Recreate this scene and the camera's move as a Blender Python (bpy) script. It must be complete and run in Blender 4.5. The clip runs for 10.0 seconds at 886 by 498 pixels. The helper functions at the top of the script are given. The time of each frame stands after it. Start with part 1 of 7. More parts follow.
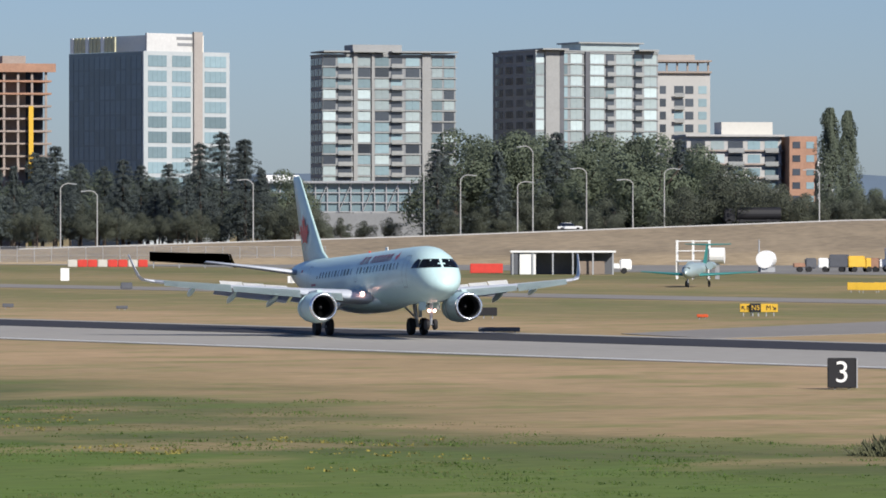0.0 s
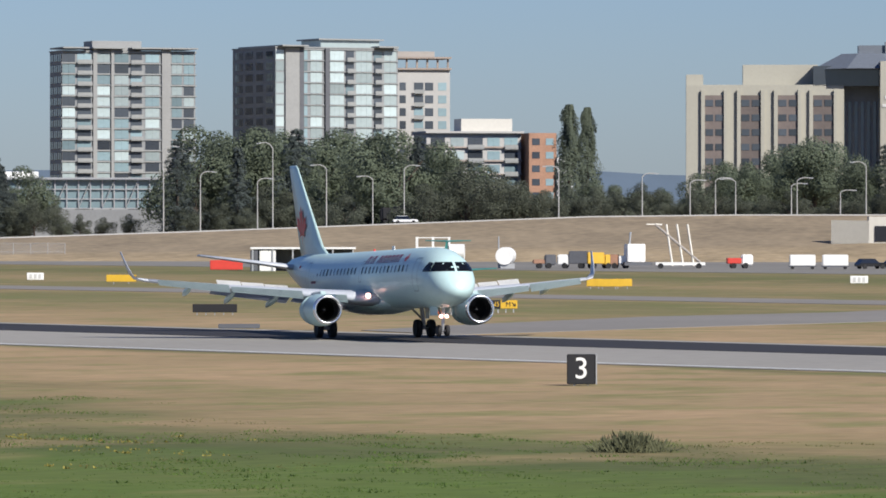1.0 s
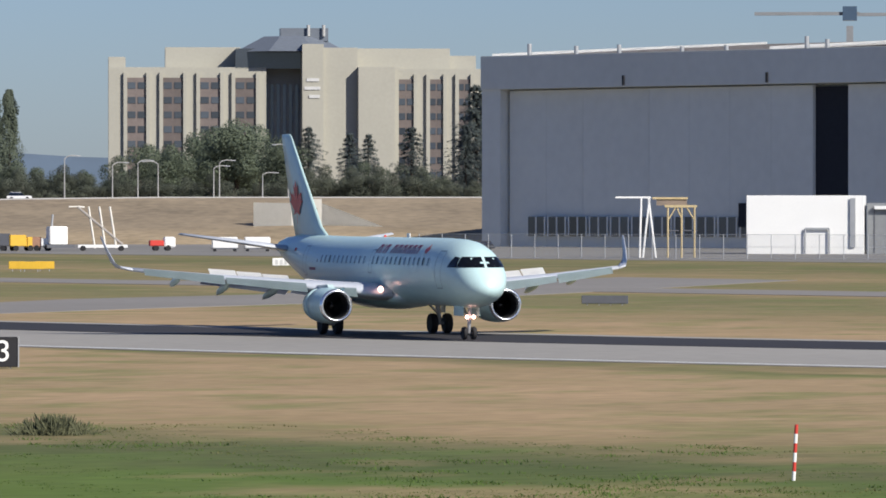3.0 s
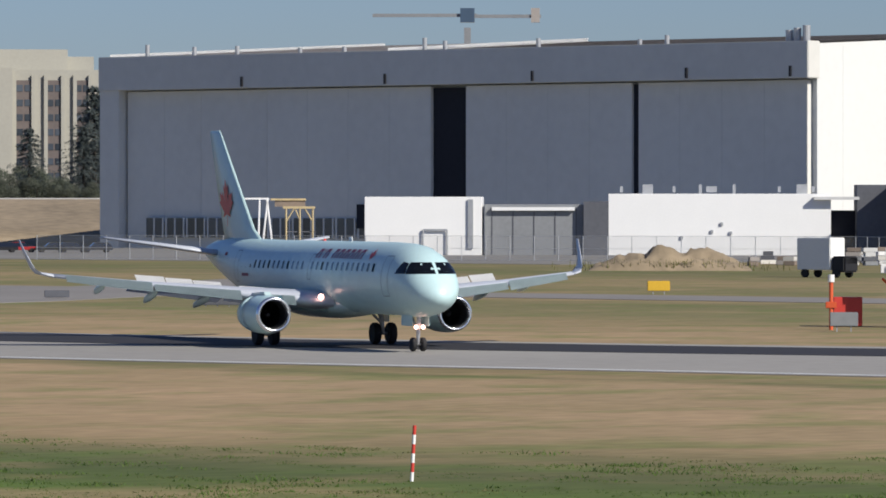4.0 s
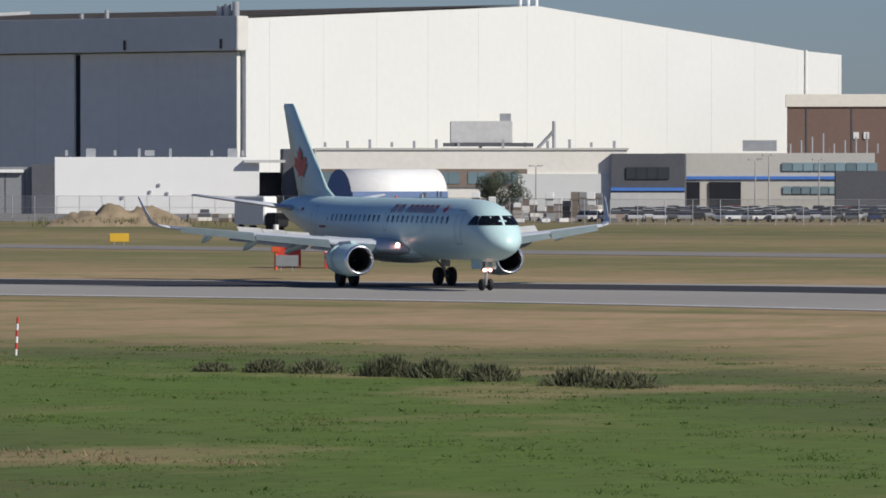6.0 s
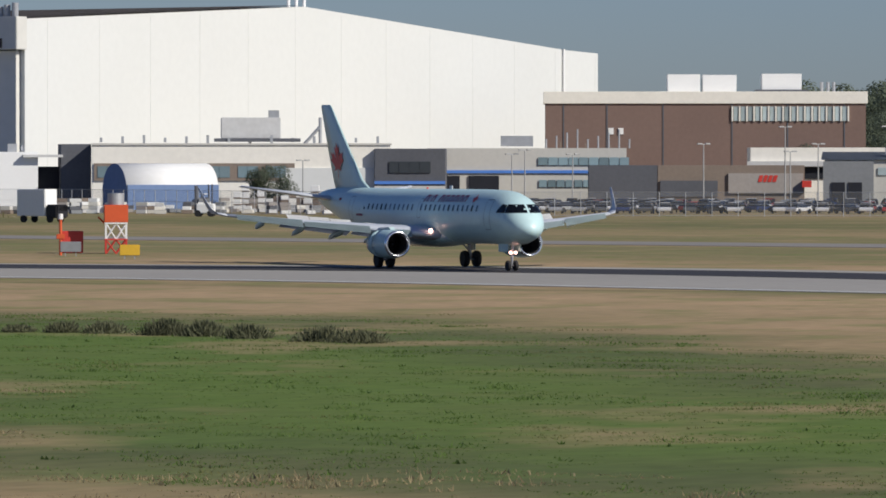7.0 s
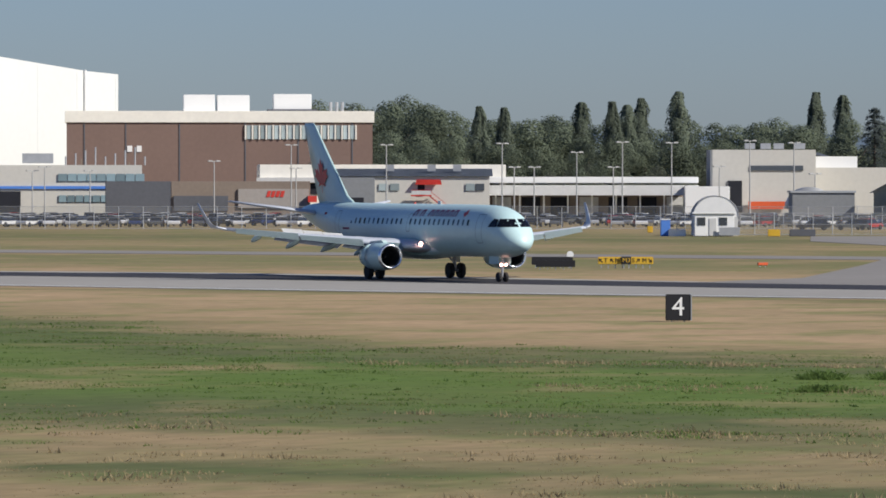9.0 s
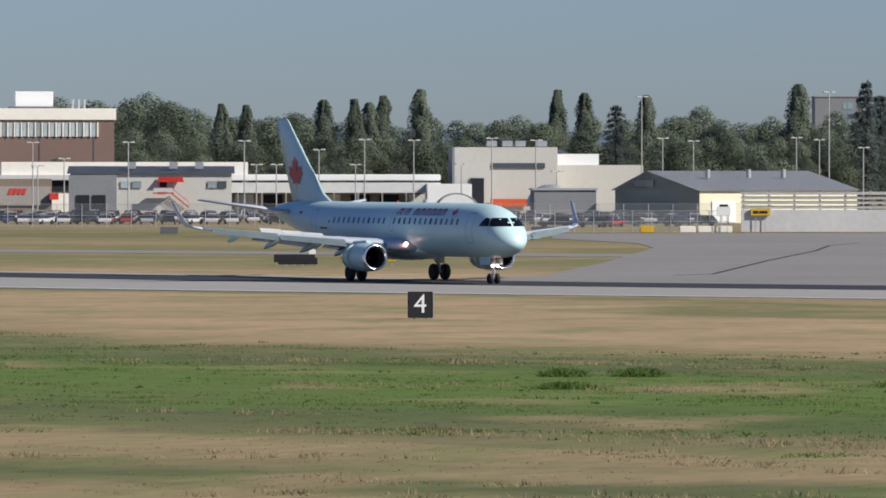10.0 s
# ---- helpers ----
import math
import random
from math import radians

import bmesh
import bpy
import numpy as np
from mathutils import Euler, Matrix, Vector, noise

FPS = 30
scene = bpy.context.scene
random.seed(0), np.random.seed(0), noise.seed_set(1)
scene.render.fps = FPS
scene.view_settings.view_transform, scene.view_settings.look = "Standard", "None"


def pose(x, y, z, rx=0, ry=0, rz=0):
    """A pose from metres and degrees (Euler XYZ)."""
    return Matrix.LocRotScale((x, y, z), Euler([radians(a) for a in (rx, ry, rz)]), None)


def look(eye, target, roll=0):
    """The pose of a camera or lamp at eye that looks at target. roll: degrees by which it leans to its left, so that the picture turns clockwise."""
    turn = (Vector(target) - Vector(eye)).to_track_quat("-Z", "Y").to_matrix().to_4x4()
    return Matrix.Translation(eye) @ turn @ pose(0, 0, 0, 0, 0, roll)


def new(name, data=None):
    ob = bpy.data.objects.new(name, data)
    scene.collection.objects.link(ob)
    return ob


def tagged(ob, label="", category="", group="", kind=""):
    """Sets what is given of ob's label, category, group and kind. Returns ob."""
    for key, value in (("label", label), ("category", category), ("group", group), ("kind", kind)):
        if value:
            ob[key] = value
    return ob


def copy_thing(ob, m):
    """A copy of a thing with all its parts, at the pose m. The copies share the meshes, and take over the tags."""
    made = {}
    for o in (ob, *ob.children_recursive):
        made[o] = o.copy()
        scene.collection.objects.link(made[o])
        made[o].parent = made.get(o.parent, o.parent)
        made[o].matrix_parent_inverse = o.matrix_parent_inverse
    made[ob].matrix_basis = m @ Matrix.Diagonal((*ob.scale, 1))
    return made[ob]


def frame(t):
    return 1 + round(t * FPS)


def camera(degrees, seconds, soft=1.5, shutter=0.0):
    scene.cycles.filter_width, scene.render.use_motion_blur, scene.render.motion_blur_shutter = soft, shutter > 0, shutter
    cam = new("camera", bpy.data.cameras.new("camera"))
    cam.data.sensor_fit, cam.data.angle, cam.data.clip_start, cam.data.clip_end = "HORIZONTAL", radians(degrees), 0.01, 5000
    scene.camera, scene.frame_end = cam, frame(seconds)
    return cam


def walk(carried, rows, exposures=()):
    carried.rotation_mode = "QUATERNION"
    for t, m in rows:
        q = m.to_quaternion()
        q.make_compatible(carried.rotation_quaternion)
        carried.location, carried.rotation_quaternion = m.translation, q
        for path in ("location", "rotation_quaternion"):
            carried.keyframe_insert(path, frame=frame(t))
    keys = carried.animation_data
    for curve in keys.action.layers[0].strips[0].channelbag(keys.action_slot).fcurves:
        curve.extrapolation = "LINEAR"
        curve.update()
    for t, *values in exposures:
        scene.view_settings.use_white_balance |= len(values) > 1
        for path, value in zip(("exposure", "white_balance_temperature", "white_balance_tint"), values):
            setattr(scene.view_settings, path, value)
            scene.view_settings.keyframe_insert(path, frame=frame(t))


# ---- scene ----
# The camera stands off one side of a runway on a long lens, follows a landing airliner
# and draws back while it passes.
cam = camera(8.966, 10.0, soft=1.7)
walk(cam, [
    (0, look((-0.00, -0.00, 6.80), (0.00, 100.00, 6.360))),
    (0.5, look((-0.00, -0.00, 6.80), (2.29, 99.97, 6.269))),
    (1, look((-0.00, -0.00, 6.80), (4.60, 99.89, 6.299))),
    (1.5, look((-0.00, -0.00, 6.80), (6.99, 99.76, 6.376))),
    (2, look((-0.00, -0.00, 6.80), (9.50, 99.55, 6.330))),
    (2.2, look((-0.00, -0.00, 6.80), (10.51, 99.45, 6.269))),
    (3.3, look((-0.00, -0.00, 6.80), (16.60, 98.61, 5.917))),
    (3.5, look((-0.00, -0.00, 6.80), (17.94, 98.38, 5.947))),
    (4, look((-0.00, -0.00, 6.80), (21.40, 97.68, 6.009))),
    (4.5, look((-2.90, -8.94, 6.80), (21.79, 87.96, 5.901))),
    (5, look((-8.71, -26.82, 6.80), (18.73, 69.34, 5.738))),
    (5.5, look((-14.52, -44.70, 6.80), (14.93, 50.87, 5.587))),
    (5.7, look((-16.85, -51.85, 6.80), (13.33, 43.49, 5.484))),
    (6.8, look((-29.63, -91.19, 6.80), (4.91, 2.66, 5.217))),
    (7, look((-31.95, -98.34, 6.80), (3.22, -4.73, 5.247))),
    (7.5, look((-37.76, -116.22, 6.80), (-0.93, -23.25, 5.303))),
    (8, look((-43.57, -134.10, 6.80), (-4.76, -41.94, 5.380))),
    (8.5, look((-46.48, -143.04, 6.80), (-5.73, -51.72, 5.490))),
    (9, look((-46.48, -143.04, 6.80), (-3.79, -52.61, 5.535))),
    (9.5, look((-46.48, -143.04, 6.80), (-1.77, -53.59, 5.545))),
    (10, look((-46.48, -143.04, 6.80), (0.29, -54.65, 5.490))),
], exposures=[(0, 0.33), (2.2, 0.34), (3.5, 0.29), (4.5, -0.02), (5.5, -0.10), (7.0, -0.05), (7.5, 0.0), (8.5, 0.16), (10, 0.28)])

# ---- light ----
SUN_TO = Vector((0.50, -0.66, 0.56)).normalized()
world = bpy.data.worlds.new("sky")
scene.world = world
world.use_nodes = True
wn = world.node_tree
sky = wn.nodes.new("ShaderNodeTexSky")
sky.sky_type = "NISHITA"
sky.sun_disc = False
sky.sun_elevation = math.asin(SUN_TO.z)
sky.sun_rotation = math.atan2(SUN_TO.x, SUN_TO.y)
sky.air_density, sky.dust_density, sky.ozone_density = 1.0, 0.3, 3.5
tint = wn.nodes.new("ShaderNodeMixRGB")
tint.blend_type = "MULTIPLY"
tint.inputs[0].default_value = 1.0
tint.inputs[2].default_value = (0.60, 0.715, 1.04, 1)
wn.links.new(sky.outputs[0], tint.inputs[1])
wn.links.new(tint.outputs[0], wn.nodes["Background"].inputs[0])
wn.nodes["Background"].inputs[1].default_value = 0.067
sun = new("sun", bpy.data.lights.new("sun", "SUN"))
sun.data.energy, sun.data.angle, sun.data.color = 4.8, radians(0.53), (1.0, 0.945, 0.86)
sun.matrix_world = look((0, 0, 300), Vector((0, 0, 300)) - SUN_TO)


# ---- materials ----
def mat(name, col, rough=0.6, metal=0.0, var=0.18, scale=1.2, fine=14.0, bump=0.0, coat=0.0, spec=0.5, rand=0.0, isl=0.0, emit=0.0):
    m = bpy.data.materials.new(name)
    m.use_nodes = True
    nt = m.node_tree
    b = nt.nodes["Principled BSDF"]
    b.inputs["Roughness"].default_value = rough
    b.inputs["Metallic"].default_value = metal
    b.inputs["Coat Weight"].default_value = coat
    b.inputs["Specular IOR Level"].default_value = spec
    tc = nt.nodes.new("ShaderNodeTexCoord")
    n1, n2 = nt.nodes.new("ShaderNodeTexNoise"), nt.nodes.new("ShaderNodeTexNoise")
    n1.inputs["Scale"].default_value, n2.inputs["Scale"].default_value = scale, fine
    n1.inputs["Detail"].default_value, n2.inputs["Detail"].default_value = 5, 3
    nt.links.new(tc.outputs["Object"], n1.inputs["Vector"])
    nt.links.new(tc.outputs["Object"], n2.inputs["Vector"])
    add = nt.nodes.new("ShaderNodeMath")
    add.operation = "ADD"
    nt.links.new(n1.outputs[0], add.inputs[0])
    nt.links.new(n2.outputs[0], add.inputs[1])
    mr = nt.nodes.new("ShaderNodeMapRange")
    mr.inputs["From Min"].default_value, mr.inputs["From Max"].default_value = 0.6, 1.4
    mr.inputs["To Min"].default_value, mr.inputs["To Max"].default_value = 1 - var, 1 + var
    nt.links.new(add.outputs[0], mr.inputs["Value"])
    last = mr.outputs[0]
    for amount, node, out in ((rand, "ShaderNodeObjectInfo", "Random"), (isl, "ShaderNodeNewGeometry", "Random Per Island")):
        if amount:
            oi = nt.nodes.new(node)
            r2 = nt.nodes.new("ShaderNodeMapRange")
            r2.inputs["To Min"].default_value, r2.inputs["To Max"].default_value = 1 - amount, 1 + amount
            nt.links.new(oi.outputs[out], r2.inputs["Value"])
            mu = nt.nodes.new("ShaderNodeMath")
            mu.operation = "MULTIPLY"
            nt.links.new(last, mu.inputs[0])
            nt.links.new(r2.outputs[0], mu.inputs[1])
            last = mu.outputs[0]
    sc = nt.nodes.new("ShaderNodeVectorMath")
    sc.operation = "SCALE"
    sc.inputs[0].default_value = col
    nt.links.new(last, sc.inputs["Scale"])
    nt.links.new(sc.outputs[0], b.inputs["Base Color"])
    if bump:
        bp = nt.nodes.new("ShaderNodeBump")
        bp.inputs["Strength"].default_value = bump
        nt.links.new(n2.outputs[0], bp.inputs["Height"])
        nt.links.new(bp.outputs[0], b.inputs["Normal"])
    if emit:
        b.inputs["Emission Color"].default_value = (*col, 1)
        b.inputs["Emission Strength"].default_value = emit
    return m


def leaf_mat(name, col, rand=0.25, isl=0.25, thin=0.28):
    m = mat(name, col, 0.9, var=0.2, scale=0.25, fine=1.5, rand=rand, isl=isl, spec=0.15)
    nt = m.node_tree
    b = nt.nodes["Principled BSDF"]
    tr = nt.nodes.new("ShaderNodeBsdfTranslucent")
    nt.links.new(b.inputs["Base Color"].links[0].from_socket, tr.inputs[0])
    mx = nt.nodes.new("ShaderNodeMixShader")
    mx.inputs[0].default_value = thin
    nt.links.new(b.outputs[0], mx.inputs[1])
    nt.links.new(tr.outputs[0], mx.inputs[2])
    nt.links.new(mx.outputs[0], nt.nodes["Material Output"].inputs[0])
    return m


def glass_mat(name, col, rough=0.08, rand=0.35):
    m = mat(name, col, rough, 0.0, 0.1, 0.2, 1.0, spec=0.9, rand=rand)
    return m


M = {
    "ice": mat("ice_paint", (0.48, 0.655, 0.655), 0.42, var=0.05, scale=0.25, fine=3, coat=0.15),
    "belly": mat("belly_paint", (0.46, 0.59, 0.59), 0.4, var=0.07, scale=0.4, fine=4, coat=0.3),
    "wing": mat("wing_grey_paint", (0.50, 0.53, 0.58), 0.38, var=0.08, scale=0.4, fine=5),
    "white": mat("white_paint", (0.80, 0.80, 0.78), 0.5, var=0.03, scale=0.3, fine=4),
    "spoiler": mat("spoiler_white", (0.78, 0.78, 0.76), 0.45, var=0.05),
    "lip": mat("polished_lip", (0.75, 0.77, 0.8), 0.22, 0.9, 0.05),
    "dark_in": mat("inlet_dark", (0.018, 0.018, 0.02), 0.6, 0.2, 0.2),
    "fan": mat("fan_metal", (0.08, 0.08, 0.09), 0.4, 0.8, 0.2),
    "tyre": mat("tyre_rubber", (0.014, 0.014, 0.016), 0.8, var=0.2),
    "steel": mat("steel_leg", (0.45, 0.46, 0.48), 0.4, 0.6, 0.15),
    "cockpit": mat("cockpit_glass", (0.012, 0.014, 0.018), 0.06, var=0.1, spec=0.8),
    "pwin": mat("cabin_glass", (0.13, 0.20, 0.24), 0.12, var=0.2),
    "line": mat("door_line", (0.17, 0.26, 0.30), 0.5, var=0.1),
    "purple": mat("title_purple", (0.40, 0.13, 0.23), 0.45, var=0.08),
    "red": mat("emblem_red", (0.55, 0.045, 0.035), 0.45, var=0.12),
    "beam": mat("lit_lamp", (1.0, 0.55, 0.45), 0.3, var=0.02, emit=6.0),
    "asphalt": mat("runway_asphalt", (0.295, 0.28, 0.25), 0.9, var=0.14, scale=0.03, fine=0.9, bump=0.1),
    "rubber": mat("rubber_band", (0.022, 0.020, 0.022), 0.85, var=0.3, scale=0.05, fine=1.2),
    "taxi": mat("taxiway_asphalt", (0.215, 0.20, 0.18), 0.9, var=0.16, scale=0.05, fine=1.0, bump=0.1),
    "apron": mat("apron_concrete", (0.20, 0.19, 0.17), 0.9, var=0.2, scale=0.03, fine=0.5),
    "mark": mat("edge_mark", (0.7, 0.7, 0.68), 0.7, var=0.2),
    "bank": mat("dry_bank", (0.255, 0.20, 0.130), 0.95, var=0.35, scale=0.06, fine=0.5, bump=0.3),
    "concrete": mat("pale_concrete", (0.54, 0.525, 0.48), 0.85, var=0.06, scale=0.12, fine=1.5),
    "palegrey": mat("pale_grey_render", (0.40, 0.395, 0.385), 0.85, var=0.08, scale=0.12, fine=1.5),
    "louvre": mat("pale_yellow_louvre", (0.52, 0.50, 0.33), 0.6, var=0.1),
    "hotel": mat("cream_concrete", (0.37, 0.358, 0.305), 0.85, var=0.06, scale=0.12, fine=1.5),
    "hotelbay": mat("brown_bay", (0.14, 0.115, 0.105), 0.6, var=0.15, scale=0.3, fine=2, rand=0.25),
    "slate": mat("slate_roof", (0.13, 0.15, 0.18), 0.6, var=0.15),
    "tan": mat("tan_panel", (0.34, 0.31, 0.285), 0.8, var=0.10, scale=0.2, fine=2),
    "greygrid": mat("grey_grid_panel", (0.40, 0.43, 0.44), 0.7, var=0.08, scale=0.2, fine=2),
    "towerp": mat("tower_panel", (0.27, 0.275, 0.275), 0.8, var=0.10, scale=0.2, fine=2),
    "greyw": mat("grey_panel", (0.22, 0.23, 0.24), 0.75, var=0.12, scale=0.2, fine=2),
    "slab": mat("slab_edge", (0.27, 0.28, 0.28), 0.8, var=0.12),
    "navyglass": glass_mat("navy_glass", (0.06, 0.095, 0.15), 0.12, 0.18),
    "glass": glass_mat("sky_glass", (0.20, 0.28, 0.31), 0.12, 0.35),
    # pale base colour stands in for bright reflections on the panes
    "bright": glass_mat("pale_glass", (0.36, 0.43, 0.44), 0.15, 0.35),
    "darkwin": glass_mat("dark_glass", (0.055, 0.065, 0.08), 0.1, 0.4),
    "rawc": mat("raw_concrete", (0.30, 0.25, 0.22), 0.9, var=0.2, scale=0.3, fine=2),
    "orange": mat("orange_sheathing", (0.34, 0.19, 0.125), 0.75, var=0.2, scale=0.3, fine=2),
    "yellow": mat("yellow_paint", (0.62, 0.38, 0.03), 0.5, var=0.12),
    "hangar": mat("grey_cladding", (0.655, 0.645, 0.595), 0.6, var=0.06, scale=0.05, fine=0.6),
    "fascia": mat("fascia_cladding", (0.60, 0.595, 0.555), 0.6, var=0.06, scale=0.05, fine=0.6),
    # near-black for solid sheets that imitate the shade inside openings
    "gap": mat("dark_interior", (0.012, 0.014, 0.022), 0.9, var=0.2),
    "gable": mat("white_cladding", (0.64, 0.65, 0.63), 0.6, var=0.03, scale=0.05, fine=0.8),
    "roofbr": mat("brown_roof", (0.12, 0.105, 0.09), 0.85, var=0.2, scale=0.05, fine=0.6),
    "brick": mat("brown_brick", (0.18, 0.12, 0.10), 0.85, var=0.09, scale=0.1, fine=1.5, rand=0.06),
    "cream": mat("cream_wall", (0.80, 0.77, 0.69), 0.8, var=0.07, scale=0.1, fine=1.2),
    "lowgrey": mat("light_grey_wall", (0.54, 0.54, 0.53), 0.75, var=0.1, scale=0.15, fine=1.5),
    "dkgrey": mat("charcoal_wall", (0.095, 0.10, 0.115), 0.7, var=0.15, scale=0.2, fine=2),
    "brownw": mat("taupe_wall", (0.22, 0.175, 0.14), 0.8, var=0.12, scale=0.2, fine=2),
    "blue": mat("blue_fabric", (0.12, 0.19, 0.35), 0.7, var=0.12),
    "bluetrim": mat("blue_trim", (0.08, 0.22, 0.62), 0.6, var=0.1),
    "ply": mat("white_fabric", (0.74, 0.74, 0.72), 0.6, var=0.06),
    "olive": mat("olive_cladding", (0.64, 0.65, 0.54), 0.7, var=0.1, scale=0.15, fine=2),
    "sand": mat("sand_cladding", (0.66, 0.63, 0.47), 0.7, var=0.06, scale=0.15, fine=2),
    "metalroof": mat("metal_roof", (0.36, 0.38, 0.40), 0.5, 0.0, 0.08),
    "buff": mat("buff_paint", (0.50, 0.40, 0.22), 0.6, var=0.15),
    "redp": mat("red_paint", (0.58, 0.05, 0.035), 0.5, var=0.12),
    "orangered": mat("orange_red_paint", (0.62, 0.10, 0.03), 0.5, var=0.1),
    "black": mat("black_paint", (0.010, 0.010, 0.013), 0.6, var=0.2),
    "galv": mat("galvanised", (0.42, 0.43, 0.44), 0.5, 0.5, 0.15),
    "pole": mat("pale_pole", (0.40, 0.40, 0.39), 0.55, 0.2, 0.12),
    "trunk": mat("bark", (0.07, 0.055, 0.045), 0.9, var=0.3),
    # tree greens lightened and greyed: distance haze is put into the colour
    "fir": leaf_mat("fir_needles", (0.125, 0.150, 0.145), 0.18, 0.08, 0.5),
    "leaf": leaf_mat("leaves", (0.155, 0.185, 0.130), 0.18, 0.08, 0.5),
    "poplar": leaf_mat("poplar_leaves", (0.165, 0.195, 0.145), 0.18, 0.08, 0.5),
    "shrub": leaf_mat("shrub_leaves", (0.135, 0.150, 0.115), 0.18, 0.08, 0.5),
    "reed": leaf_mat("dark_reeds", (0.125, 0.13, 0.075), 0.15, 0.15, 0.3),
    "turf": leaf_mat("turf_blades", (0.125, 0.190, 0.052), 0.1, 0.12, 0.5),
    "straw": leaf_mat("straw_blades", (0.33, 0.262, 0.15), 0.1, 0.12, 0.5),
    "faded": leaf_mat("faded_blades", (0.185, 0.185, 0.075), 0.1, 0.2, 0.5),
    "gorse": mat("yellow_flowers", (0.21, 0.18, 0.04), 0.9, var=0.3, isl=0.4),
    "teal": mat("teal_paint", (0.03, 0.20, 0.19), 0.4, var=0.1),
    "silver": mat("silver_paint", (0.34, 0.42, 0.43), 0.35, 0.2, 0.1),
    # blue of the distance haze is painted into this base colour
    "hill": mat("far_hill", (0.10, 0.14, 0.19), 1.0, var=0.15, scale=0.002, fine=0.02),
}


# ---- mesh helpers ----
def bm_box(bm, cx, cy, cz, sx, sy, sz, bevel=0.0):
    r = bmesh.ops.create_cube(bm, size=1.0, matrix=Matrix.Translation((cx, cy, cz)) @ Matrix.Diagonal((sx, sy, sz, 1)))
    if bevel:
        es = list({e for v in r["verts"] for e in v.link_edges})
        bmesh.ops.bevel(bm, geom=es, offset=bevel, segments=2, affect="EDGES")
    return bm


def bm_cyl(bm, p, q, r0, r1=None, seg=12):
    p, q = Vector(p), Vector(q)
    d = q - p
    m = Matrix.Translation((p + q) / 2) @ d.to_track_quat("Z", "Y").to_matrix().to_4x4()
    bmesh.ops.create_cone(bm, cap_ends=True, segments=seg, radius1=r0, radius2=r0 if r1 is None else r1, depth=d.length, matrix=m)
    return bm


def bm_prism(bm, pts, z0, z1):
    """Upright prism over a plan polygon, anticlockwise."""
    lo = [bm.verts.new((x, y, z0)) for x, y in pts]
    hi = [bm.verts.new((x, y, z1)) for x, y in pts]
    n = len(pts)
    bm.faces.new(lo[::-1])
    bm.faces.new(hi)
    for i in range(n):
        bm.faces.new((lo[i], lo[(i + 1) % n], hi[(i + 1) % n], hi[i]))
    return bm


def bm_loft(bm, rings, close=True):
    rows = [[bm.verts.new(p) for p in r] for r in rings]
    n = len(rows[0])
    for a, b in zip(rows, rows[1:]):
        for i in range(n):
            bm.faces.new((a[i], a[(i + 1) % n], b[(i + 1) % n], b[i]))
    if close:
        bm.faces.new(rows[0][::-1])
        bm.faces.new(rows[-1])
    return bm


def mesh_of(name, bm, material, smooth=False):
    me = bpy.data.meshes.new(name)
    bmesh.ops.recalc_face_normals(bm, faces=bm.faces)
    bm.to_mesh(me)
    bm.free()
    me.materials.append(material)
    if smooth:
        for p in me.polygons:
            p.use_smooth = True
    return me


def part(name, bm, material, parent, label="", smooth=False, at=None):
    ob = new(name, bm if isinstance(bm, bpy.types.Mesh) else mesh_of(name, bm, material, smooth))
    ob.parent = parent
    if at is not None:
        ob.matrix_basis = at
    return tagged(ob, label)


def thing(name, label, category, group="", kind="", at=None):
    ob = tagged(new(name), label, category, group, kind)
    if at is not None:
        ob.matrix_basis = at
    return ob


def box(cx, cy, cz, sx, sy, sz, bevel=0.0):
    return bm_box(bmesh.new(), cx, cy, cz, sx, sy, sz, bevel)


def solid(name, bm, material, label, category, kind="", at=None, smooth=False, group=""):
    ob = new(name, mesh_of(name, bm, material, smooth))
    if at is not None:
        ob.matrix_basis = at
    return tagged(ob, label, category, group, kind)


def from_arrays(name, verts, faces, material):
    me = bpy.data.meshes.new(name)
    me.from_pydata(verts, [], faces)
    me.materials.append(material)
    return me


def letters(text, size):
    cu = bpy.data.curves.new("text", "FONT")
    cu.body, cu.size, cu.extrude, cu.align_x, cu.align_y = text, size, 0.01, "CENTER", "CENTER"
    ob = bpy.data.objects.new("text", cu)
    scene.collection.objects.link(ob)
    bpy.context.view_layer.update()
    me = bpy.data.meshes.new_from_object(ob)
    bpy.data.objects.remove(ob)
    me.materials.clear()
    return me


# ---- ground, runway, taxiways ----
# runway frame: x along the landing roll, y across it, away from the camera
RUN = pose(0, 0, 0, 0, 0, -56.0)


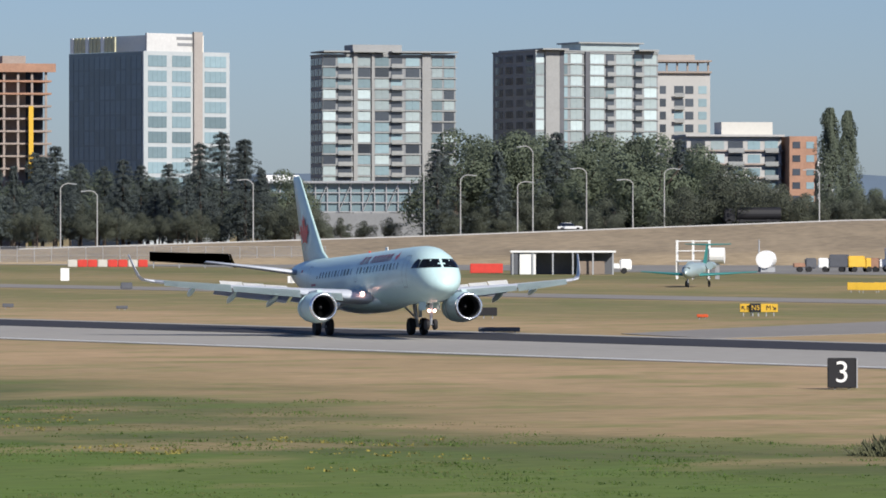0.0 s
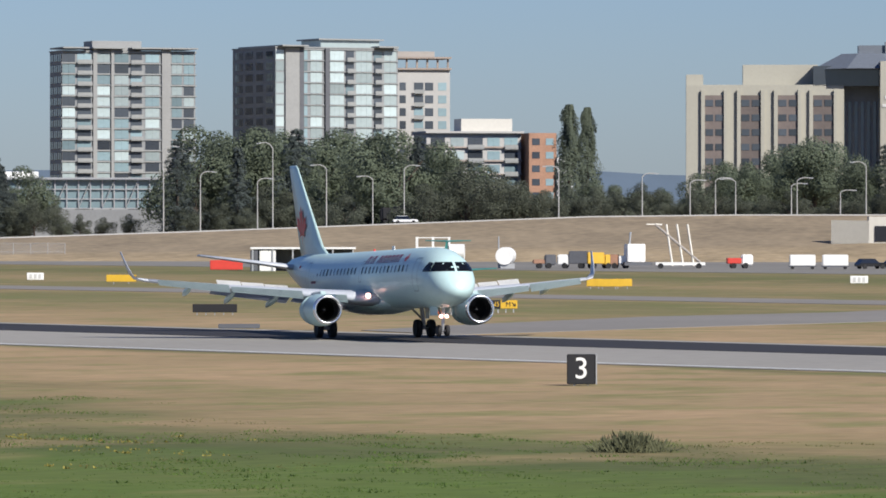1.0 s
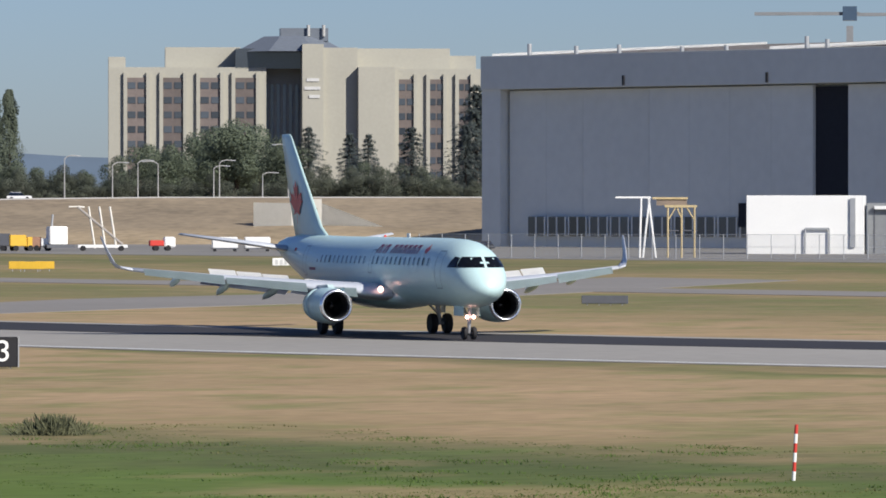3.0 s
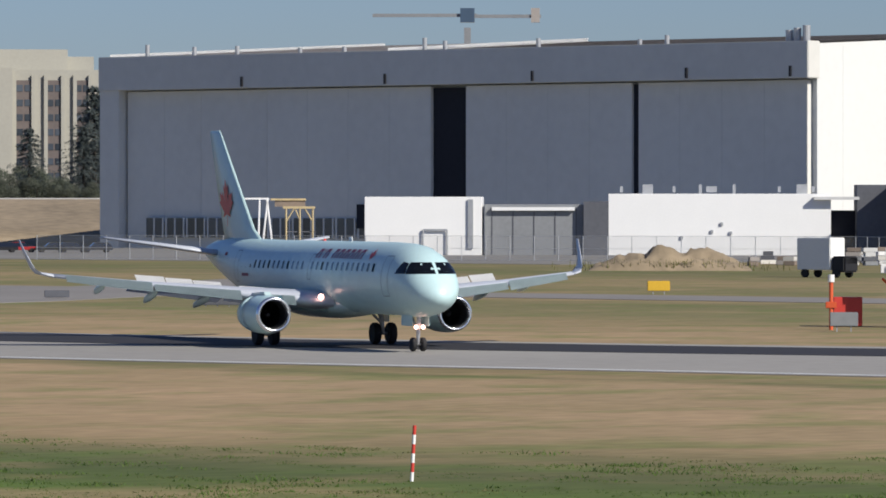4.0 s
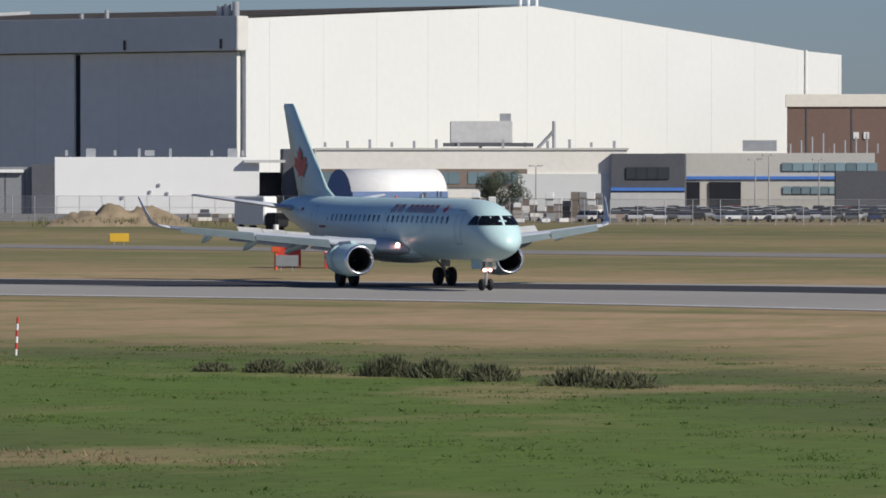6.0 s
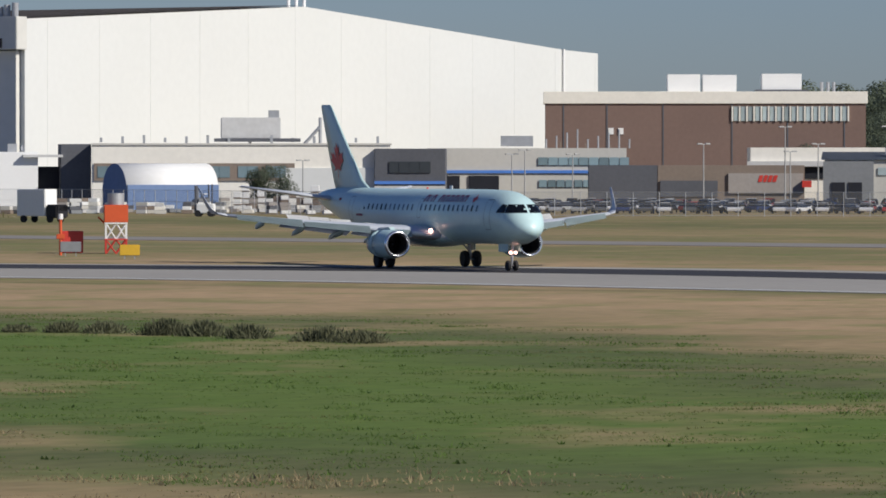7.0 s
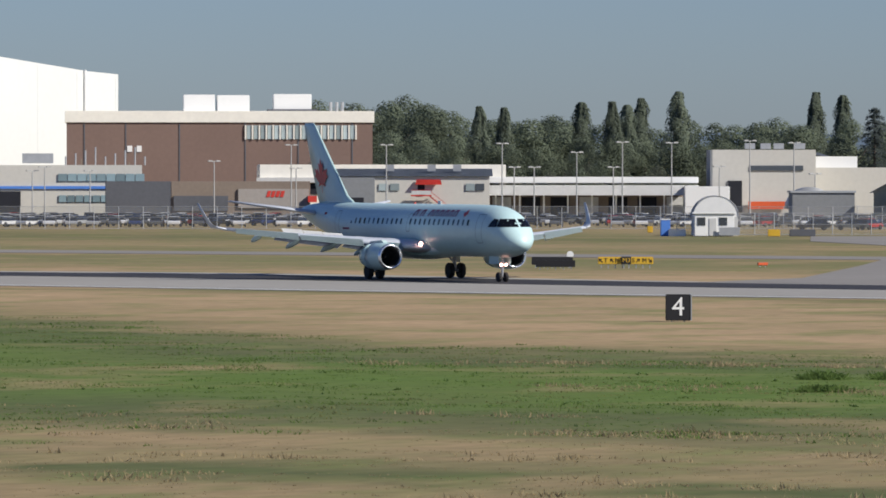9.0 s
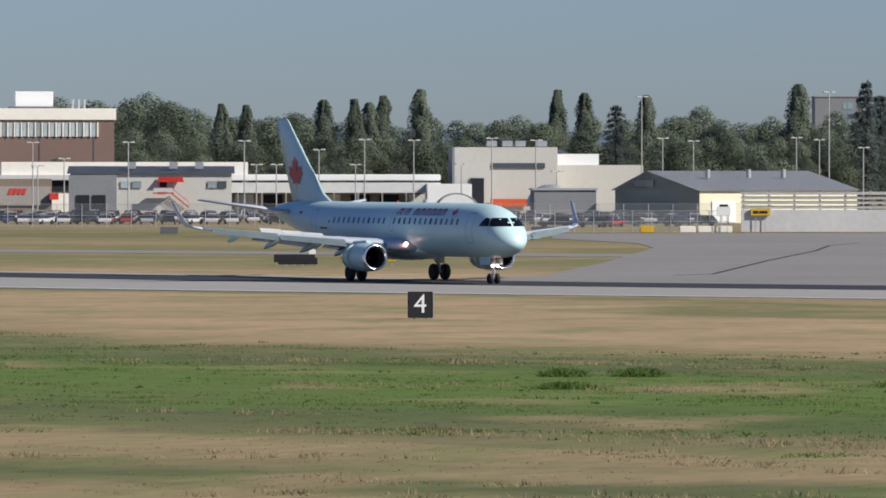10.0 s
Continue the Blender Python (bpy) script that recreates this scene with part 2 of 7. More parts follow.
def ground_material():
    m = bpy.data.materials.new("airfield_grass")
    m.use_nodes = True
    nt = m.node_tree
    b = nt.nodes["Principled BSDF"]
    b.inputs["Roughness"].default_value, b.inputs["Specular IOR Level"].default_value = 0.95, 0.15
    tc = nt.nodes.new("ShaderNodeTexCoord")
    sep = nt.nodes.new("ShaderNodeSeparateXYZ")
    nt.links.new(tc.outputs["Object"], sep.inputs[0])

    def noisy(sx, sy, scale, detail=5):
        mp = nt.nodes.new("ShaderNodeMapping")
        mp.inputs["Scale"].default_value = (sx, sy, 1)
        nt.links.new(tc.outputs["Object"], mp.inputs[0])
        n = nt.nodes.new("ShaderNodeTexNoise")
        n.inputs["Scale"].default_value, n.inputs["Detail"].default_value = scale, detail
        nt.links.new(mp.outputs[0], n.inputs["Vector"])
        return n.outputs[0]

    def op(kind, a, c):
        n = nt.nodes.new("ShaderNodeMath")
        n.operation = kind
        for i, v in enumerate((a, c)):
            if isinstance(v, (int, float)):
                n.inputs[i].default_value = v
            else:
                nt.links.new(v, n.inputs[i])
        return n.outputs[0]

    def ramp(v, stops):
        r = nt.nodes.new("ShaderNodeValToRGB")
        while len(r.color_ramp.elements) < len(stops):
            r.color_ramp.elements.new(0.5)
        for e, (p, c) in zip(r.color_ramp.elements, stops):
            e.position, e.color = p, (*c, 1)
        nt.links.new(v, r.inputs[0])
        return r.outputs[0]

    def mix(f, a, c, kind="MIX"):
        n = nt.nodes.new("ShaderNodeMixRGB")
        n.blend_type = kind
        for i, v in enumerate((f, a, c)):
            if isinstance(v, (int, float)):
                n.inputs[i].default_value = v
            elif isinstance(v, tuple):
                n.inputs[i].default_value = (*v, 1)
            else:
                nt.links.new(v, n.inputs[i])
        return n.outputs[0]

    # the green edge wanders along the field
    along = nt.nodes.new("ShaderNodeMapRange")
    along.inputs["From Min"].default_value, along.inputs["From Max"].default_value = -200, 0
    nt.links.new(sep.outputs[0], along.inputs["Value"])
    edge_n = ramp(along.outputs[0], [(0.0, (0.80,) * 3), (0.1, (0.72,) * 3), (0.2, (0.57,) * 3), (0.48, (0.66,) * 3), (0.6, (0.74,) * 3), (0.744, (0.5,) * 3), (0.872, (0.22,) * 3), (1.0, (0.19,) * 3)])
    shift = op("SUBTRACT", 52, op("MULTIPLY", edge_n, 80))
    near = nt.nodes.new("ShaderNodeMapRange")
    near.inputs["From Min"].default_value, near.inputs["From Max"].default_value = 172, 132
    nt.links.new(sep.outputs[1], near.inputs["Value"])
    shift = op("MULTIPLY", shift, near.outputs[0])
    wob = op("MULTIPLY", op("SUBTRACT", noisy(1, 3, 0.035), 0.5), 18)
    fine = op("MULTIPLY", op("SUBTRACT", noisy(1, 0.8, 0.12), 0.5), 9)
    across = op("ADD", op("ADD", sep.outputs[1], shift), op("ADD", wob, fine))
    span = nt.nodes.new("ShaderNodeMapRange")
    span.inputs["From Min"].default_value, span.inputs["From Max"].default_value = -100, 700
    nt.links.new(across, span.inputs["Value"])
    GR, GR2, ST, ST2, OL = (0.098, 0.150, 0.030), (0.085, 0.105, 0.038), (0.385, 0.272, 0.158), (0.300, 0.222, 0.120), (0.145, 0.140, 0.062)
    at = lambda y: (y + 100) / 800
    base = ramp(span.outputs[0], [
        (at(-30), OL), (at(8), ST2), (at(21), ST2), (at(28), GR2), (at(33), OL), (at(38), ST2), (at(43), ST2), (at(48), OL), (at(56), GR2), (at(70), GR), (at(88), GR), (at(98), GR2), (at(108), OL), (at(114), ST2), (at(126), ST),
        (at(160), ST), (at(165), OL), (at(169), ST2), (at(200), ST), (at(224), ST), (at(236), ST2), (at(258), (0.215, 0.185, 0.090)), (at(285), (0.190, 0.170, 0.080)), (at(300), ST2), (at(330), (0.190, 0.170, 0.080)), (at(365), ST2), (at(420), OL), (at(520), ST2)])
    patch = ramp(noisy(1, 1.0, 0.05, 4), [(0.40, (0.0,) * 3), (0.62, (1.0,) * 3)])
    base = mix(op("MULTIPLY", patch, 0.55), base, mix(0.5, base, OL))
    fresh = ramp(noisy(1.2, 0.8, 0.16, 6), [(0.48, (0.0,) * 3), (0.66, (1.0,) * 3)])
    base = mix(op("MULTIPLY", fresh, 0.8), base, mix(0.6, base, (0.105, 0.165, 0.036)))
    dry = ramp(noisy(1, 0.8, 0.09, 6), [(0.53, (0.0,) * 3), (0.66, (1.0,) * 3)])
    base = mix(op("MULTIPLY", dry, 0.7), base, ST2)
    grain = nt.nodes.new("ShaderNodeMapRange")
    grain.inputs["From Min"].default_value, grain.inputs["From Max"].default_value = 0.3, 0.7
    grain.inputs["To Min"].default_value, grain.inputs["To Max"].default_value = 0.86, 1.14
    nt.links.new(noisy(1, 0.5, 1.3, 6), grain.inputs["Value"])
    v = nt.nodes.new("ShaderNodeVectorMath")
    v.operation = "SCALE"
    nt.links.new(base, v.inputs[0])
    nt.links.new(grain.outputs[0], v.inputs["Scale"])
    nt.links.new(v.outputs[0], b.inputs["Base Color"])
    return m


def build_ground():
    bm = bmesh.new()
    bmesh.ops.create_grid(bm, x_segments=8, y_segments=8, size=6000)
    me = mesh_of("ground", bm, ground_material())
    g = tagged(new("ground", me), "mown airfield grass, straw-dry and green in bands", "ground", kind="structure")
    g.matrix_basis = RUN


def strip(name, x0, x1, y0, y1, z, material, label):
    ob = solid(name, box((x0 + x1) / 2, (y0 + y1) / 2, z / 2 - 0.1, x1 - x0, y1 - y0, z + 0.2), material, label, "runway" if "runway" in name else "pavement", "structure", RUN)
    return ob


def flat_poly(name, pts, z, material, label):
    bm = bmesh.new()
    bm_prism(bm, pts, -0.2, z)
    return solid(name, bm, material, label, "pavement", "structure")


def lane(x):
    """Bows the paved strip a little away from the camera half way down the roll, to fit its view."""
    d = (x + 130) / 44
    return math.exp(-d * d)


def bowed_strip(name, y0, y1, b0, b1, z, material, label, category):
    xs = [-1800, -900] + [-420 + 10 * i for i in range(60)] + [400, 900, 1500]
    bm = bmesh.new()
    bm_loft(bm, [[(x, y0 + b0 * lane(x), z), (x, y1 + b1 * lane(x), z), (x, y1 + b1 * lane(x), -0.2), (x, y0 + b0 * lane(x), -0.2)] for x in xs])
    return solid(name, bm, material, label, category, "structure", RUN)


EXIT_EAST = [(124, 180), (138, 191), (168, 236), (193, 275), (217, 313), (233, 344), (245, 383), (270, 428), (289, 418), (331, 411), (223, 244), (143, 141)]
EXIT_WEST = [(16, 335), (36, 364), (58, 392), (74, 423), (104, 486), (92, 508), (68, 458), (48, 415), (33, 398), (19, 369), (11, 349)]


def build_pavements():
    bowed_strip("runway", 165, 201, 8, 18, 0.03, M["asphalt"], "pale grey grooved asphalt runway beside dry grass", "runway")
    bowed_strip("runway_rubber", 186.5, 198.5, 14, 15, 0.045, M["rubber"], "dark tyre-rubber stained lane along the runway", "marking")
    bowed_strip("runway_edge_line", 166.0, 166.5, 8, 8, 0.04, M["mark"], "worn white painted runway edge line", "marking")
    strip("taxiway_far", -1800, 1500, 300, 316, 0.03, M["taxi"], "weathered asphalt taxiway between grass strips")
    strip("apron", -900, -430, 470, 610, 0.03, M["apron"], "stained concrete apron below the road bank")
    flat_poly("exit_taxiway", EXIT_EAST, 0.035, M["taxi"], "wide weathered asphalt exit taxiway")
    flat_poly("exit_taxiway_west", EXIT_WEST, 0.036, M["taxi"], "narrow curving asphalt exit taxiway")


build_ground()
build_pavements()


# ---- the airliner ----
# its own space: x forward, y to its left, z up, origin on the ground between the main wheels
FUS = [(-19.4, 4.38, 0.10, 0.12), (-19.0, 4.36, 0.28, 0.32), (-17.5, 4.25, 0.55, 0.65), (-15.0, 4.02, 0.88, 1.02), (-12.0, 3.70, 1.2, 1.36), (-9.0, 3.44, 1.42, 1.58),
       (-6.0, 3.32, 1.5, 1.68), (0.0, 3.30, 1.51, 1.70), (7.0, 3.30, 1.51, 1.70), (11.0, 3.30, 1.51, 1.69), (13.0, 3.27, 1.49, 1.68), (14.0, 3.22, 1.47, 1.65), (14.8, 3.14, 1.44, 1.54),
       (15.4, 3.05, 1.38, 1.40), (15.9, 2.95, 1.26, 1.20), (16.3, 2.83, 1.10, 0.98), (16.7, 2.70, 0.86, 0.70), (17.0, 2.60, 0.54, 0.42), (17.12, 2.56, 0.32, 0.25), (17.18, 2.54, 0.12, 0.10)]


def fus_at(x):
    for a, b in zip(FUS, FUS[1:]):
        if a[0] <= x <= b[0]:
            f = (x - a[0]) / (b[0] - a[0])
            return [a[i] + f * (b[i] - a[i]) for i in (1, 2, 3)]
    return FUS[-1][1:]


def skin(x, z, side, out=0.012):
    """A point of the fuselage's skin, at that height, on that side (-1: its right)."""
    cz, hw, hh = fus_at(x)
    c = max(-0.999, min(0.999, (z - cz) / hh))
    return Vector((x, side * (hw * math.sqrt(1 - c * c) + out), z))


def nose_x(y, z):
    """How far forward the nose's skin has that half width at that height."""
    a, b = 13.0, 17.18
    for _ in range(40):
        m = (a + b) / 2
        cz, hw, hh = fus_at(m)
        c = (z - cz) / hh
        a, b = (m, b) if abs(c) < 1 and hw * math.sqrt(1 - c * c) > y else (a, m)
    return a


def skin_patch(pts, side, out=0.015):
    """A thin plate that follows the skin; pts is a grid of rows of (x, z)."""
    bm = bmesh.new()
    rows = [[bm.verts.new(skin(x, z, side, out)) for x, z in r] for r in pts]
    for a, b in zip(rows, rows[1:]):
        for i in range(len(a) - 1):
            bm.faces.new((a[i], a[i + 1], b[i + 1], b[i]))
    g = bmesh.ops.solidify(bm, geom=list(bm.faces), thickness=0.012)
    return bm


def rect_patch(x0, x1, z0, z1, side, lean=0.0, n=3, out=0.015):
    return skin_patch([[(x0 + (x1 - x0) * i + lean * (z - z0), z) for i in (0, 0.5, 1)] for z in [z0 + (z1 - z0) * j / n for j in range(n + 1)]], side, out)


def wing_ring(y, xle, chord, z, thick, camber=0.0):
    prof = [(0, 0), (0.02, 0.35), (0.10, 0.75), (0.3, 1.0), (0.6, 0.7), (1.0, 0.05), (0.6, -0.35), (0.3, -0.5), (0.1, -0.42), (0.02, -0.25)]
    return [(xle - c * chord, y, z + t * thick - camber * c * c) for c, t in prof]


def airfoil_surface(stations):
    bm = bmesh.new()
    return bm_loft(bm, [wing_ring(*s) for s in stations])


WING = [(1.2, 5.25, 7.0, 2.05, 0.62), (2.6, 4.5, 5.9, 2.20, 0.52), (4.7, 3.4, 4.6, 2.42, 0.40), (9.0, 1.2, 2.9, 2.85, 0.24), (13.2, -1.0, 1.45, 3.32, 0.13)]


def wing_at(y):
    y = abs(y)
    for a, b in zip(WING, WING[1:]):
        if a[0] <= y <= b[0]:
            f = (y - a[0]) / (b[0] - a[0])
            return [a[i] + f * (b[i] - a[i]) for i in (1, 2, 3)]
    return WING[-1][1:4]


def plate(p, q, r, s, thick):
    bm = bmesh.new()
    vs = [bm.verts.new(v) for v in (p, q, r, s)]
    bm.faces.new(vs)
    bmesh.ops.solidify(bm, geom=list(bm.faces), thickness=thick)
    return bm


LEAF = [(0.03, -1.0), (0.04, -0.50), (0.52, -0.62), (0.40, -0.42), (1.0, 0.0), (0.80, 0.08), (0.92, 0.44), (0.58, 0.30), (0.50, 0.46), (0.20, 0.06), (0.38, 0.78), (0.17, 0.62), (0, 1.0)]


def leaf_shape():
    return LEAF + [(-x, y) for x, y in LEAF[-2::-1]]


def wheel(parent, x, y, r, w, name="wheel"):
    bm = bmesh.new()
    prof = [(0.55, -0.5), (0.9, -0.5), (1.0, -0.28), (1.0, 0.28), (0.9, 0.5), (0.55, 0.5)]
    n = 24
    rings = [[(x + r * q * math.cos(2 * math.pi * i / n), y + w * o, r + r * q * math.sin(2 * math.pi * i / n)) for i in range(n)] for q, o in prof]
    tyre = part(name, bm_loft(bm, rings), M["tyre"], parent, "black rubber tyre", smooth=False)
    part("rim", bm_cyl(bmesh.new(), (x, y - w * 0.42, r), (x, y + w * 0.42, r), r * 0.56, seg=16), M["steel"], tyre, "grey metal rim")


def engine(parent, side):
    y, z, xf = side * 4.5, 1.57, 6.25
    n = 36

    def ring(x, r, dz=0.0):
        return [(x, y + r * math.cos(2 * math.pi * i / n), z + dz + r * 0.98 * math.sin(2 * math.pi * i / n)) for i in range(n)]
    shape = [(xf - 0.20, 0.86), (xf - 0.8, 0.925), (xf - 1.6, 0.945), (xf - 2.15, 0.93), (xf - 2.16, 0.82)]
    nac = part("nacelle", bm_loft(bmesh.new(), [ring(a, b) for a, b in shape], False), M["ice"], parent, "pale ice-blue engine cowling", True)
    # the reverser sleeve stands open, baring a dark ring
    part("reverser_gap", bm_loft(bmesh.new(), [ring(xf - 2.1, 0.83), ring(xf - 2.5, 0.82)]), M["dark_in"], nac, "dark gap of the open thrust reverser", True)
    sleeve = [(xf - 2.42, 0.80), (xf - 2.42, 0.915), (xf - 3.0, 0.86), (xf - 3.55, 0.76), (xf - 3.6, 0.70), (xf - 2.9, 0.70)]
    part("reverser_sleeve", bm_loft(bmesh.new(), [ring(a, b) for a, b in sleeve], False), M["ice"], nac, "pale ice-blue sliding sleeve", True)
    lip = [(xf - 0.20, 0.862), (xf - 0.06, 0.83), (xf, 0.765), (xf - 0.04, 0.705), (xf - 0.25, 0.66)]
    part("inlet_lip", bm_loft(bmesh.new(), [ring(a, b) for a, b in lip], False), M["lip"], nac, "polished metal inlet lip", True)
    duct = [(xf - 0.25, 0.66), (xf - 0.8, 0.645), (xf - 1.2, 0.645)]
    part("inlet_duct", bm_loft(bmesh.new(), [ring(a, b) for a, b in duct], False), M["dark_in"], nac, "dark inlet duct", True)
    fan = part("fan", bm_cyl(bmesh.new(), (xf - 1.26, y, z), (xf - 1.22, y, z), 0.65, seg=24), M["fan"], nac, "dark metal fan")
    part("spinner", bm_cyl(bmesh.new(), (xf - 1.2, y, z), (xf - 0.8, y, z), 0.19, 0.03, 16), M["fan"], fan, smooth=True)
    blade = mesh_of("blade", plate((xf - 1.20, -0.03, 0.18), (xf - 1.12, 0.07, 0.18), (xf - 1.10, 0.12, 0.63), (xf - 1.21, -0.06, 0.63), 0.015), M["fan"])
    for i in range(20):
        part("blade", blade, None, fan, at=Matrix.Translation((0, y, z)) @ Matrix.Rotation(2 * math.pi * i / 20, 4, "X"))
    core = [(xf - 2.6, 0.55), (xf - 3.6, 0.49), (xf - 4.2, 0.37), (xf - 4.25, 0.26)]
    part("core_nozzle", bm_loft(bmesh.new(), [ring(a, b) for a, b in core]), M["steel"], nac, "bare metal exhaust nozzle", True)
    bm = bmesh.new()
    bm_loft(bm, [[(xf - 0.9, y - 0.16, z + 0.86), (xf - 0.9, y + 0.16, z + 0.86), (xf - 1.2, y + 0.16, z + 1.06), (xf - 1.2, y - 0.16, z + 1.06)],
                 [(xf - 3.6, y - 0.2, z + 0.5), (xf - 3.6, y + 0.2, z + 0.5), (xf - 3.9, y + 0.2, z + 0.95), (xf - 3.9, y - 0.2, z + 0.95)]])
    part("pylon", bm, M["belly"], nac)
    # small strake on the cowling's inner shoulder
    part("strake", plate((xf - 0.8, y - side * 0.62, z + 0.68), (xf - 1.7, y - side * 0.62, z + 0.70), (xf - 1.7, y - side * 0.80, z + 0.90), (xf - 1.2, y - side * 0.76, z + 0.86), 0.02), M["ice"], nac)


def airliner():
    a = thing("airliner", "ice-blue twin-jet airliner rolling out, spoilers raised, lamps lit", "airplane")
    n = 40
    rings = []
    for x, cz, hw, hh in FUS:
        rings.append([(x, hw * math.cos(2 * math.pi * i / n), cz + hh * math.sin(2 * math.pi * i / n)) for i in range(n)])
    fus = part("fuselage", bm_loft(bmesh.new(), rings), M["ice"], a, "pale ice-blue painted fuselage", True)
    # belly fairing
    bell = [(-5.0, 2.0, 0.3, 0.25), (-3.5, 1.97, 1.25, 0.54), (-1.0, 1.94, 1.58, 0.64), (2.5, 1.94, 1.58, 0.64), (5.0, 1.97, 1.3, 0.52), (6.6, 2.05, 0.4, 0.25)]
    part("belly_fairing", bm_loft(bmesh.new(), [[(x, w * math.cos(2 * math.pi * i / 24), cz + h * math.sin(2 * math.pi * i / 24)) for i in range(24)] for x, cz, w, h in bell]), M["belly"], fus, "blue-grey belly fairing", True)
    # fin with swept leading edge and fillet
    fin = [(4.65, -8.6, 7.9, 0.10), (5.0, -10.0, 6.4, 0.34), (5.5, -11.2, 5.5, 0.34), (7.5, -13.6, 4.1, 0.27), (10.35, -16.95, 2.05, 0.17), (10.53, -17.3, 1.6, 0.05)]
    prof = [(0, 0), (0.08, 0.6), (0.3, 1.0), (0.65, 0.7), (1, 0.06), (0.65, -0.7), (0.3, -1.0), (0.08, -0.6)]
    tail = part("fin", bm_loft(bmesh.new(), [[(xl - c * ch, t * w * 0.5, z) for c, t in prof] for z, xl, ch, w in fin]), M["ice"], a, "pale ice-blue tail fin with red leaf emblem", True)
    for side in (-1, 1):
        bm = bmesh.new()
        vs = [bm.verts.new((-15.55 + 1.15 * px - 0.25 * py, side * 0.185, 6.85 + 1.2 * py)) for px, py in leaf_shape()]
        bm.faces.new(vs)
        part("emblem", bm, M["red"], tail, "red leaf emblem")
        st = [(0.55, -14.7, 2.6, 4.22, 0.24), (3.0, -16.0, 2.0, 4.60, 0.17), (6.0, -17.6, 1.15, 5.05, 0.09)]
        part("tailplane", bm_loft(bmesh.new(), [wing_ring(side * y, xl, c, z, t) for y, xl, c, z, t in st]), M["wing"], a, "grey tailplane", True)
    # wings
    for side in (-1, 1):
        w = part("wing", bm_loft(bmesh.new(), [wing_ring(side * y, xl, c, z, t) for y, xl, c, z, t in WING]), M["wing"], a, "light grey wing, flaps lowered", True)
        tipprof = [(0, 0), (0.02, 0.5), (0.1, 0.8), (0.3, 1), (0.6, 0.7), (1, 0), (0.6, -0.7), (0.3, -1), (0.1, -0.8), (0.02, -0.5)]
        bm = bm_loft(bmesh.new(), [wing_ring(side * 13.2, -1.0, 1.45, 3.32, 0.13), wing_ring(side * 13.7, -1.35, 1.25, 3.43, 0.09)]
                     + [[(xl - c * ch, side * (yy + t * th), zz) for c, t in tipprof] for xl, ch, yy, zz, th in ((-1.85, 0.85, 13.95, 3.72, 0.04), (-2.5, 0.55, 14.12, 4.30, 0.03), (-3.3, 0.30, 14.28, 5.05, 0.015))])
        part("winglet", bm, M["wing"], w, "grey upturned winglet", True)
        # slats, flaps and spoilers
        for y0, y1 in ((2.9, 4.3), (5.2, 8.9), (9.0, 12.7)):
            p0, p1 = wing_at(y0), wing_at(y1)
            part("slat", plate((p0[0] + 0.30, side * y0, p0[2] - 0.26), (p1[0] + 0.22, side * y1, p1[2] - 0.20), (p1[0] - 0.02, side * y1, p1[2] + 0.12), (p0[0] - 0.02, side * y0, p0[2] + 0.20), 0.05), M["silver"], w, "bare-metal leading-edge slat")
        for y0, y1 in ((1.7, 4.6), (4.8, 9.3)):
            p0, p1 = wing_at(y0), wing_at(y1)
            part("flap", plate((p0[0] - p0[1] * 0.95, side * y0, p0[2] - 0.05), (p1[0] - p1[1] * 0.95, side * y1, p1[2] - 0.02), (p1[0] - p1[1] - 0.55, side * y1, p1[2] - 0.30), (p0[0] - p0[1] - 0.8, side * y0, p0[2] - 0.42), 0.12), M["wing"], w, "lowered grey flap")
        for y0, y1, up in ((2.5, 4.2, 0.36), (5.1, 6.4, 0.40), (6.45, 7.7, 0.40), (7.75, 9.1, 0.40)):
            p0, p1 = wing_at(y0), wing_at(y1)
            x0, x1 = p0[0] - p0[1] * 0.70, p1[0] - p1[1] * 0.70
            z0, z1 = p0[2] + 0.16, p1[2] + 0.12
            part("spoiler", plate((x0, side * y0, z0), (x1, side * y1, z1), (x1 - 0.6, side * y1, z1 + up), (x0 - 0.6, side * y0, z0 + up), 0.05), M["spoiler"], w, "raised white spoiler panel")
        for y in (3.6, 6.0, 8.4, 10.8):
            xl, c, z = wing_at(y)
            s_ = 1.0 if y < 9 else 0.75
            fr = [(xl - c * 0.45, 0.06, -0.15), (xl - c * 0.62, 0.17, -0.32), (xl - c * 0.9, 0.2, -0.48), (xl - c - 0.3 * s_, 0.15, -0.62), (xl - c - 0.7 * s_, 0.03, -0.76)]
            part("flap_fairing", bm_loft(bmesh.new(), [[(x, side * y + r * 0.8 * math.cos(q * math.pi / 5), z + dz * s_ + r * math.sin(q * math.pi / 5)) for q in range(10)] for x, r, dz in fr]), M["belly"], w, "tapered flap track fairing", True)
        bm = bmesh.new()
        bmesh.ops.create_uvsphere(bm, u_segments=14, v_segments=8, radius=0.14, matrix=Matrix.Translation((4.98, side * 1.80, 2.38)))
        part("landing_lamp", bm, M["beam"], w, "lit landing lamp", True)
        engine(a, side)
    # cockpit glazing
    for side in (-1, 1):
        def pane(x0, x1, zlo, zhi, x0t, x1t):
            return skin_patch([[(x0 + (x0t - x0) * j / 3 + ((x1 + (x1t - x1) * j / 3) - (x0 + (x0t - x0) * j / 3)) * i / 8, zlo(i / 8) + (zhi(i / 8) - zlo(i / 8)) * j / 3) for i in range(9)] for j in range(4)], side, 0.02)
        part("cockpit_window", pane(14.62, 15.58, lambda f: 3.58, lambda f: 4.12 - 0.06 * f, 14.98, 15.42), M["cockpit"], fus, "dark side cockpit window")
        rows = []
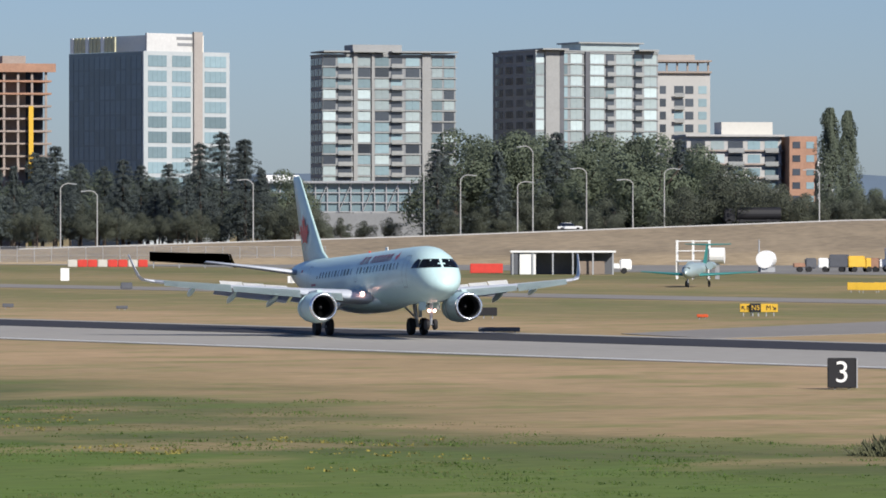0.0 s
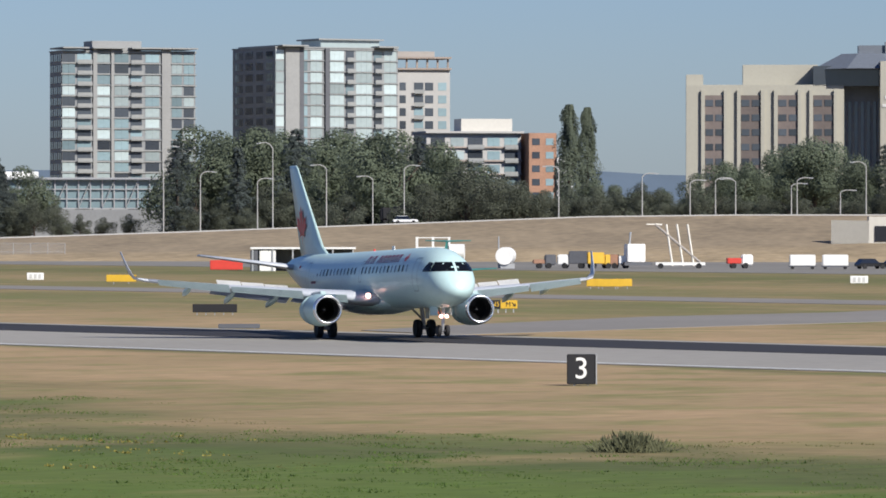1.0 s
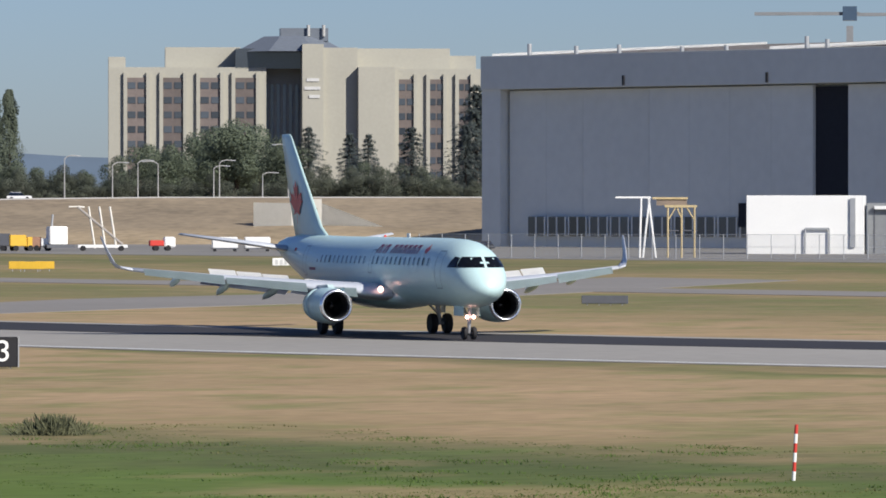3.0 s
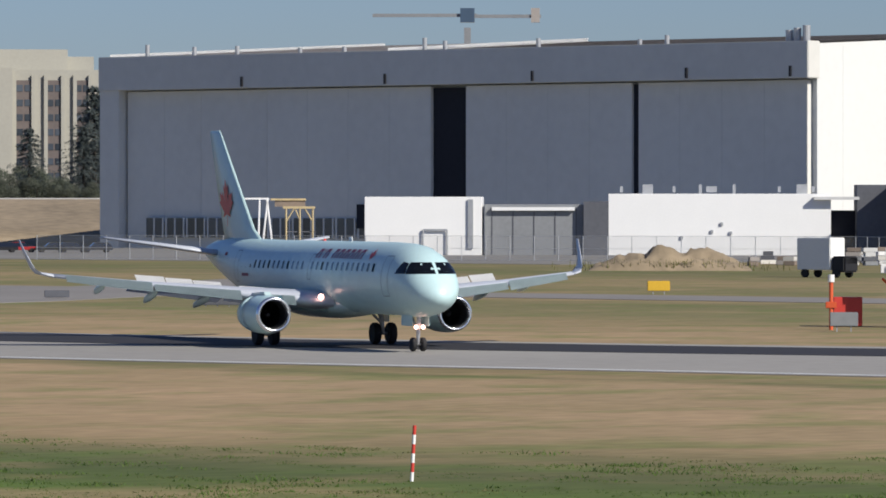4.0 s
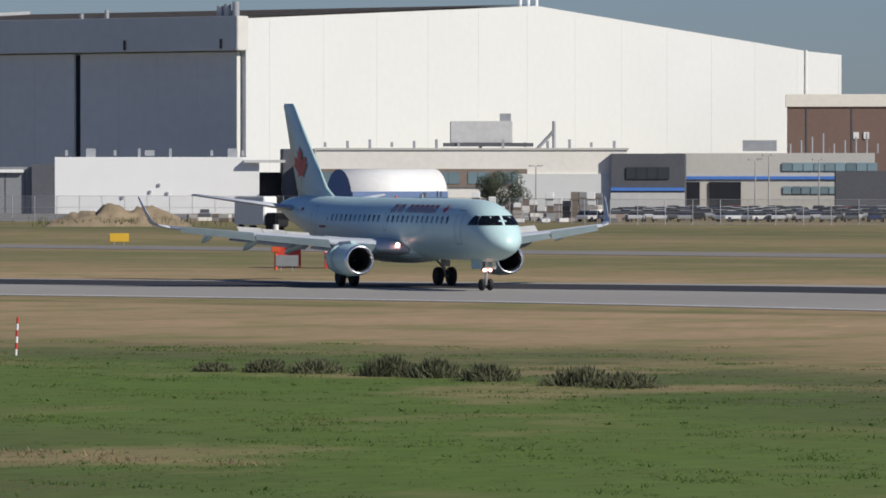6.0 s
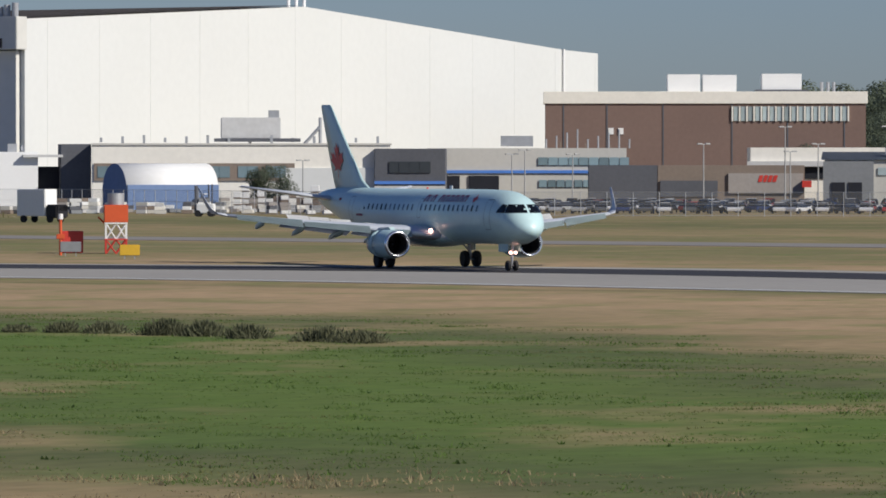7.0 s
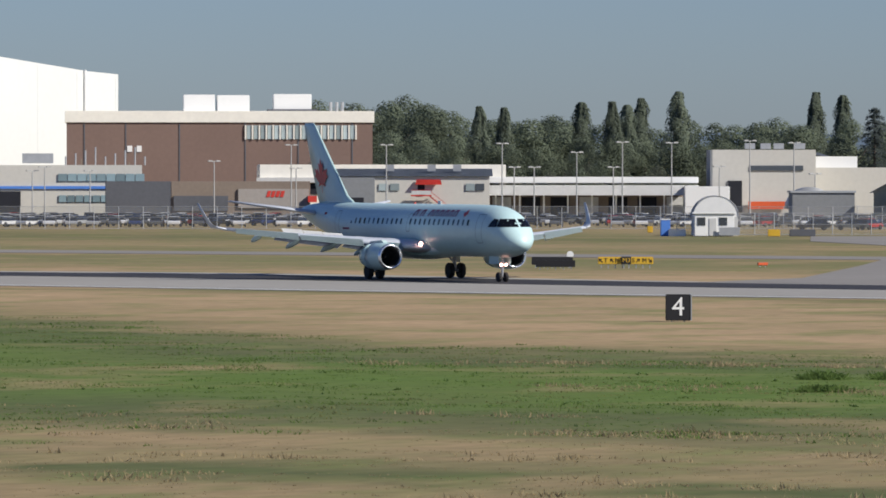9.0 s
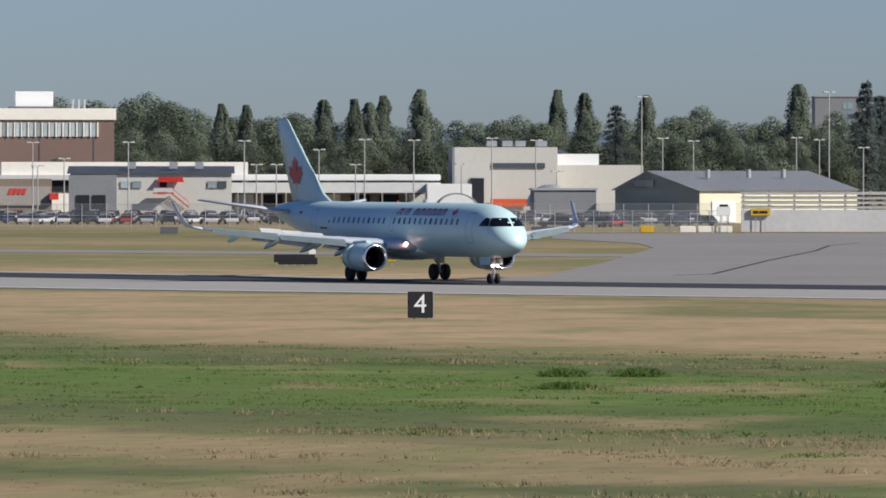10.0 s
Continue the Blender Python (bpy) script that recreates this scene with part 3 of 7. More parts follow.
        for j in range(4):
            z = 3.58 + 0.175 * j
            wide = abs(skin(15.62 - 0.06 * j, z, side, 0).y)
            rows.append([(nose_x(0.012 + (wide - 0.012) * i / 8, z), z) for i in range(9)])
        part("cockpit_window", skin_patch(rows, side, 0.02), M["cockpit"], fus, "dark windscreen pane")
        # cabin windows, doors, titles
        w0 = mesh_of("cabin_window", rect_patch(-0.12, 0.12, 3.64, 4.02, side), M["pwin"])
        for i in range(28):
            x = -9.0 + i * 0.765
            if i in (14,):
                continue
            cz, hw, hh = fus_at(x)
            ob = part("cabin_window", w0, None, fus, at=Matrix.Translation((x, side * (hw - 1.51), 0)))
        for x, dw, z0, z1 in ((13.35, 0.84, 2.55, 4.35), (2.2, 0.5, 3.2, 4.35), (-10.15, 0.74, 2.95, 4.45)):
            bm = bmesh.new()
            for bx0, bx1, bz0, bz1 in ((x - dw / 2 - 0.04, x - dw / 2, z0, z1), (x + dw / 2, x + dw / 2 + 0.04, z0, z1), (x - dw / 2, x + dw / 2, z1, z1 + 0.04), (x - dw / 2, x + dw / 2, z0 - 0.04, z0)):
                rows = [[bm.verts.new(skin(xx, bz0 + (bz1 - bz0) * q / 6, side, 0.014)) for xx in (bx0, bx1)] for q in range(7)]
                for r0, r1 in zip(rows, rows[1:]):
                    bm.faces.new((r0[0], r0[1], r1[1], r1[0]))
            part("door_outline", bm, M["line"], fus, "dark outline of a cabin door")
        # title drawn as plain slanted blocks
        x = 2.5
        for wd in (0.62, 0.2, 0.6, -0.4, 0.62, 0.66, 0.64, 0.66, 0.62, 0.64):
            if wd > 0:
                part("title_block", rect_patch(x, x + wd * 0.28, 4.20, 4.64, side, 0.22 * (1 if side < 0 else -1)), M["purple"], fus)
                part("title_block", rect_patch(x + wd * 0.30, x + wd * 0.98, 4.50, 4.64, side, 0.22), M["purple"], fus)
                if wd > 0.3:
                    part("title_block", rect_patch(x + wd * 0.66, x + wd * 0.94, 4.20, 4.48, side, 0.22), M["purple"], fus)
            x += abs(wd) + 0.14
        bm = bmesh.new()
        vs = [bm.verts.new(skin(10.75 + 0.36 * px, 4.40 + 0.30 * py, side, 0.02)) for px, py in leaf_shape()]
        bm.faces.new(vs)
        part("roundel", bm, M["red"], fus, "small red leaf emblem")
        part("registration_bar", rect_patch(-8.9, -7.7, 3.22, 3.36, side), M["purple"], fus)
        part("flag_bar", rect_patch(-13.0, -12.5, 4.2, 4.36, side), M["red"], fus)
    # tail cone
    part("exhaust", bm_cyl(bmesh.new(), (-19.6, 0, 4.38), (-19.2, 0, 4.37), 0.14, 0.2, 16), M["dark_in"], fus, "dark exhaust outlet")
    # gear
    for side in (-1, 1):
        g = part("main_gear", bm_cyl(bmesh.new(), (0, side * 2.97, 0.5), (0.05, side * 2.75, 2.1), 0.11, 0.14), M["steel"], a, "grey steel main undercarriage leg")
        part("axle", bm_cyl(bmesh.new(), (0, side * 2.97 - 0.42, 0.52), (0, side * 2.97 + 0.42, 0.52), 0.08), M["steel"], g)
        part("brace", bm_cyl(bmesh.new(), (0.0, side * 2.9, 1.0), (0.6, side * 1.9, 1.8), 0.06), M["steel"], g)
        part("gear_door", box(0.0, side * 3.15, 1.45, 0.7, 0.05, 0.75, 0.02), M["belly"], g)
        wheel(g, 0, side * 2.97 - 0.40, 0.52, 0.36)
        wheel(g, 0, side * 2.97 + 0.40, 0.52, 0.36)
    g = part("nose_gear", bm_cyl(bmesh.new(), (13.83, 0, 0.32), (13.95, 0, 1.9), 0.08, 0.11), M["steel"], a, "grey steel nose undercarriage leg")
    part("drag_strut", bm_cyl(bmesh.new(), (13.85, 0, 0.85), (12.8, 0, 1.75), 0.06), M["steel"], g)
    part("axle", bm_cyl(bmesh.new(), (13.83, -0.3, 0.32), (13.83, 0.3, 0.32), 0.05), M["steel"], g)
    wheel(g, 13.83, -0.24, 0.32, 0.2)
    wheel(g, 13.83, 0.24, 0.32, 0.2)
    for side in (-1, 1):
        part("gear_door", box(13.5, side * 0.42, 1.42, 1.5, 0.04, 0.5, 0.015), M["ice"], g)
        bm = bmesh.new()
        bmesh.ops.create_uvsphere(bm, u_segments=12, v_segments=8, radius=0.10, matrix=Matrix.Translation((14.05, side * 0.17, 1.12)))
        part("taxi_lamp", bm, M["beam"], g, "lit taxi lamp", True)
    part("antenna", box(4.0, 0, 5.06, 0.5, 0.04, 0.3, 0.01), M["white"], fus)
    part("beacon", bm_cyl(bmesh.new(), (0.0, 0, 4.96), (0.0, 0, 5.1), 0.1, 0.05), M["redp"], fus)
    return a


PLANE = airliner()


# ---- buildings ----
PANES = {}


def pane_mesh(kind, w, h):
    key = (kind, round(w, 2), round(h, 2))
    if key not in PANES:
        bm = bmesh.new()
        if kind == "balcony":
            bm_box(bm, 0, -0.6, -h / 2 - 0.1, w, 1.4, 0.22)
            bm_box(bm, 0, -1.25, -h / 2 + 0.5, w, 0.05, 0.9)
            PANES[key] = mesh_of("balcony", bm, M["slab"])
        else:
            bm_box(bm, 0, -0.03, 0, w, 0.10, h, 0.02)
            if w > 2.2:
                for i in range(1, int(w / 1.4)):
                    bm_box(bm, -w / 2 + i * w / int(w / 1.4), -0.10, 0, 0.12, 0.08, h)
            PANES[key] = mesh_of("window", bm, M[kind])
    return PANES[key]


def facade(wall, w, z0, z1, floors, cols, face=Matrix.Identity(4), fill=0.62, seed=1):
    """Windows and balconies on one face; face puts that face's centre line at its local origin, looking to -y."""
    rnd = random.Random(seed)
    fh = (z1 - z0) / floors
    for f in range(floors):
        for a, b, kind in cols:
            cw = (b - a) * w
            xm = -w / 2 + (a + b) / 2 * w
            zc = z0 + (f + 0.5) * fh
            if kind == "mixed":
                k = rnd.choice(("bright", "bright", "glass", "darkwin"))
            elif kind == "balcony":
                part("balcony", pane_mesh("balcony", cw, fh), None, wall, at=face @ pose(xm, 0, zc))
                k = rnd.choice(("darkwin", "darkwin", "glass"))
            else:
                k = kind
            part("window", pane_mesh(k, cw * 0.94, fh * fill), None, wall, at=face @ pose(xm, 0, zc))


def slab_block(name, label, category, at, w, d, h, wallmat, roofmat=None, parapet=0.0, wall_label=""):
    """A block whose front face lies in the local plane y = 0, looking to -y."""
    t = thing(name, label, category, at=at)
    wall = part("wall", box(0, d / 2, h / 2, w, d, h, 0.05), wallmat, t, wall_label)
    if roofmat:
        part("roof", box(0, d / 2, h + 0.15 + parapet / 2, w + 0.4, d + 0.4, 0.3 + parapet), roofmat, t)
    return t, wall


SIDE_L = lambda w, d: pose(-w / 2, d / 2, 0, 0, 0, -90)
SIDE_R = lambda w, d: pose(w / 2, d / 2, 0, 0, 0, 90)


def towers():
    # glass hotel tower, edge on
    t, w1 = slab_block("glass_tower", "dark blue glass tower with a white gridded face", "tower", pose(-83.2, 1392, 0, 0, 0, -51), 31, 26, 49.0, M["navyglass"])
    facade(w1, 31, 15, 48.4, 9, [(i / 14 + 0.006, (i + 1) / 14 - 0.006, "navyglass") for i in range(14)], fill=0.86)
    cols = [(0.04, 0.27, "glass"), (0.32, 0.55, "glass"), (0.70, 0.97, "glass")]
    gw = part("grid_wall", box(31 / 2 + 0.35, 13, 24.5, 0.7, 26.2, 49.2), M["greygrid"], t, "pale grey gridded cladding")
    facade(gw, 26, 15, 48.6, 9, cols, pose(31 / 2 + 0.72, 13, 0, 0, 0, 90), 0.74)
    part("pier", box(31 / 2 + 0.9, 26 * 0.62, 27, 0.8, 2.6, 54), M["tan"], t)
    part("penthouse", box(6, 12, 51.0, 18, 14, 4.4), M["cream"], t, "cream rooftop storey")
    for i in range(12):
        part("screen", box(-14.8 + i * 1.62, 0.5, 51.0, 1.15, 0.4, 3.8), M["louvre" if i % 4 else "white"], t)
    s = part("sign_panel", box(31 / 2 + 0.2, 9.5, 51.3, 0.6, 17.0, 4.4), M["lowgrey"], t)
    for z, l in ((52.4, 6.0), (50.9, 5.4)):
        part("sign_bar", box(31 / 2 + 0.55, 13.0, z, 0.1, l, 0.7), M["greyw"], s)

    # residential tower with balconies
    t, w1 = slab_block("apartment_tower", "grey and glass apartment tower with stacked balconies", "tower", pose(-14.8, 1556, 0, 0, 0, 16), 38, 13, 53.2, M["greyw"], M["slab"])
    colsA = [(0.0, 0.10, "mixed"), (0.11, 0.22, "balcony"), (0.26, 0.36, "mixed"), (0.39, 0.50, "mixed"), (0.51, 0.60, "balcony"), (0.62, 0.73, "mixed"), (0.82, 0.90, "mixed"), (0.91, 0.99, "mixed")]
    facade(w1, 38, 11, 53, 14, colsA, fill=0.78, seed=3)
    for f in range(15):
        part("floor_band", box(0, -0.12, 11 + f * 3, 38.6, 0.5, 0.26), M["slab"], t)
    for a, b in ((0.23, 0.26), (0.365, 0.385), (0.745, 0.81)):
        part("pier", box(-19 + (a + b) / 2 * 38, -0.25, 27, (b - a) * 38, 0.7, 54), M["towerp"], t)
    # only dark panes on this flank, to paint it as the shaded side
    facade(w1, 13, 11, 53, 14, [(0.05, 0.3, "darkwin"), (0.36, 0.64, "darkwin"), (0.7, 0.95, "darkwin")], SIDE_L(38, 13))
    part("penthouse", box(-3, 6, 54.9, 14, 9, 2.6), M["towerp"], t)
    for x, w in ((-15.5, 6.0), (-6.0, 8.0), (6.0, 10.0), (15.5, 6.0)):
        part("roof_slab", box(x, 5, 54.2, w + 1.4, 14.4, 0.4), M["slab"], t)

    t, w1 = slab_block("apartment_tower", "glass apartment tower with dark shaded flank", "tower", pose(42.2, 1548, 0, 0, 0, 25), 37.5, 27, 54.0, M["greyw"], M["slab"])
    colsB = [(0.0, 0.07, "bright"), (0.22, 0.26, "glass"), (0.28, 0.38, "bright"), (0.44, 0.56, "bright"), (0.57, 0.64, "balcony"), (0.65, 0.79, "bright"), (0.80, 0.87, "balcony"), (0.88, 0.99, "bright")]
    facade(w1, 37.5, 11, 53.6, 14, colsB, fill=0.86, seed=8)
    for f in range(15):
        part("floor_band", box(3.5, -0.12, 11 + f * 3.043, 30.5, 0.5, 0.24), M["slab"], t)
    part("pier", box(-18.75 + 0.145 * 37.5, -0.3, 27, 0.14 * 37.5, 0.8, 54), M["towerp"], t, "broad grey wall panel")
    for a in (0.205, 0.415):
        part("pier", box(-18.75 + a * 37.5, -0.35, 27, 1.3, 0.9, 54), M["dkgrey"], t)
    # flank shade is put into the panes: all of them dark glass
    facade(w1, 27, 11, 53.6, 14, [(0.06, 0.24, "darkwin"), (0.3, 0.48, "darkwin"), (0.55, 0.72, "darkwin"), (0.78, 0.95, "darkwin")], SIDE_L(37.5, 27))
    part("penthouse", box(5, 8, 55.2, 18, 12, 2.2), M["bright"], t, "glazed top storey")
    part("penthouse_roof", box(5, 8, 56.5, 20, 14, 0.4), M["slab"], t)
    for x, w in ((-14, 8), (14.5, 6)):
        part("roof_slab", box(x, 11, 54.5, w, 28, 0.4), M["slab"], t)

    # towers still being built
    t, w1 = slab_block("unfinished_tower", "white unfinished apartment block with raw concrete top", "tower", pose(68.5, 1615, 0, 0, 0, 8), 16.0, 14, 50.0, M["palegrey"])
    facade(w1, 16, 14, 47, 9, [(0.08, 0.2, "darkwin"), (0.34, 0.52, "balcony"), (0.54, 0.7, "darkwin"), (0.78, 0.94, "glass")], seed=2)
    for z in (50.2, 53.4):
        part("floor_slab", box(0, 6, z, 16.6, 14, 0.5), M["rawc"], t)
    for i in range(6):
        part("column", box(-7.5 + i * 3, 0.6, 51.7, 0.5, 0.5, 3.0), M["rawc"], t)
    part("formwork", box(-2, 4, 54.4, 11, 8, 1.6), M["tan"], t)
    t = thing("unfinished_tower", "open concrete frame of a tower with orange formwork", "tower", at=pose(-112, 1445, 0, 0, 0, 12))
    for f in range(14):
        part("floor_slab", box(0, 7, 5 + f * 3.2, 24, 14, 0.5), M["rawc"] if f < 11 else M["orange"], t)
        for i in range(7):
            part("column", box(-11 + i * 3.6, 0.5, 5 + f * 3.2 - 1.6, 0.6, 0.6, 2.8), M["rawc"], t)
        part("backing", box(0, 9, 5 + f * 3.2 - 1.6, 22, 0.4, 2.7), M["darkwin"], t)
    part("core", box(3, 8, 25, 6, 6, 50), M["rawc"], t)
    part("hoist_mast", box(6.5, -1, 19, 1.2, 1.2, 36), M["yellow"], t, "yellow hoist mast")
    part("edge_screen", box(1, -0.5, 46.8, 24, 0.4, 2.2), M["orange"], t, "orange edge screen")

    # low blocks right of them
    t, w1 = slab_block("apartment_block", "low white apartment block under construction", "building", pose(72, 1398, 0, 0, 0, 10), 24, 14, 28.5, M["palegrey"])
    facade(w1, 24, 8, 28, 6, [(0.04, 0.2, "darkwin"), (0.25, 0.4, "bright"), (0.43, 0.6, "balcony"), (0.64, 0.78, "glass"), (0.82, 0.97, "balcony")], seed=5)
    part("penthouse", box(4, 7, 30.3, 13, 8, 3.6), M["concrete"], t, "cream plant room")
    part("roof_slab", box(0, 6, 28.7, 25, 15, 0.5), M["palegrey"], t)
    for f in range(6):
        part("floor_band", box(0, -0.3, 8.2 + f * 3.35, 24.4, 0.8, 0.35), M["rawc"], t)
    t, w1 = slab_block("apartment_block", "orange sheathed block under construction", "building", pose(89, 1396, 0, 0, 0, 10), 7, 12, 28.5, M["orange"])
    facade(w1, 7, 8, 28, 6, [(0.1, 0.4, "darkwin"), (0.6, 0.9, "glass")], fill=0.5)
    t, w1 = slab_block("apartment_block", "narrow pale block with glazed balconies", "building", pose(94.5, 1396, 0, 0, 0, 10), 4, 10, 22.5, M["lowgrey"])
    facade(w1, 4, 6, 22, 5, [(0.1, 0.9, "balcony")])

    # station hall with long roof
    t = thing("station_hall", "long glazed station hall with a pale flat roof", "building", at=pose(-20, 1148, 0))
    part("roof", box(0, 6, 15.3, 33, 14, 0.5, 0.1), M["galv"], t)
    part("glazing", box(0, 6, 12.2, 31, 11, 5.8), M["glass"], t)
    for i in range(14):
        part("mullion", box(-15.5 + i * 2.4, 0.2, 12.2, 0.25, 0.3, 6.0), M["galv"], t)
    for z in (9.3, 11.2, 13.2):
        part("rail", box(0, 0.1, z, 31.5, 0.2, 0.22), M["galv"], t)
    for i in range(7):
        part("brace", bm_cyl(bmesh.new(), (-15.5 + i * 4.8, -0.1, 9.4), (-13.1 + i * 4.8, -0.1, 14.9), 0.09, seg=6), M["galv"], t)
    part("base", box(0, 6, 4.5, 33, 12, 9.0), M["greyw"], t)
    part("block", box(-13, 8, 15.2, 7, 8, 3.2), M["white"], t)


def hotel():
    t = thing("hotel", "cream concrete hotel with brown window bays and dark pyramid roof", "hotel", at=pose(157.4, 1286, 0.1, 0, 0, -5.5))
    k = 0.13

    def wing(x0, x1, ztop, y, d, bays, wallm="hotel", base=0):
        w = (x1 - x0) * k
        cx = ((x0 + x1) / 2 - 1049) * k
        wl = part("wall", box(cx, y + d / 2, ztop / 2, w, d, ztop, 0.08), M[wallm], t, "cream concrete wall")
        for b0, b1 in bays:
            bw = (b1 - b0) * k
            bx = ((b0 + b1) / 2 - 1049) * k
            part("bay", box(bx, y - 0.08, (ztop - 2.4) / 2, bw, 0.3, ztop - 2.4), M["hotelbay"], wl, "brown recessed bay")
            for f in range(10):
                for s_ in (-1, 1):
                    part("window", pane_mesh("darkwin", bw * 0.34, 1.5), None, wl, at=pose(bx + s_ * bw * 0.22, y - 0.26, ztop - 4.2 - f * 3.35))
            for e in (b0, b1):
                part("fin", box((e - 1049) * k, y - 0.35, (ztop - 1.2) / 2, 0.9, 0.9, ztop - 1.2, 0.05), M["hotel"], wl)
        return wl
    wing(722, 1000, 37.8, 0, 16, [(752, 792), (815, 857), (880, 922), (942, 985)])
    wing(722, 752, 40.2, 2, 16, [])
    wing(822, 955, 42.6, 8, 14, [])
    # core wall is grey, not cream: the cast shadow is painted into it
    wing(985, 1075, 37.6, 6.0, 12, [], "greyw")
    for i in range(7):
        part("window_strip", box((1000 + i * 11 - 1049) * k, 5.9, 17, 0.75, 0.3, 34), M["navyglass"], t)
    part("lounge", box((1015 - 1049) * k, 8, 39.8, 18, 16, 4.6), M["darkwin"], t, "dark glazed rooftop lounge")
    bm = bmesh.new()
    bmesh.ops.create_cone(bm, cap_ends=True, segments=8, radius1=14.0, radius2=6.8, depth=3.6, matrix=Matrix.Translation(((1045 - 1049) * k, 8, 43.2)) @ Matrix.Rotation(radians(22.5), 4, "Z"))
    part("roof", bm, M["slate"], t, "slate-grey faceted pyramid roof")
    part("crown", box((1068 - 1049) * k, 8, 45.4, 11, 9, 3.0), M["slate"], t, "grey rooftop plant box")
    for x in (1075, 1102):
        part("vent", bm_cyl(bmesh.new(), ((x - 1049) * k, 3, 45), ((x - 1049) * k, 3, 47.6), 0.4), M["pole"], t)
    wing(1062, 1100, 43.0, -6.0, 22, [])
    wing(1095, 1160, 42.2, -4.5, 20, [])
    for z, x0, x1 in ((34.8, 1070, 1092), (32.9, 1066, 1094), (31.0, 1074, 1093)):
        part("sign_bar", box(((x0 + x1) / 2 - 1049) * k, -6.1, z, (x1 - x0) * k, 0.2, 0.7), M["lowgrey"], t)
    wing(1160, 1225, 37.8, -7.5, 20, [])
    wing(1150, 1325, 42.2, 2, 12, [])
    wing(1225, 1378, 37.4, -3.5, 18, [(1229, 1262), (1284, 1314), (1335, 1362)])
    wing(1325, 1372, 40.6, 4, 12, [])


def hangar():
    # local: origin at the near corner; x along the gable, y along the door front, going away
    at = Matrix.Translation((219.9, 759.6, 0)) @ Matrix.Rotation(math.atan2(0.598, 0.801), 4, "Z")
    t = thing("hangar", "vast grey hangar with white gable and sliding doors", "hangar", at=at)
    L, G, E, P, K = 137.0, 175.0, 29.3, 33.0, 78.6
    prof = [(0, 0), (G, 0), (G, 26.6), (164, 27.0), (K, P), (0, E)]
    bm = bmesh.new()
    lo = [bm.verts.new((x, 0, z)) for x, z in prof]
    hi = [bm.verts.new((x, L, z)) for x, z in prof]
    bm.faces.new(lo)
    bm.faces.new(hi[::-1])
    for i in range(6):
        bm.faces.new((lo[i], hi[i], hi[(i + 1) % 6], lo[(i + 1) % 6]))
    part("gable_wall", bm, M["gable"], t, "white ribbed metal gable wall")
    for x in range(6, 175, 14):
        zt = E + (P - E) * x / K if x < K else P + (27.0 - P) * (x - K) / (164 - K)
        part("cladding_rib", box(x, -0.01, (zt - 0.4) / 2, 0.06, 0.04, zt - 0.4), M["gable"], t)
    part("downpipe", bm_cyl(bmesh.new(), (162.5, -0.3, 0), (162.5, -0.3, 27.2), 0.25), M["white"], t)
    # roof sheets
    part("roof", plate((-1.5, -0.2, E + 0.1), (K, -0.2, P + 0.25), (K, L + 14, P + 0.25), (-1.5, L + 1, E + 0.1), 0.25), M["roofbr"], t, "brown low-pitched metal roof")
    part("roof", plate((K, 0.6, P - 0.1), (G - 0.6, 0.6, 26.2), (G - 0.6, L + 1, 26.2), (K, L + 1, P - 0.1), 0.25), M["roofbr"], t)
    slope = (P - E) / K
    for y, y2, up, th in ((L + 0.6, L + 13, 0.2, 0.55), (80, 106, 0.2, 0.6)):
        part("verge", plate((0, y, E + up), (K, y2, P + up), (K, y2, P + up + th), (0, y, E + up + th), 0.5), M["white"], t, "white roof verge trim")
    part("roof_sheet", plate((0.5, 80, E + 0.35), (K, 106, P + 0.4), (K, L + 12, P + 0.4), (0.5, L, E + 0.35), 0.1), M["tan"], t, "pale roof membrane")
    # fascia and door leaves on the shaded front
    part("fascia", box(-1.4, L / 2, 27.0, 2.8, L + 1.0, 5.2, 0.1), M["fascia"], t, "deep grey fascia box over the doors")
    for y in (2.5, 21, 49.5, 78, 107):
        part("fascia_light", box(-2.95, y, 25.4, 0.25, 0.35, 1.5), M["black"], t)
    # solid boxes fill the door gaps; interior darkness is their colour
    part("door_gap", box(-0.5, 66.8, 12, 0.8, 6.8, 24), M["gap"], t, "near-black box standing in for the shaded door gap")
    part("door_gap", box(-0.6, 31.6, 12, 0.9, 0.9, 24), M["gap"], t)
    for y0, y1, o in ((0.8, 31.1, 0.9), (32.1, 63.4, 1.2), (70.2, 103.0, 1.2), (103.2, 117, 0.9), (117.2, L - 4, 0.6)):
        d = part("door_leaf", box(-o / 2 - 0.3, (y0 + y1) / 2, 12.1, o, y1 - y0, 24.2, 0.05), M["hangar"], t, "grey sliding hangar door leaf")
        n = int((y1 - y0) / 7.5)
        for i in range(1, n):
            part("seam", box(-o - 0.31, y0 + (y1 - y0) * i / n, 12, 0.04, 0.05, 23.6), M["fascia"], d)
    part("pilaster", box(-1.2, L - 1.5, 12.2, 2.4, 4.0, 24.4), M["hangar"], t)
    for i in range(12):
        w = part("low_window", box(-1.75, 78 + i * 4.4, 3.2, 0.1, 3.7, 3.0), M["darkwin"], t)
        for o in (-1.85, 0.0, 1.85):
            part("mullion", box(-1.83, 78 + i * 4.4 + o, 3.2, 0.1, 0.28, 3.0), M["hangar"], w)
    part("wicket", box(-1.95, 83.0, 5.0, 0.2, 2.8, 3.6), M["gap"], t)
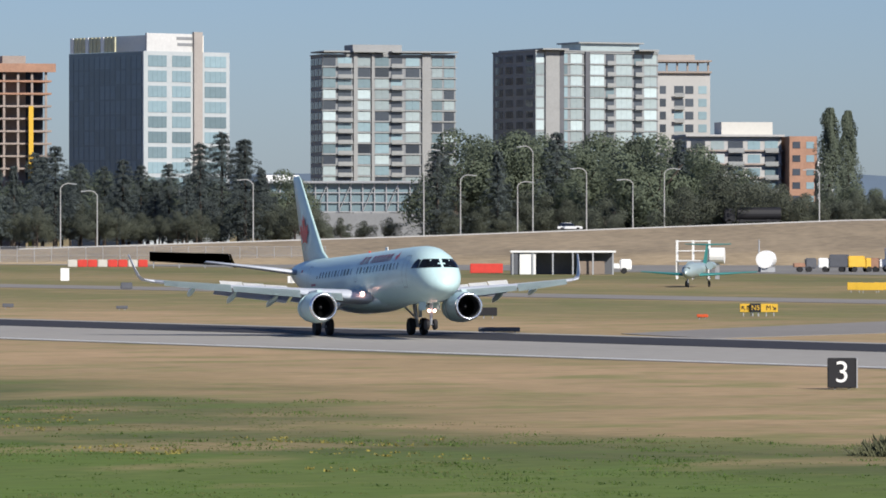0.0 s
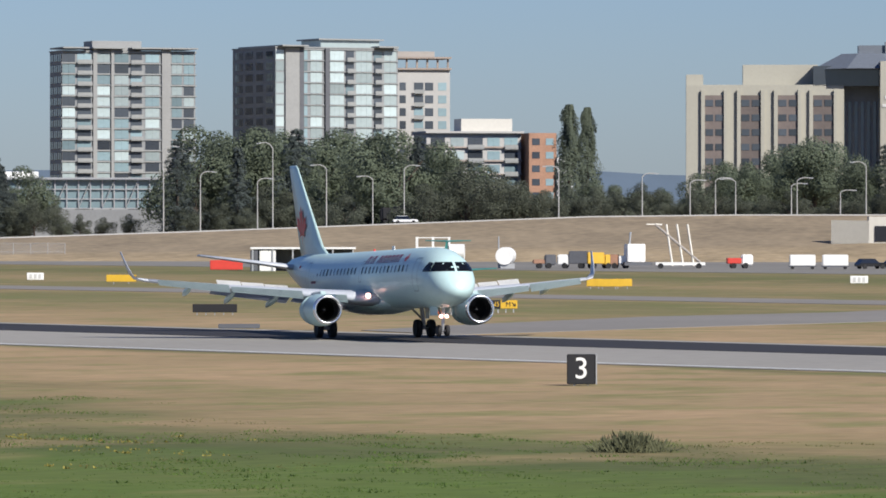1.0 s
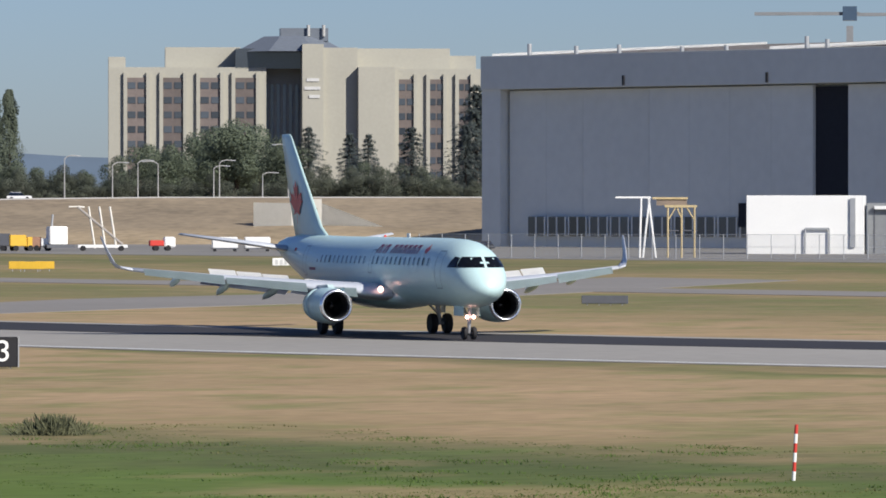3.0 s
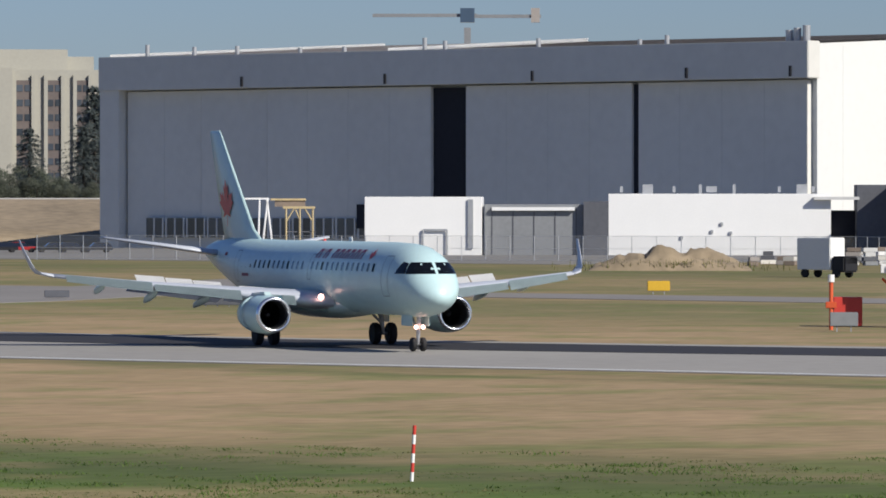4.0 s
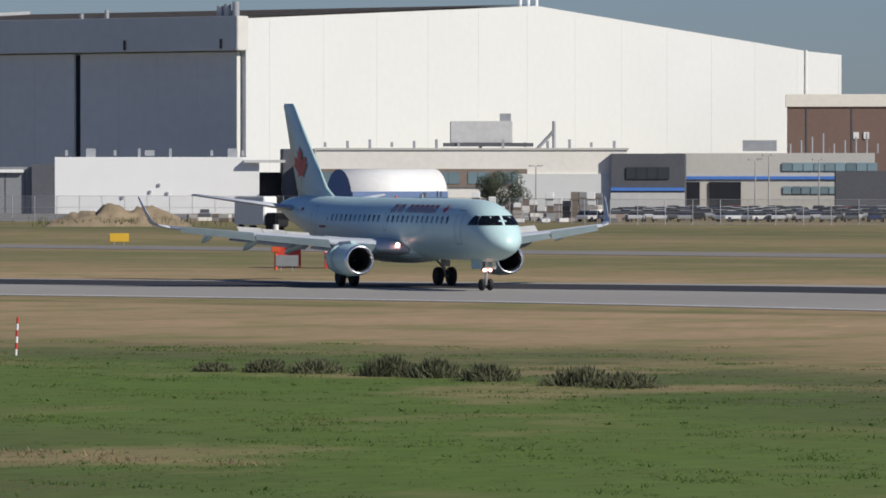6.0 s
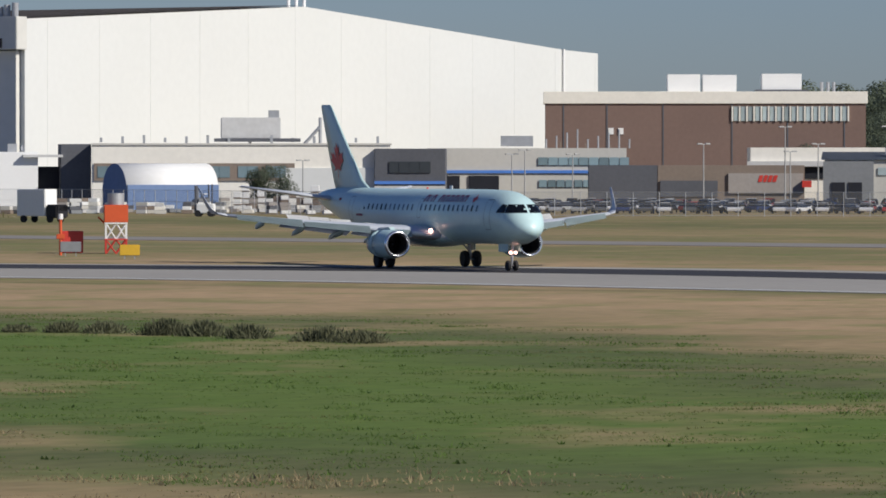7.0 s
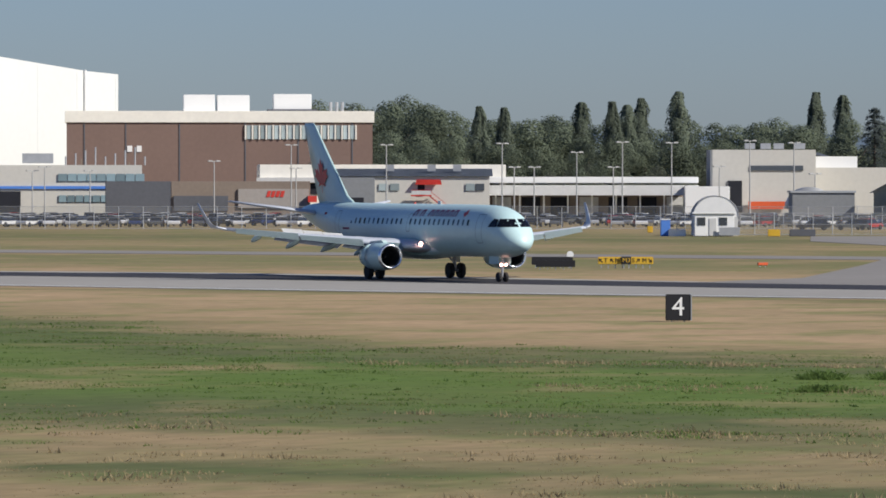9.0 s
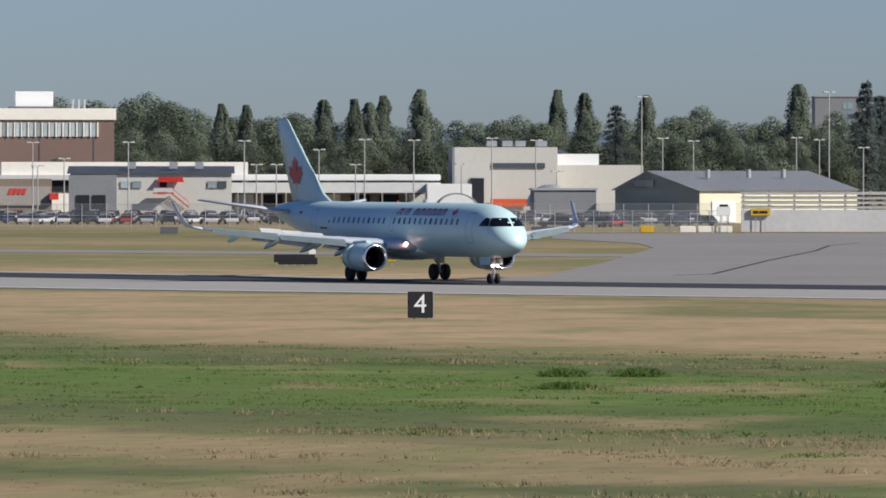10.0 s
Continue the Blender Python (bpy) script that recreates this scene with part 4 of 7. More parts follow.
    # vents along the eaves and ridge
    for y in (6, 28, 33, 52, 70, 74, 90, 99, 112, 121, 131):
        part("roof_vent", bm_cyl(bmesh.new(), (1.5, y, E + 0.2), (1.5, y, E + 1.2 + (y % 3) * 0.5), 0.35), M["galv"], t)
    for i in range(3):
        part("flue", bm_cyl(bmesh.new(), (K + 10 + i * 2.4, 10, P), (K + 10 + i * 2.4, 10, P + 2.4), 0.3), M["white"], t)
    for y in (3, 4.6, 6):
        part("vent_pipe", bm_cyl(bmesh.new(), (1.5, y, E), (1.5, y, E + 2.6 - (y - 3) * 0.2), 0.55), M["galv"], t)


def rotated(x, y, yaw):
    return pose(x, y, 0, 0, 0, yaw)


def low_buildings():
    # white blocks before the hangar
    t, w1 = slab_block("white_shed", "white metal shed before the hangar doors", "shed", rotated(158.1, 734, -14.3), 15.6, 10, 7.8, M["white"])
    part("pipe_frame", box(1.6, -0.3, 3.4, 3.2, 0.2, 0.25), M["galv"], t)
    for x in (0, 3.2):
        part("pipe", bm_cyl(bmesh.new(), (x, -0.3, 0), (x, -0.3, 3.4), 0.12), M["galv"], t)
    part("ladder", box(6.3, -0.2, 4.2, 0.7, 0.15, 6.5), M["galv"], t)
    # darker wall colour stands in for a shed lying in shade
    t, w1 = slab_block("grey_shed", "low grey shed linking white sheds", "shed", rotated(174.5, 731, -14.3), 17.0, 10, 6.8, M["greyw"])
    part("duct", box(-2, -0.4, 6.2, 11, 0.6, 0.45), M["white"], t, "white roof duct")
    # charcoal box imitates the shaded left end of the white annex
    part("step", box(6.6, -0.6, 3.6, 3.8, 1.2, 7.2), M["dkgrey"], t, "charcoal box standing in for the annex's shaded end")
    for i in range(5):
        part("panel_joint", box(-7.5 + i * 2.8, -0.03, 3.2, 0.12, 0.08, 6.0), M["dkgrey"], t)
    t, w1 = slab_block("white_annex", "long white windowless annex with roof vents", "building", rotated(196.2, 724.2, -14.3), 29.5, 14, 8.2, M["white"])
    for i, x in enumerate((-13, -9.5, -6, -2.5, -1, 2, 8, 11, 12.5)):
        part("roof_vent", box(x, 4, 8.8, 1.4 if i % 3 == 1 else 0.4, 1.0, 1.3 if i % 2 else 0.8), M["galv"], t)
    for x, z in ((-1, 3.2), (1.5, 3.0), (-5, 2.4), (0.3, 4.2)):
        part("wall_box", box(x, -0.12, z, 0.36, 0.24, 0.4), M["galv"], t)
    t, w1 = slab_block("dark_annex", "charcoal annex with open dark bay", "building", rotated(216.0, 719, -14.3), 4.6, 10, 9.4, M["dkgrey"])
    part("canopy", box(-5.0, 1, 7.6, 6, 4, 0.4), M["lowgrey"], t)
    part("bay", box(-5.2, 3, 3.0, 5.6, 0.5, 6), M["gap"], t)
    # long low terminal wing
    t, w1 = slab_block("long_wing", "long low cream terminal wing with dark window band", "building", rotated(237.5, 704.8, -18), 44.7, 18, 9.2, M["cream"], M["concrete"])
    part("window_band", box(-7, -0.1, 5.2, 30, 0.3, 2.6), M["brownw"], t)
    for i in range(7):
        part("window", pane_mesh("glass", 3.0, 1.7), None, t, at=pose(-20 + i * 4.2, -0.25, 5.2))
    part("white_band", box(14.2, -0.14, 3.1, 16.2, 0.28, 5.4), M["gable"], t)
    part("plant", box(1.5, 8, 11.8, 9, 5, 3.2, 0.1), M["lowgrey"], t, "grey rooftop plant unit")
    part("plant", box(5, 8, 13.6, 1.6, 2, 1.8), M["galv"], t)
    part("plant_base", box(2.5, 8, 10.0, 13, 6, 0.5), M["dkgrey"], t)
    part("duct", bm_cyl(bmesh.new(), (9.6, 7, 9.4), (12.0, 7, 12.0), 0.25), M["galv"], t)
    part("duct", bm_cyl(bmesh.new(), (12.0, 7, 9.4), (12.0, 7, 13.4), 0.25), M["galv"], t)
    for i in range(14):
        part("roof_vent", box(-21 + i * 3.2, 3 + (i * 7) % 5, 10.0, 0.4, 0.4, 0.7 + 0.4 * (i % 3)), M["galv"], t)
    # fabric shelter
    t = thing("fabric_shelter", "round-topped blue fabric shelter with white roof", "shelter", at=rotated(209.6, 657, 8))
    bm = bmesh.new()
    n = 16
    half = [(4.0 - 4.0 * math.cos(math.pi * i / n), 2.6 + 3.9 * math.sin(math.pi * i / n)) for i in range(n + 1)]
    bm_loft(bm, [[(x, y, z) for y, z in half] for x in (-5.2, 9.0)])
    part("roof", bm, M["ply"], t, "white fabric arched roof", True)
    part("side_curtain", box(1.9, 0.05, 1.75, 14.2, 0.3, 3.5), M["blue"], t, "blue side curtain")
    bm = bmesh.new()
    vs = [bm.verts.new((-5.3, y, z)) for y, z in half + [(8.0, 0.0), (0.0, 0.0)]]
    bm.faces.new(vs)
    part("end_curtain", bm, M["blue"], t, "dark blue end curtain")
    # offices behind the car park
    t, w1 = slab_block("dark_office", "charcoal office cube with wide window", "building", rotated(261.0, 695.5, -21.6), 10.6, 14, 8.7, M["dkgrey"])
    part("window", pane_mesh("darkwin", 6.2, 1.7), None, t, at=pose(0, -0.1, 5.9))
    part("lower_band", box(0, -0.15, 1.9, 10.6, 0.25, 2.4), M["lowgrey"], t)
    part("stripe", box(0, -0.12, 3.6, 10.6, 0.25, 0.45), M["bluetrim"], t, "bright blue stripe")
    t, w1 = slab_block("office_wing", "pale office wing with blue stripe and ribbon windows", "building", rotated(283.3, 704.5, -21.6), 30.5, 14, 8.8, M["concrete"])
    part("stripe", box(-1, -0.12, 5.2, 29, 0.25, 0.45), M["bluetrim"], t, "bright blue stripe")
    for i in range(9):
        part("window", pane_mesh("glass", 1.45, 1.2), None, t, at=pose(2.5 + i * 1.55, -0.12, 6.8))
    for i in range(7):
        part("window", pane_mesh("glass", 1.2, 1.1), None, t, at=pose(2.5 + i * 1.35, -0.12, 3.4))
    for x in (-12.5, -6.5):
        part("bay_door", box(x, -0.1, 2.8, 4.6, 0.3, 3.6), M["gap"], t)
    part("rooftop_unit", box(-1.5, 7, 9.9, 5, 3, 1.6), M["galv"], t)
    for i in range(9):
        part("flue", bm_cyl(bmesh.new(), (3 + i * 1.6, 5 + i % 3, 8.8), (3 + i * 1.6, 5 + i % 3, 10.2 + (i * 5 % 4) * 0.5), 0.13), M["galv"], t)
    t, w1 = slab_block("shop", "low charcoal flat-roofed shop", "building", rotated(291.2, 685, -21.6), 10.4, 9, 6.2, M["dkgrey"])
    t, w1 = slab_block("rental_office", "taupe rental office with red sign shapes", "building", rotated(306.2, 679, -21.6), 22.0, 9, 6.2, M["brownw"])
    part("dark_wall", box(-6.3, -0.1, 2.7, 8.6, 0.3, 2.4), M["dkgrey"], t)
    s = part("sign_panel", box(5.2, -0.2, 3.5, 11.2, 0.3, 3.0), M["tan"], t)
    for i in range(4):
        bm = bmesh.new()
        vs = [bm.verts.new(v) for v in ((4.0 + i * 0.72, -0.42, 3.7), (4.55 + i * 0.72, -0.42, 3.7), (4.85 + i * 0.72, -0.42, 4.7), (4.3 + i * 0.72, -0.42, 4.7))]
        bm.faces.new(vs)
        part("sign_block", bm, M["redp"], s, "red slanted sign block")
    part("awning", box(11.3, -0.6, 3.4, 1.4, 1.2, 1.0), M["redp"], t, "red awning")
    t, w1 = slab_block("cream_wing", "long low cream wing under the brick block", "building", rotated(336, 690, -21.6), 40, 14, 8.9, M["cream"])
    part("roof_lip", box(0, -0.4, 6.4, 41, 1.2, 0.8), M["lowgrey"], t)
    # near-black strip painted in for the shade under the roof lip
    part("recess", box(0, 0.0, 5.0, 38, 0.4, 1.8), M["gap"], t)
    # brick block
    at = pose(354.0, 800, -0.6, 0, 0, -21.6)
    t, w1 = slab_block("brick_block", "brown brick block with cream parapet and window strip", "building", at, 55.4, 12, 17.4, M["brick"])
    part("parapet", box(0, 6, 18.4, 56.0, 12.6, 2.1, 0.05), M["cream"], t, "cream concrete parapet")
    for x in (-24.5, -17, -7.3, 4.6, 14.2, 24.0):
        part("joint", box(x, -0.03, 9, 0.22, 0.12, 17), M["dkgrey"], t)
    for i in range(16):
        part("window", pane_mesh("bright", 0.82, 2.5), None, t, at=pose(5.3 + i * 1.25, -0.08, 15.6))
    for i in range(17):
        part("mullion", box(4.67 + i * 1.25, -0.15, 15.6, 0.28, 0.35, 2.6), M["cream"], t)
    part("vent_plate", box(-16.3, -0.1, 12.6, 0.9, 0.15, 1.1), M["white"], t)
    part("vent_plate", box(-14.6, -0.1, 12.6, 0.9, 0.15, 1.1), M["white"], t)
    for x, w, h in ((-3.6, 6.0, 3.1), (2.6, 6.2, 3.0), (13.4, 7.2, 3.2)):
        part("rooftop_unit", box(x, 8, 19.4 + h / 2, w - 0.3, 5, h, 0.08), M["white"], t, "white rooftop plant unit")
    part("unit_base", box(13.4, 8, 19.6, 9, 6, 0.5), M["dkgrey"], t)
    for x in (20.5, 21.6, 22.6):
        part("flue", bm_cyl(bmesh.new(), (x, 9, 19), (x, 9, 21.2), 0.3), M["galv"], t)
    for i in range(3):
        part("pipe", box(-25 + i * 4.3, -2.5, 9.6, 0.25, 0.25, 2.4 - (i % 3) * 0.6), M["brownw"], t)
    # sheds on the east side
    t, w1 = slab_block("canopy_shed", "light grey shed with red awning and stair", "shed", rotated(323.0, 652, -25.3), 25.0, 12, 7.0, M["concrete"])
    part("roof", plate((-13, -0.4, 7.0), (13, -0.4, 7.0), (13, 12, 8.2), (-13, 12, 8.2), 0.25), M["slate"], t, "dark slate roof")
    # grey sheet over the left end: its shade is put into the colour
    part("gable_panel", box(-9.0, -0.2, 3.4, 7.4, 0.4, 6.8), M["greyw"], t)
    part("awning", plate((1.2, -0.3, 6.5), (4.9, -0.3, 6.5), (5.1, -0.9, 5.7), (1.0, -0.9, 5.7), 0.12), M["redp"], t, "red sloped awning")
    for i in range(8):
        part("stair_tread", box(3.4 + i * 0.32, -0.6, 3.9 - i * 0.26, 0.34, 0.6, 0.07), M["redp"], t)
    part("stringer", plate((3.2, -1.0, 4.0), (5.9, -1.0, 1.85), (5.9, -1.0, 1.65), (3.2, -1.0, 3.8), 0.06), M["redp"], t)
    part("handrail", plate((3.2, -1.0, 4.8), (5.9, -1.0, 2.65), (5.9, -1.0, 2.55), (3.2, -1.0, 4.7), 0.05), M["redp"], t)
    part("doorway", box(1.9, -0.1, 5.0, 1.1, 0.15, 1.9), M["gap"], t)
    part("railing", box(1.9, -1.75, 4.5, 3.0, 0.06, 0.7), M["lowgrey"], t)
    part("landing", box(1.9, -1.2, 4.0, 3.2, 1.2, 0.2), M["redp"], t)
    part("handrail", plate((0.4, -1.8, 4.9), (3.4, -1.8, 4.9), (3.4, -1.8, 4.8), (0.4, -1.8, 4.8), 0.05), M["redp"], t)
    for x, k2 in ((-4.0, "bright"), (-2.2, "bright"), (9.5, "bright"), (11.0, "darkwin")):
        part("window", pane_mesh(k2, 1.4, 1.1), None, t, at=pose(x, -0.1, 5.3))
    for x in (-10.5, -8.0):
        part("bay_door", box(x, -0.45, 2.2, 2.0, 0.2, 3.0), M["gap"], t)
    for x in (-3, 3.5, 7.5):
        part("roof_unit", box(x, 5, 8.3, 1.3, 1.3, 1.0), M["galv"], t)
    t, w1 = slab_block("long_canopy", "long white flat canopy over a service yard", "canopy", rotated(357, 657, -25.3), 33.0, 12, 4.2, M["brownw"])
    part("roof", box(0, 4, 6.4, 34, 16, 1.0, 0.1), M["white"], t, "long white roof edge")
    for i in range(7):
        part("yard_door", box(-14 + i * 4.6, -0.1, 2.0, 3.0, 0.3, 3.4), M["gap" if i % 3 else "lowgrey"], t)
    part("awning", plate((-17, -4.0, 5.6), (17, -4.0, 5.6), (17, -6.6, 4.0), (-17, -6.6, 4.0), 0.15), M["ply"], t, "long white sloped awning")
    for i in range(9):
        part("post", box(-15 + i * 3.8, -3.4, 2.6, 0.25, 0.25, 5.2), M["white"], t)
    t, w1 = slab_block("white_store", "small white flat store", "building", rotated(369, 640, -25.3), 7.0, 8, 5.4, M["white"])
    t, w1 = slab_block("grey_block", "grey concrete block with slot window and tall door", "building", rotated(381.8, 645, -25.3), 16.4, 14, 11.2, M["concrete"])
    # darker grey sheet paints the shade on the block's left side
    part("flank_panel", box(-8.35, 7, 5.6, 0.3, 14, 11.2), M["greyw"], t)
    part("slot_window", box(2.0, -0.1, 8.3, 8.4, 0.2, 0.8), M["darkwin"], t)
    part("tall_door", box(-4.6, -0.1, 3.8, 2.2, 0.25, 5.0), M["gap"], t)
    part("orange_barrier", box(0.5, -0.6, 2.4, 6.0, 0.4, 1.2), M["orangered"], t)
    for x in (-2, 0.5, 2.6, 6):
        part("roof_unit", box(x, 5, 11.8, 1.6, 1.5, 0.9), M["galv"], t)
    t, w1 = slab_block("grey_block", "pale stepped block beside the grey one", "building", rotated(400.0, 650, -25.3), 17, 14, 8.4, M["concrete"])
    part("upper", box(-3, 6, 9.3, 9, 8, 1.8), M["white"], t)
    t = thing("arched_hall", "distant hall with arched dark steel roof", "building", at=rotated(401, 672, -27))
    bm = bmesh.new()
    bm_loft(bm, [[(-5 + 12 * i / 12, y, 9.2 + 2.2 * math.sin(math.pi * (0.15 + 0.7 * i / 12))) for i in range(13)] + [(7 - 12 * i / 12, y, 8.8 + 2.2 * math.sin(math.pi * (0.85 - 0.7 * i / 12))) for i in range(13)] for y in (0, 14)])
    part("roof", bm, M["slate"], t)
    for i in range(8):
        part("truss", bm_cyl(bmesh.new(), (-4.5 + i * 1.5, 0.5, 0), (-4 + i * 1.5, 0.5, 10.2), 0.12), M["greyw"], t)
    part("wall", box(1, 8, 4.5, 10, 8, 9), M["greyw"], t)
    # olive gabled store at the edge of the apron
    t = thing("gabled_store", "olive and sand metal store with pale gabled roof", "shed", at=Matrix.Translation((357.4, 543, 0)) @ Matrix.Rotation(radians(3), 4, "Z"))
    bm = bmesh.new()
    bm_loft(bm, [[(0, y, z) for y, z in ((0, 0), (22, 0), (22, 4.6), (13, 7.2), (0, 4.6))], [(27, y, z) for y, z in ((0, 0), (22, 0), (22, 4.6), (13, 7.2), (0, 4.6))]])
    part("wall", bm, M["sand"], t, "sand metal cladding")
    bm = bmesh.new()
    vs = [bm.verts.new((-0.05, y, z)) for y, z in ((0, 0), (22, 0), (22, 4.6), (13, 7.2), (0, 4.6))]
    bm.faces.new(vs)
    bmesh.ops.solidify(bm, geom=list(bm.faces), thickness=0.1)
    part("gable", bm, M["olive"], t, "olive gable wall")
    for s_ in (0, 1):
        y0, y1 = (-0.5, 13) if not s_ else (22.5, 13)
        part("roof", plate((-0.5, y0, 4.6), (27.5, y0, 4.6), (27.5, y1, 7.4), (-0.5, y1, 7.4), 0.15), M["metalroof"], t, "pale ribbed metal roof")
    part("sign_panel", box(-0.2, 14, 5.6, 0.15, 5, 1.0), M["navyglass"], t, "dark blue sign panel")
    for x in (6, 13, 19):
        part("roof_vent", bm_cyl(bmesh.new(), (x, 7, 6.4), (x, 7, 7.6), 0.35), M["galv"], t)
    part("shutter", box(4, -0.1, 1.6, 4, 0.2, 3.0), M["white"], t)
    t, w1 = slab_block("flank_shed", "grey lean-to beside the gabled store", "shed", rotated(349.6, 567.9, -25), 9, 8, 4.6, M["greyw"], M["metalroof"])
    t = thing("round_shelter", "half-round grey metal shelter", "shelter", at=rotated(353.2, 577.9, -25))
    bm = bmesh.new()
    bm_loft(bm, [[(3.4 * math.cos(math.pi * i / 12), y, 2.2 + 3.2 * math.sin(math.pi * i / 12)) for i in range(13)] for y in (0, 9)])
    part("roof", bm, M["galv"], t, smooth=True)
    part("front", box(0, 0.1, 1.2, 6.6, 0.3, 2.4), M["greyw"], t)
    # far blocks beyond the trees
    t, w1 = slab_block("far_block", "distant grey apartment block beyond trees", "building", rotated(812, 1225, -28), 26, 14, 29, M["greyw"], M["slab"])
    facade(w1, 26, 16, 28, 4, [(0.3, 0.42, "glass"), (0.46, 0.58, "balcony"), (0.62, 0.74, "glass"), (0.8, 0.95, "bright")])


towers()
hotel()
hangar()
low_buildings()


# ---- bank, hills and trees ----
def bank():
    # grassy road bank: a ridge that climbs to the east
    xs = [-500, -300, -150, -75, 0, 72, 98, 157, 260, 420]
    zs = [1.5, 1.6, 1.9, 2.3, 4.7, 7.4, 7.7, 7.7, 7.3, 5.0]
    bm = bmesh.new()
    rings = []
    for x, z in zip(xs, zs):
        y = 1000 - 0.00042 * x * x * (1 if x > 0 else 0)
        foot = y - 30 - 6 * z
        rings.append([(x, foot, 0.0), (x, foot + 0.45 * (y - 6 - foot), 0.36 * z), (x, y - 8, z * 0.94), (x, y - 4, z), (x, y + 18, z), (x, y + 60, z - 1.0), (x, y + 420, z - 2), (x, y + 420, -1), (x, foot, -1)])
    bm_loft(bm, rings)
    solid("road_bank", bm, M["bank"], "dry grassy embankment carrying a road", "embankment", "structure", smooth=True)
    bm = bmesh.new()
    rings = []
    for x, z in zip(xs, zs):
        y = 1000 - 0.00042 * x * x * (1 if x > 0 else 0)
        rings.append([(x, y + 1, z + 0.03), (x, y + 14, z + 0.03), (x, y + 14, z - 0.4), (x, y + 1, z - 0.4)])
    bm_loft(bm, rings)
    solid("bank_road", bm, M["taxi"], "asphalt road along the top of the bank", "road", "structure")
    bm = bmesh.new()
    rings = []
    for x, z in list(zip(xs, zs))[3:9]:
        y = 1000 - 0.00042 * x * x * (1 if x > 0 else 0)
        rings.append([(x, y - 1.2, z + 0.22), (x, y - 0.8, z + 0.22), (x, y - 0.7, z - 0.4), (x, y - 1.3, z - 0.4)])
    bm_loft(bm, rings)
    solid("road_barrier", bm, M["palegrey"], "low pale concrete barrier along the bank road", "barrier", "structure")
    t = thing("culvert_portal", "concrete underpass portal in the bank", "underpass", at=pose(118.6, 952, 0, 0, 0, -5))
    part("portal", box(0, 3, 3.8, 5.2, 8, 7.4), M["concrete"], t)
    part("opening", box(0.1, -1.05, 4.6, 3.4, 0.3, 2.6), M["gap"], t)
    part("wing_wall", plate((2.6, -1, 6.8), (14, -3, 2.4), (14, -3, 0), (2.6, -1, 0), 0.6), M["concrete"], t, "sloping concrete wing wall")
    part("wing_wall", plate((-2.6, -1, 6.8), (-9, -2, 6.9), (-9, -2, 2.5), (-2.6, -1, 2.5), 0.6), M["concrete"], t)


def hills():
    bm = bmesh.new()
    n = 90
    lo, hi = [], []
    for i in range(n + 1):
        a = radians(-12 + 58 * i / n)
        h = 52 + 14 * noise.noise((i * 0.11, 3.1, 0)) + 6 * noise.noise((i * 0.5, 1.7, 0)) - 16 * (i / n)
        d = 4300
        lo.append((d * math.sin(a), d * math.cos(a), 0))
        hi.append((d * 1.03 * math.sin(a), d * 1.03 * math.cos(a), h * 1.0))
    a = [bm.verts.new(p) for p in lo]
    b = [bm.verts.new(p) for p in hi]
    for i in range(n):
        bm.faces.new((a[i], a[i + 1], b[i + 1], b[i]))
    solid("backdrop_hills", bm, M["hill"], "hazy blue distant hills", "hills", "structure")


def leaf_cloud(name, rnd, count, place, size, material):
    """Many small leaf clumps as bent quads; place(rnd) gives a point and an outward direction."""
    vs, fs = [], []
    for _ in range(count):
        p, o = place(rnd)
        u = Vector((rnd.gauss(0, 1), rnd.gauss(0, 1), rnd.gauss(0, 1))).normalized()
        n = (o * 3.2 + u).normalized()
        t = n.orthogonal().normalized()
        t.rotate(Matrix.Rotation(rnd.random() * 6.28, 3, n))
        b = n.cross(t)
        s = size * (0.55 + 0.9 * rnd.random())
        k = len(vs)
        bend = n * s * 0.25
        vs += [tuple(p + t * s), tuple(p + b * s * 0.7 - bend), tuple(p - t * s), tuple(p - b * s * 0.7 - bend)]
        fs.append((k, k + 1, k + 2, k + 3))
    return from_arrays(name, vs, fs, material)


def broad_tree(rnd, h, label, fat=1.0, leafm="leaf", count=11000):
    t = thing("tree", label, "tree")
    bm = bmesh.new()
    bm_cyl(bm, (0, 0, -0.5), (0.1, 0, h * 0.5), h * 0.028, h * 0.016, 8)
    for i in range(5):
        a = i * 1.26 + rnd.random()
        bm_cyl(bm, (0, 0, h * (0.22 + 0.05 * i)), (math.cos(a) * h * 0.2, math.sin(a) * h * 0.2, h * (0.48 + 0.06 * i)), h * 0.012, h * 0.005, 6)
    part("trunk", bm, M["trunk"], t)
    lobes = [(Vector((rnd.uniform(-0.26, 0.26) * fat * h, rnd.uniform(-0.26, 0.26) * fat * h, h * rnd.uniform(0.24, 0.84))), h * rnd.uniform(0.12, 0.2)) for _ in range(13)]
    lobes.append((Vector((0, 0, h * 0.86)), h * 0.14))
    lobes.append((Vector((0, 0, h * 0.5)), h * 0.24))

    def place(r):
        c, q = r.choice(lobes)
        d = Vector((r.gauss(0, 1), r.gauss(0, 1), r.gauss(0, 1))).normalized()
        return c + d * q * (0.72 + 0.4 * r.random()), d
    part("crown", leaf_cloud("crown", rnd, count, place, h * 0.0125, M[leafm]), None, t)
    return t


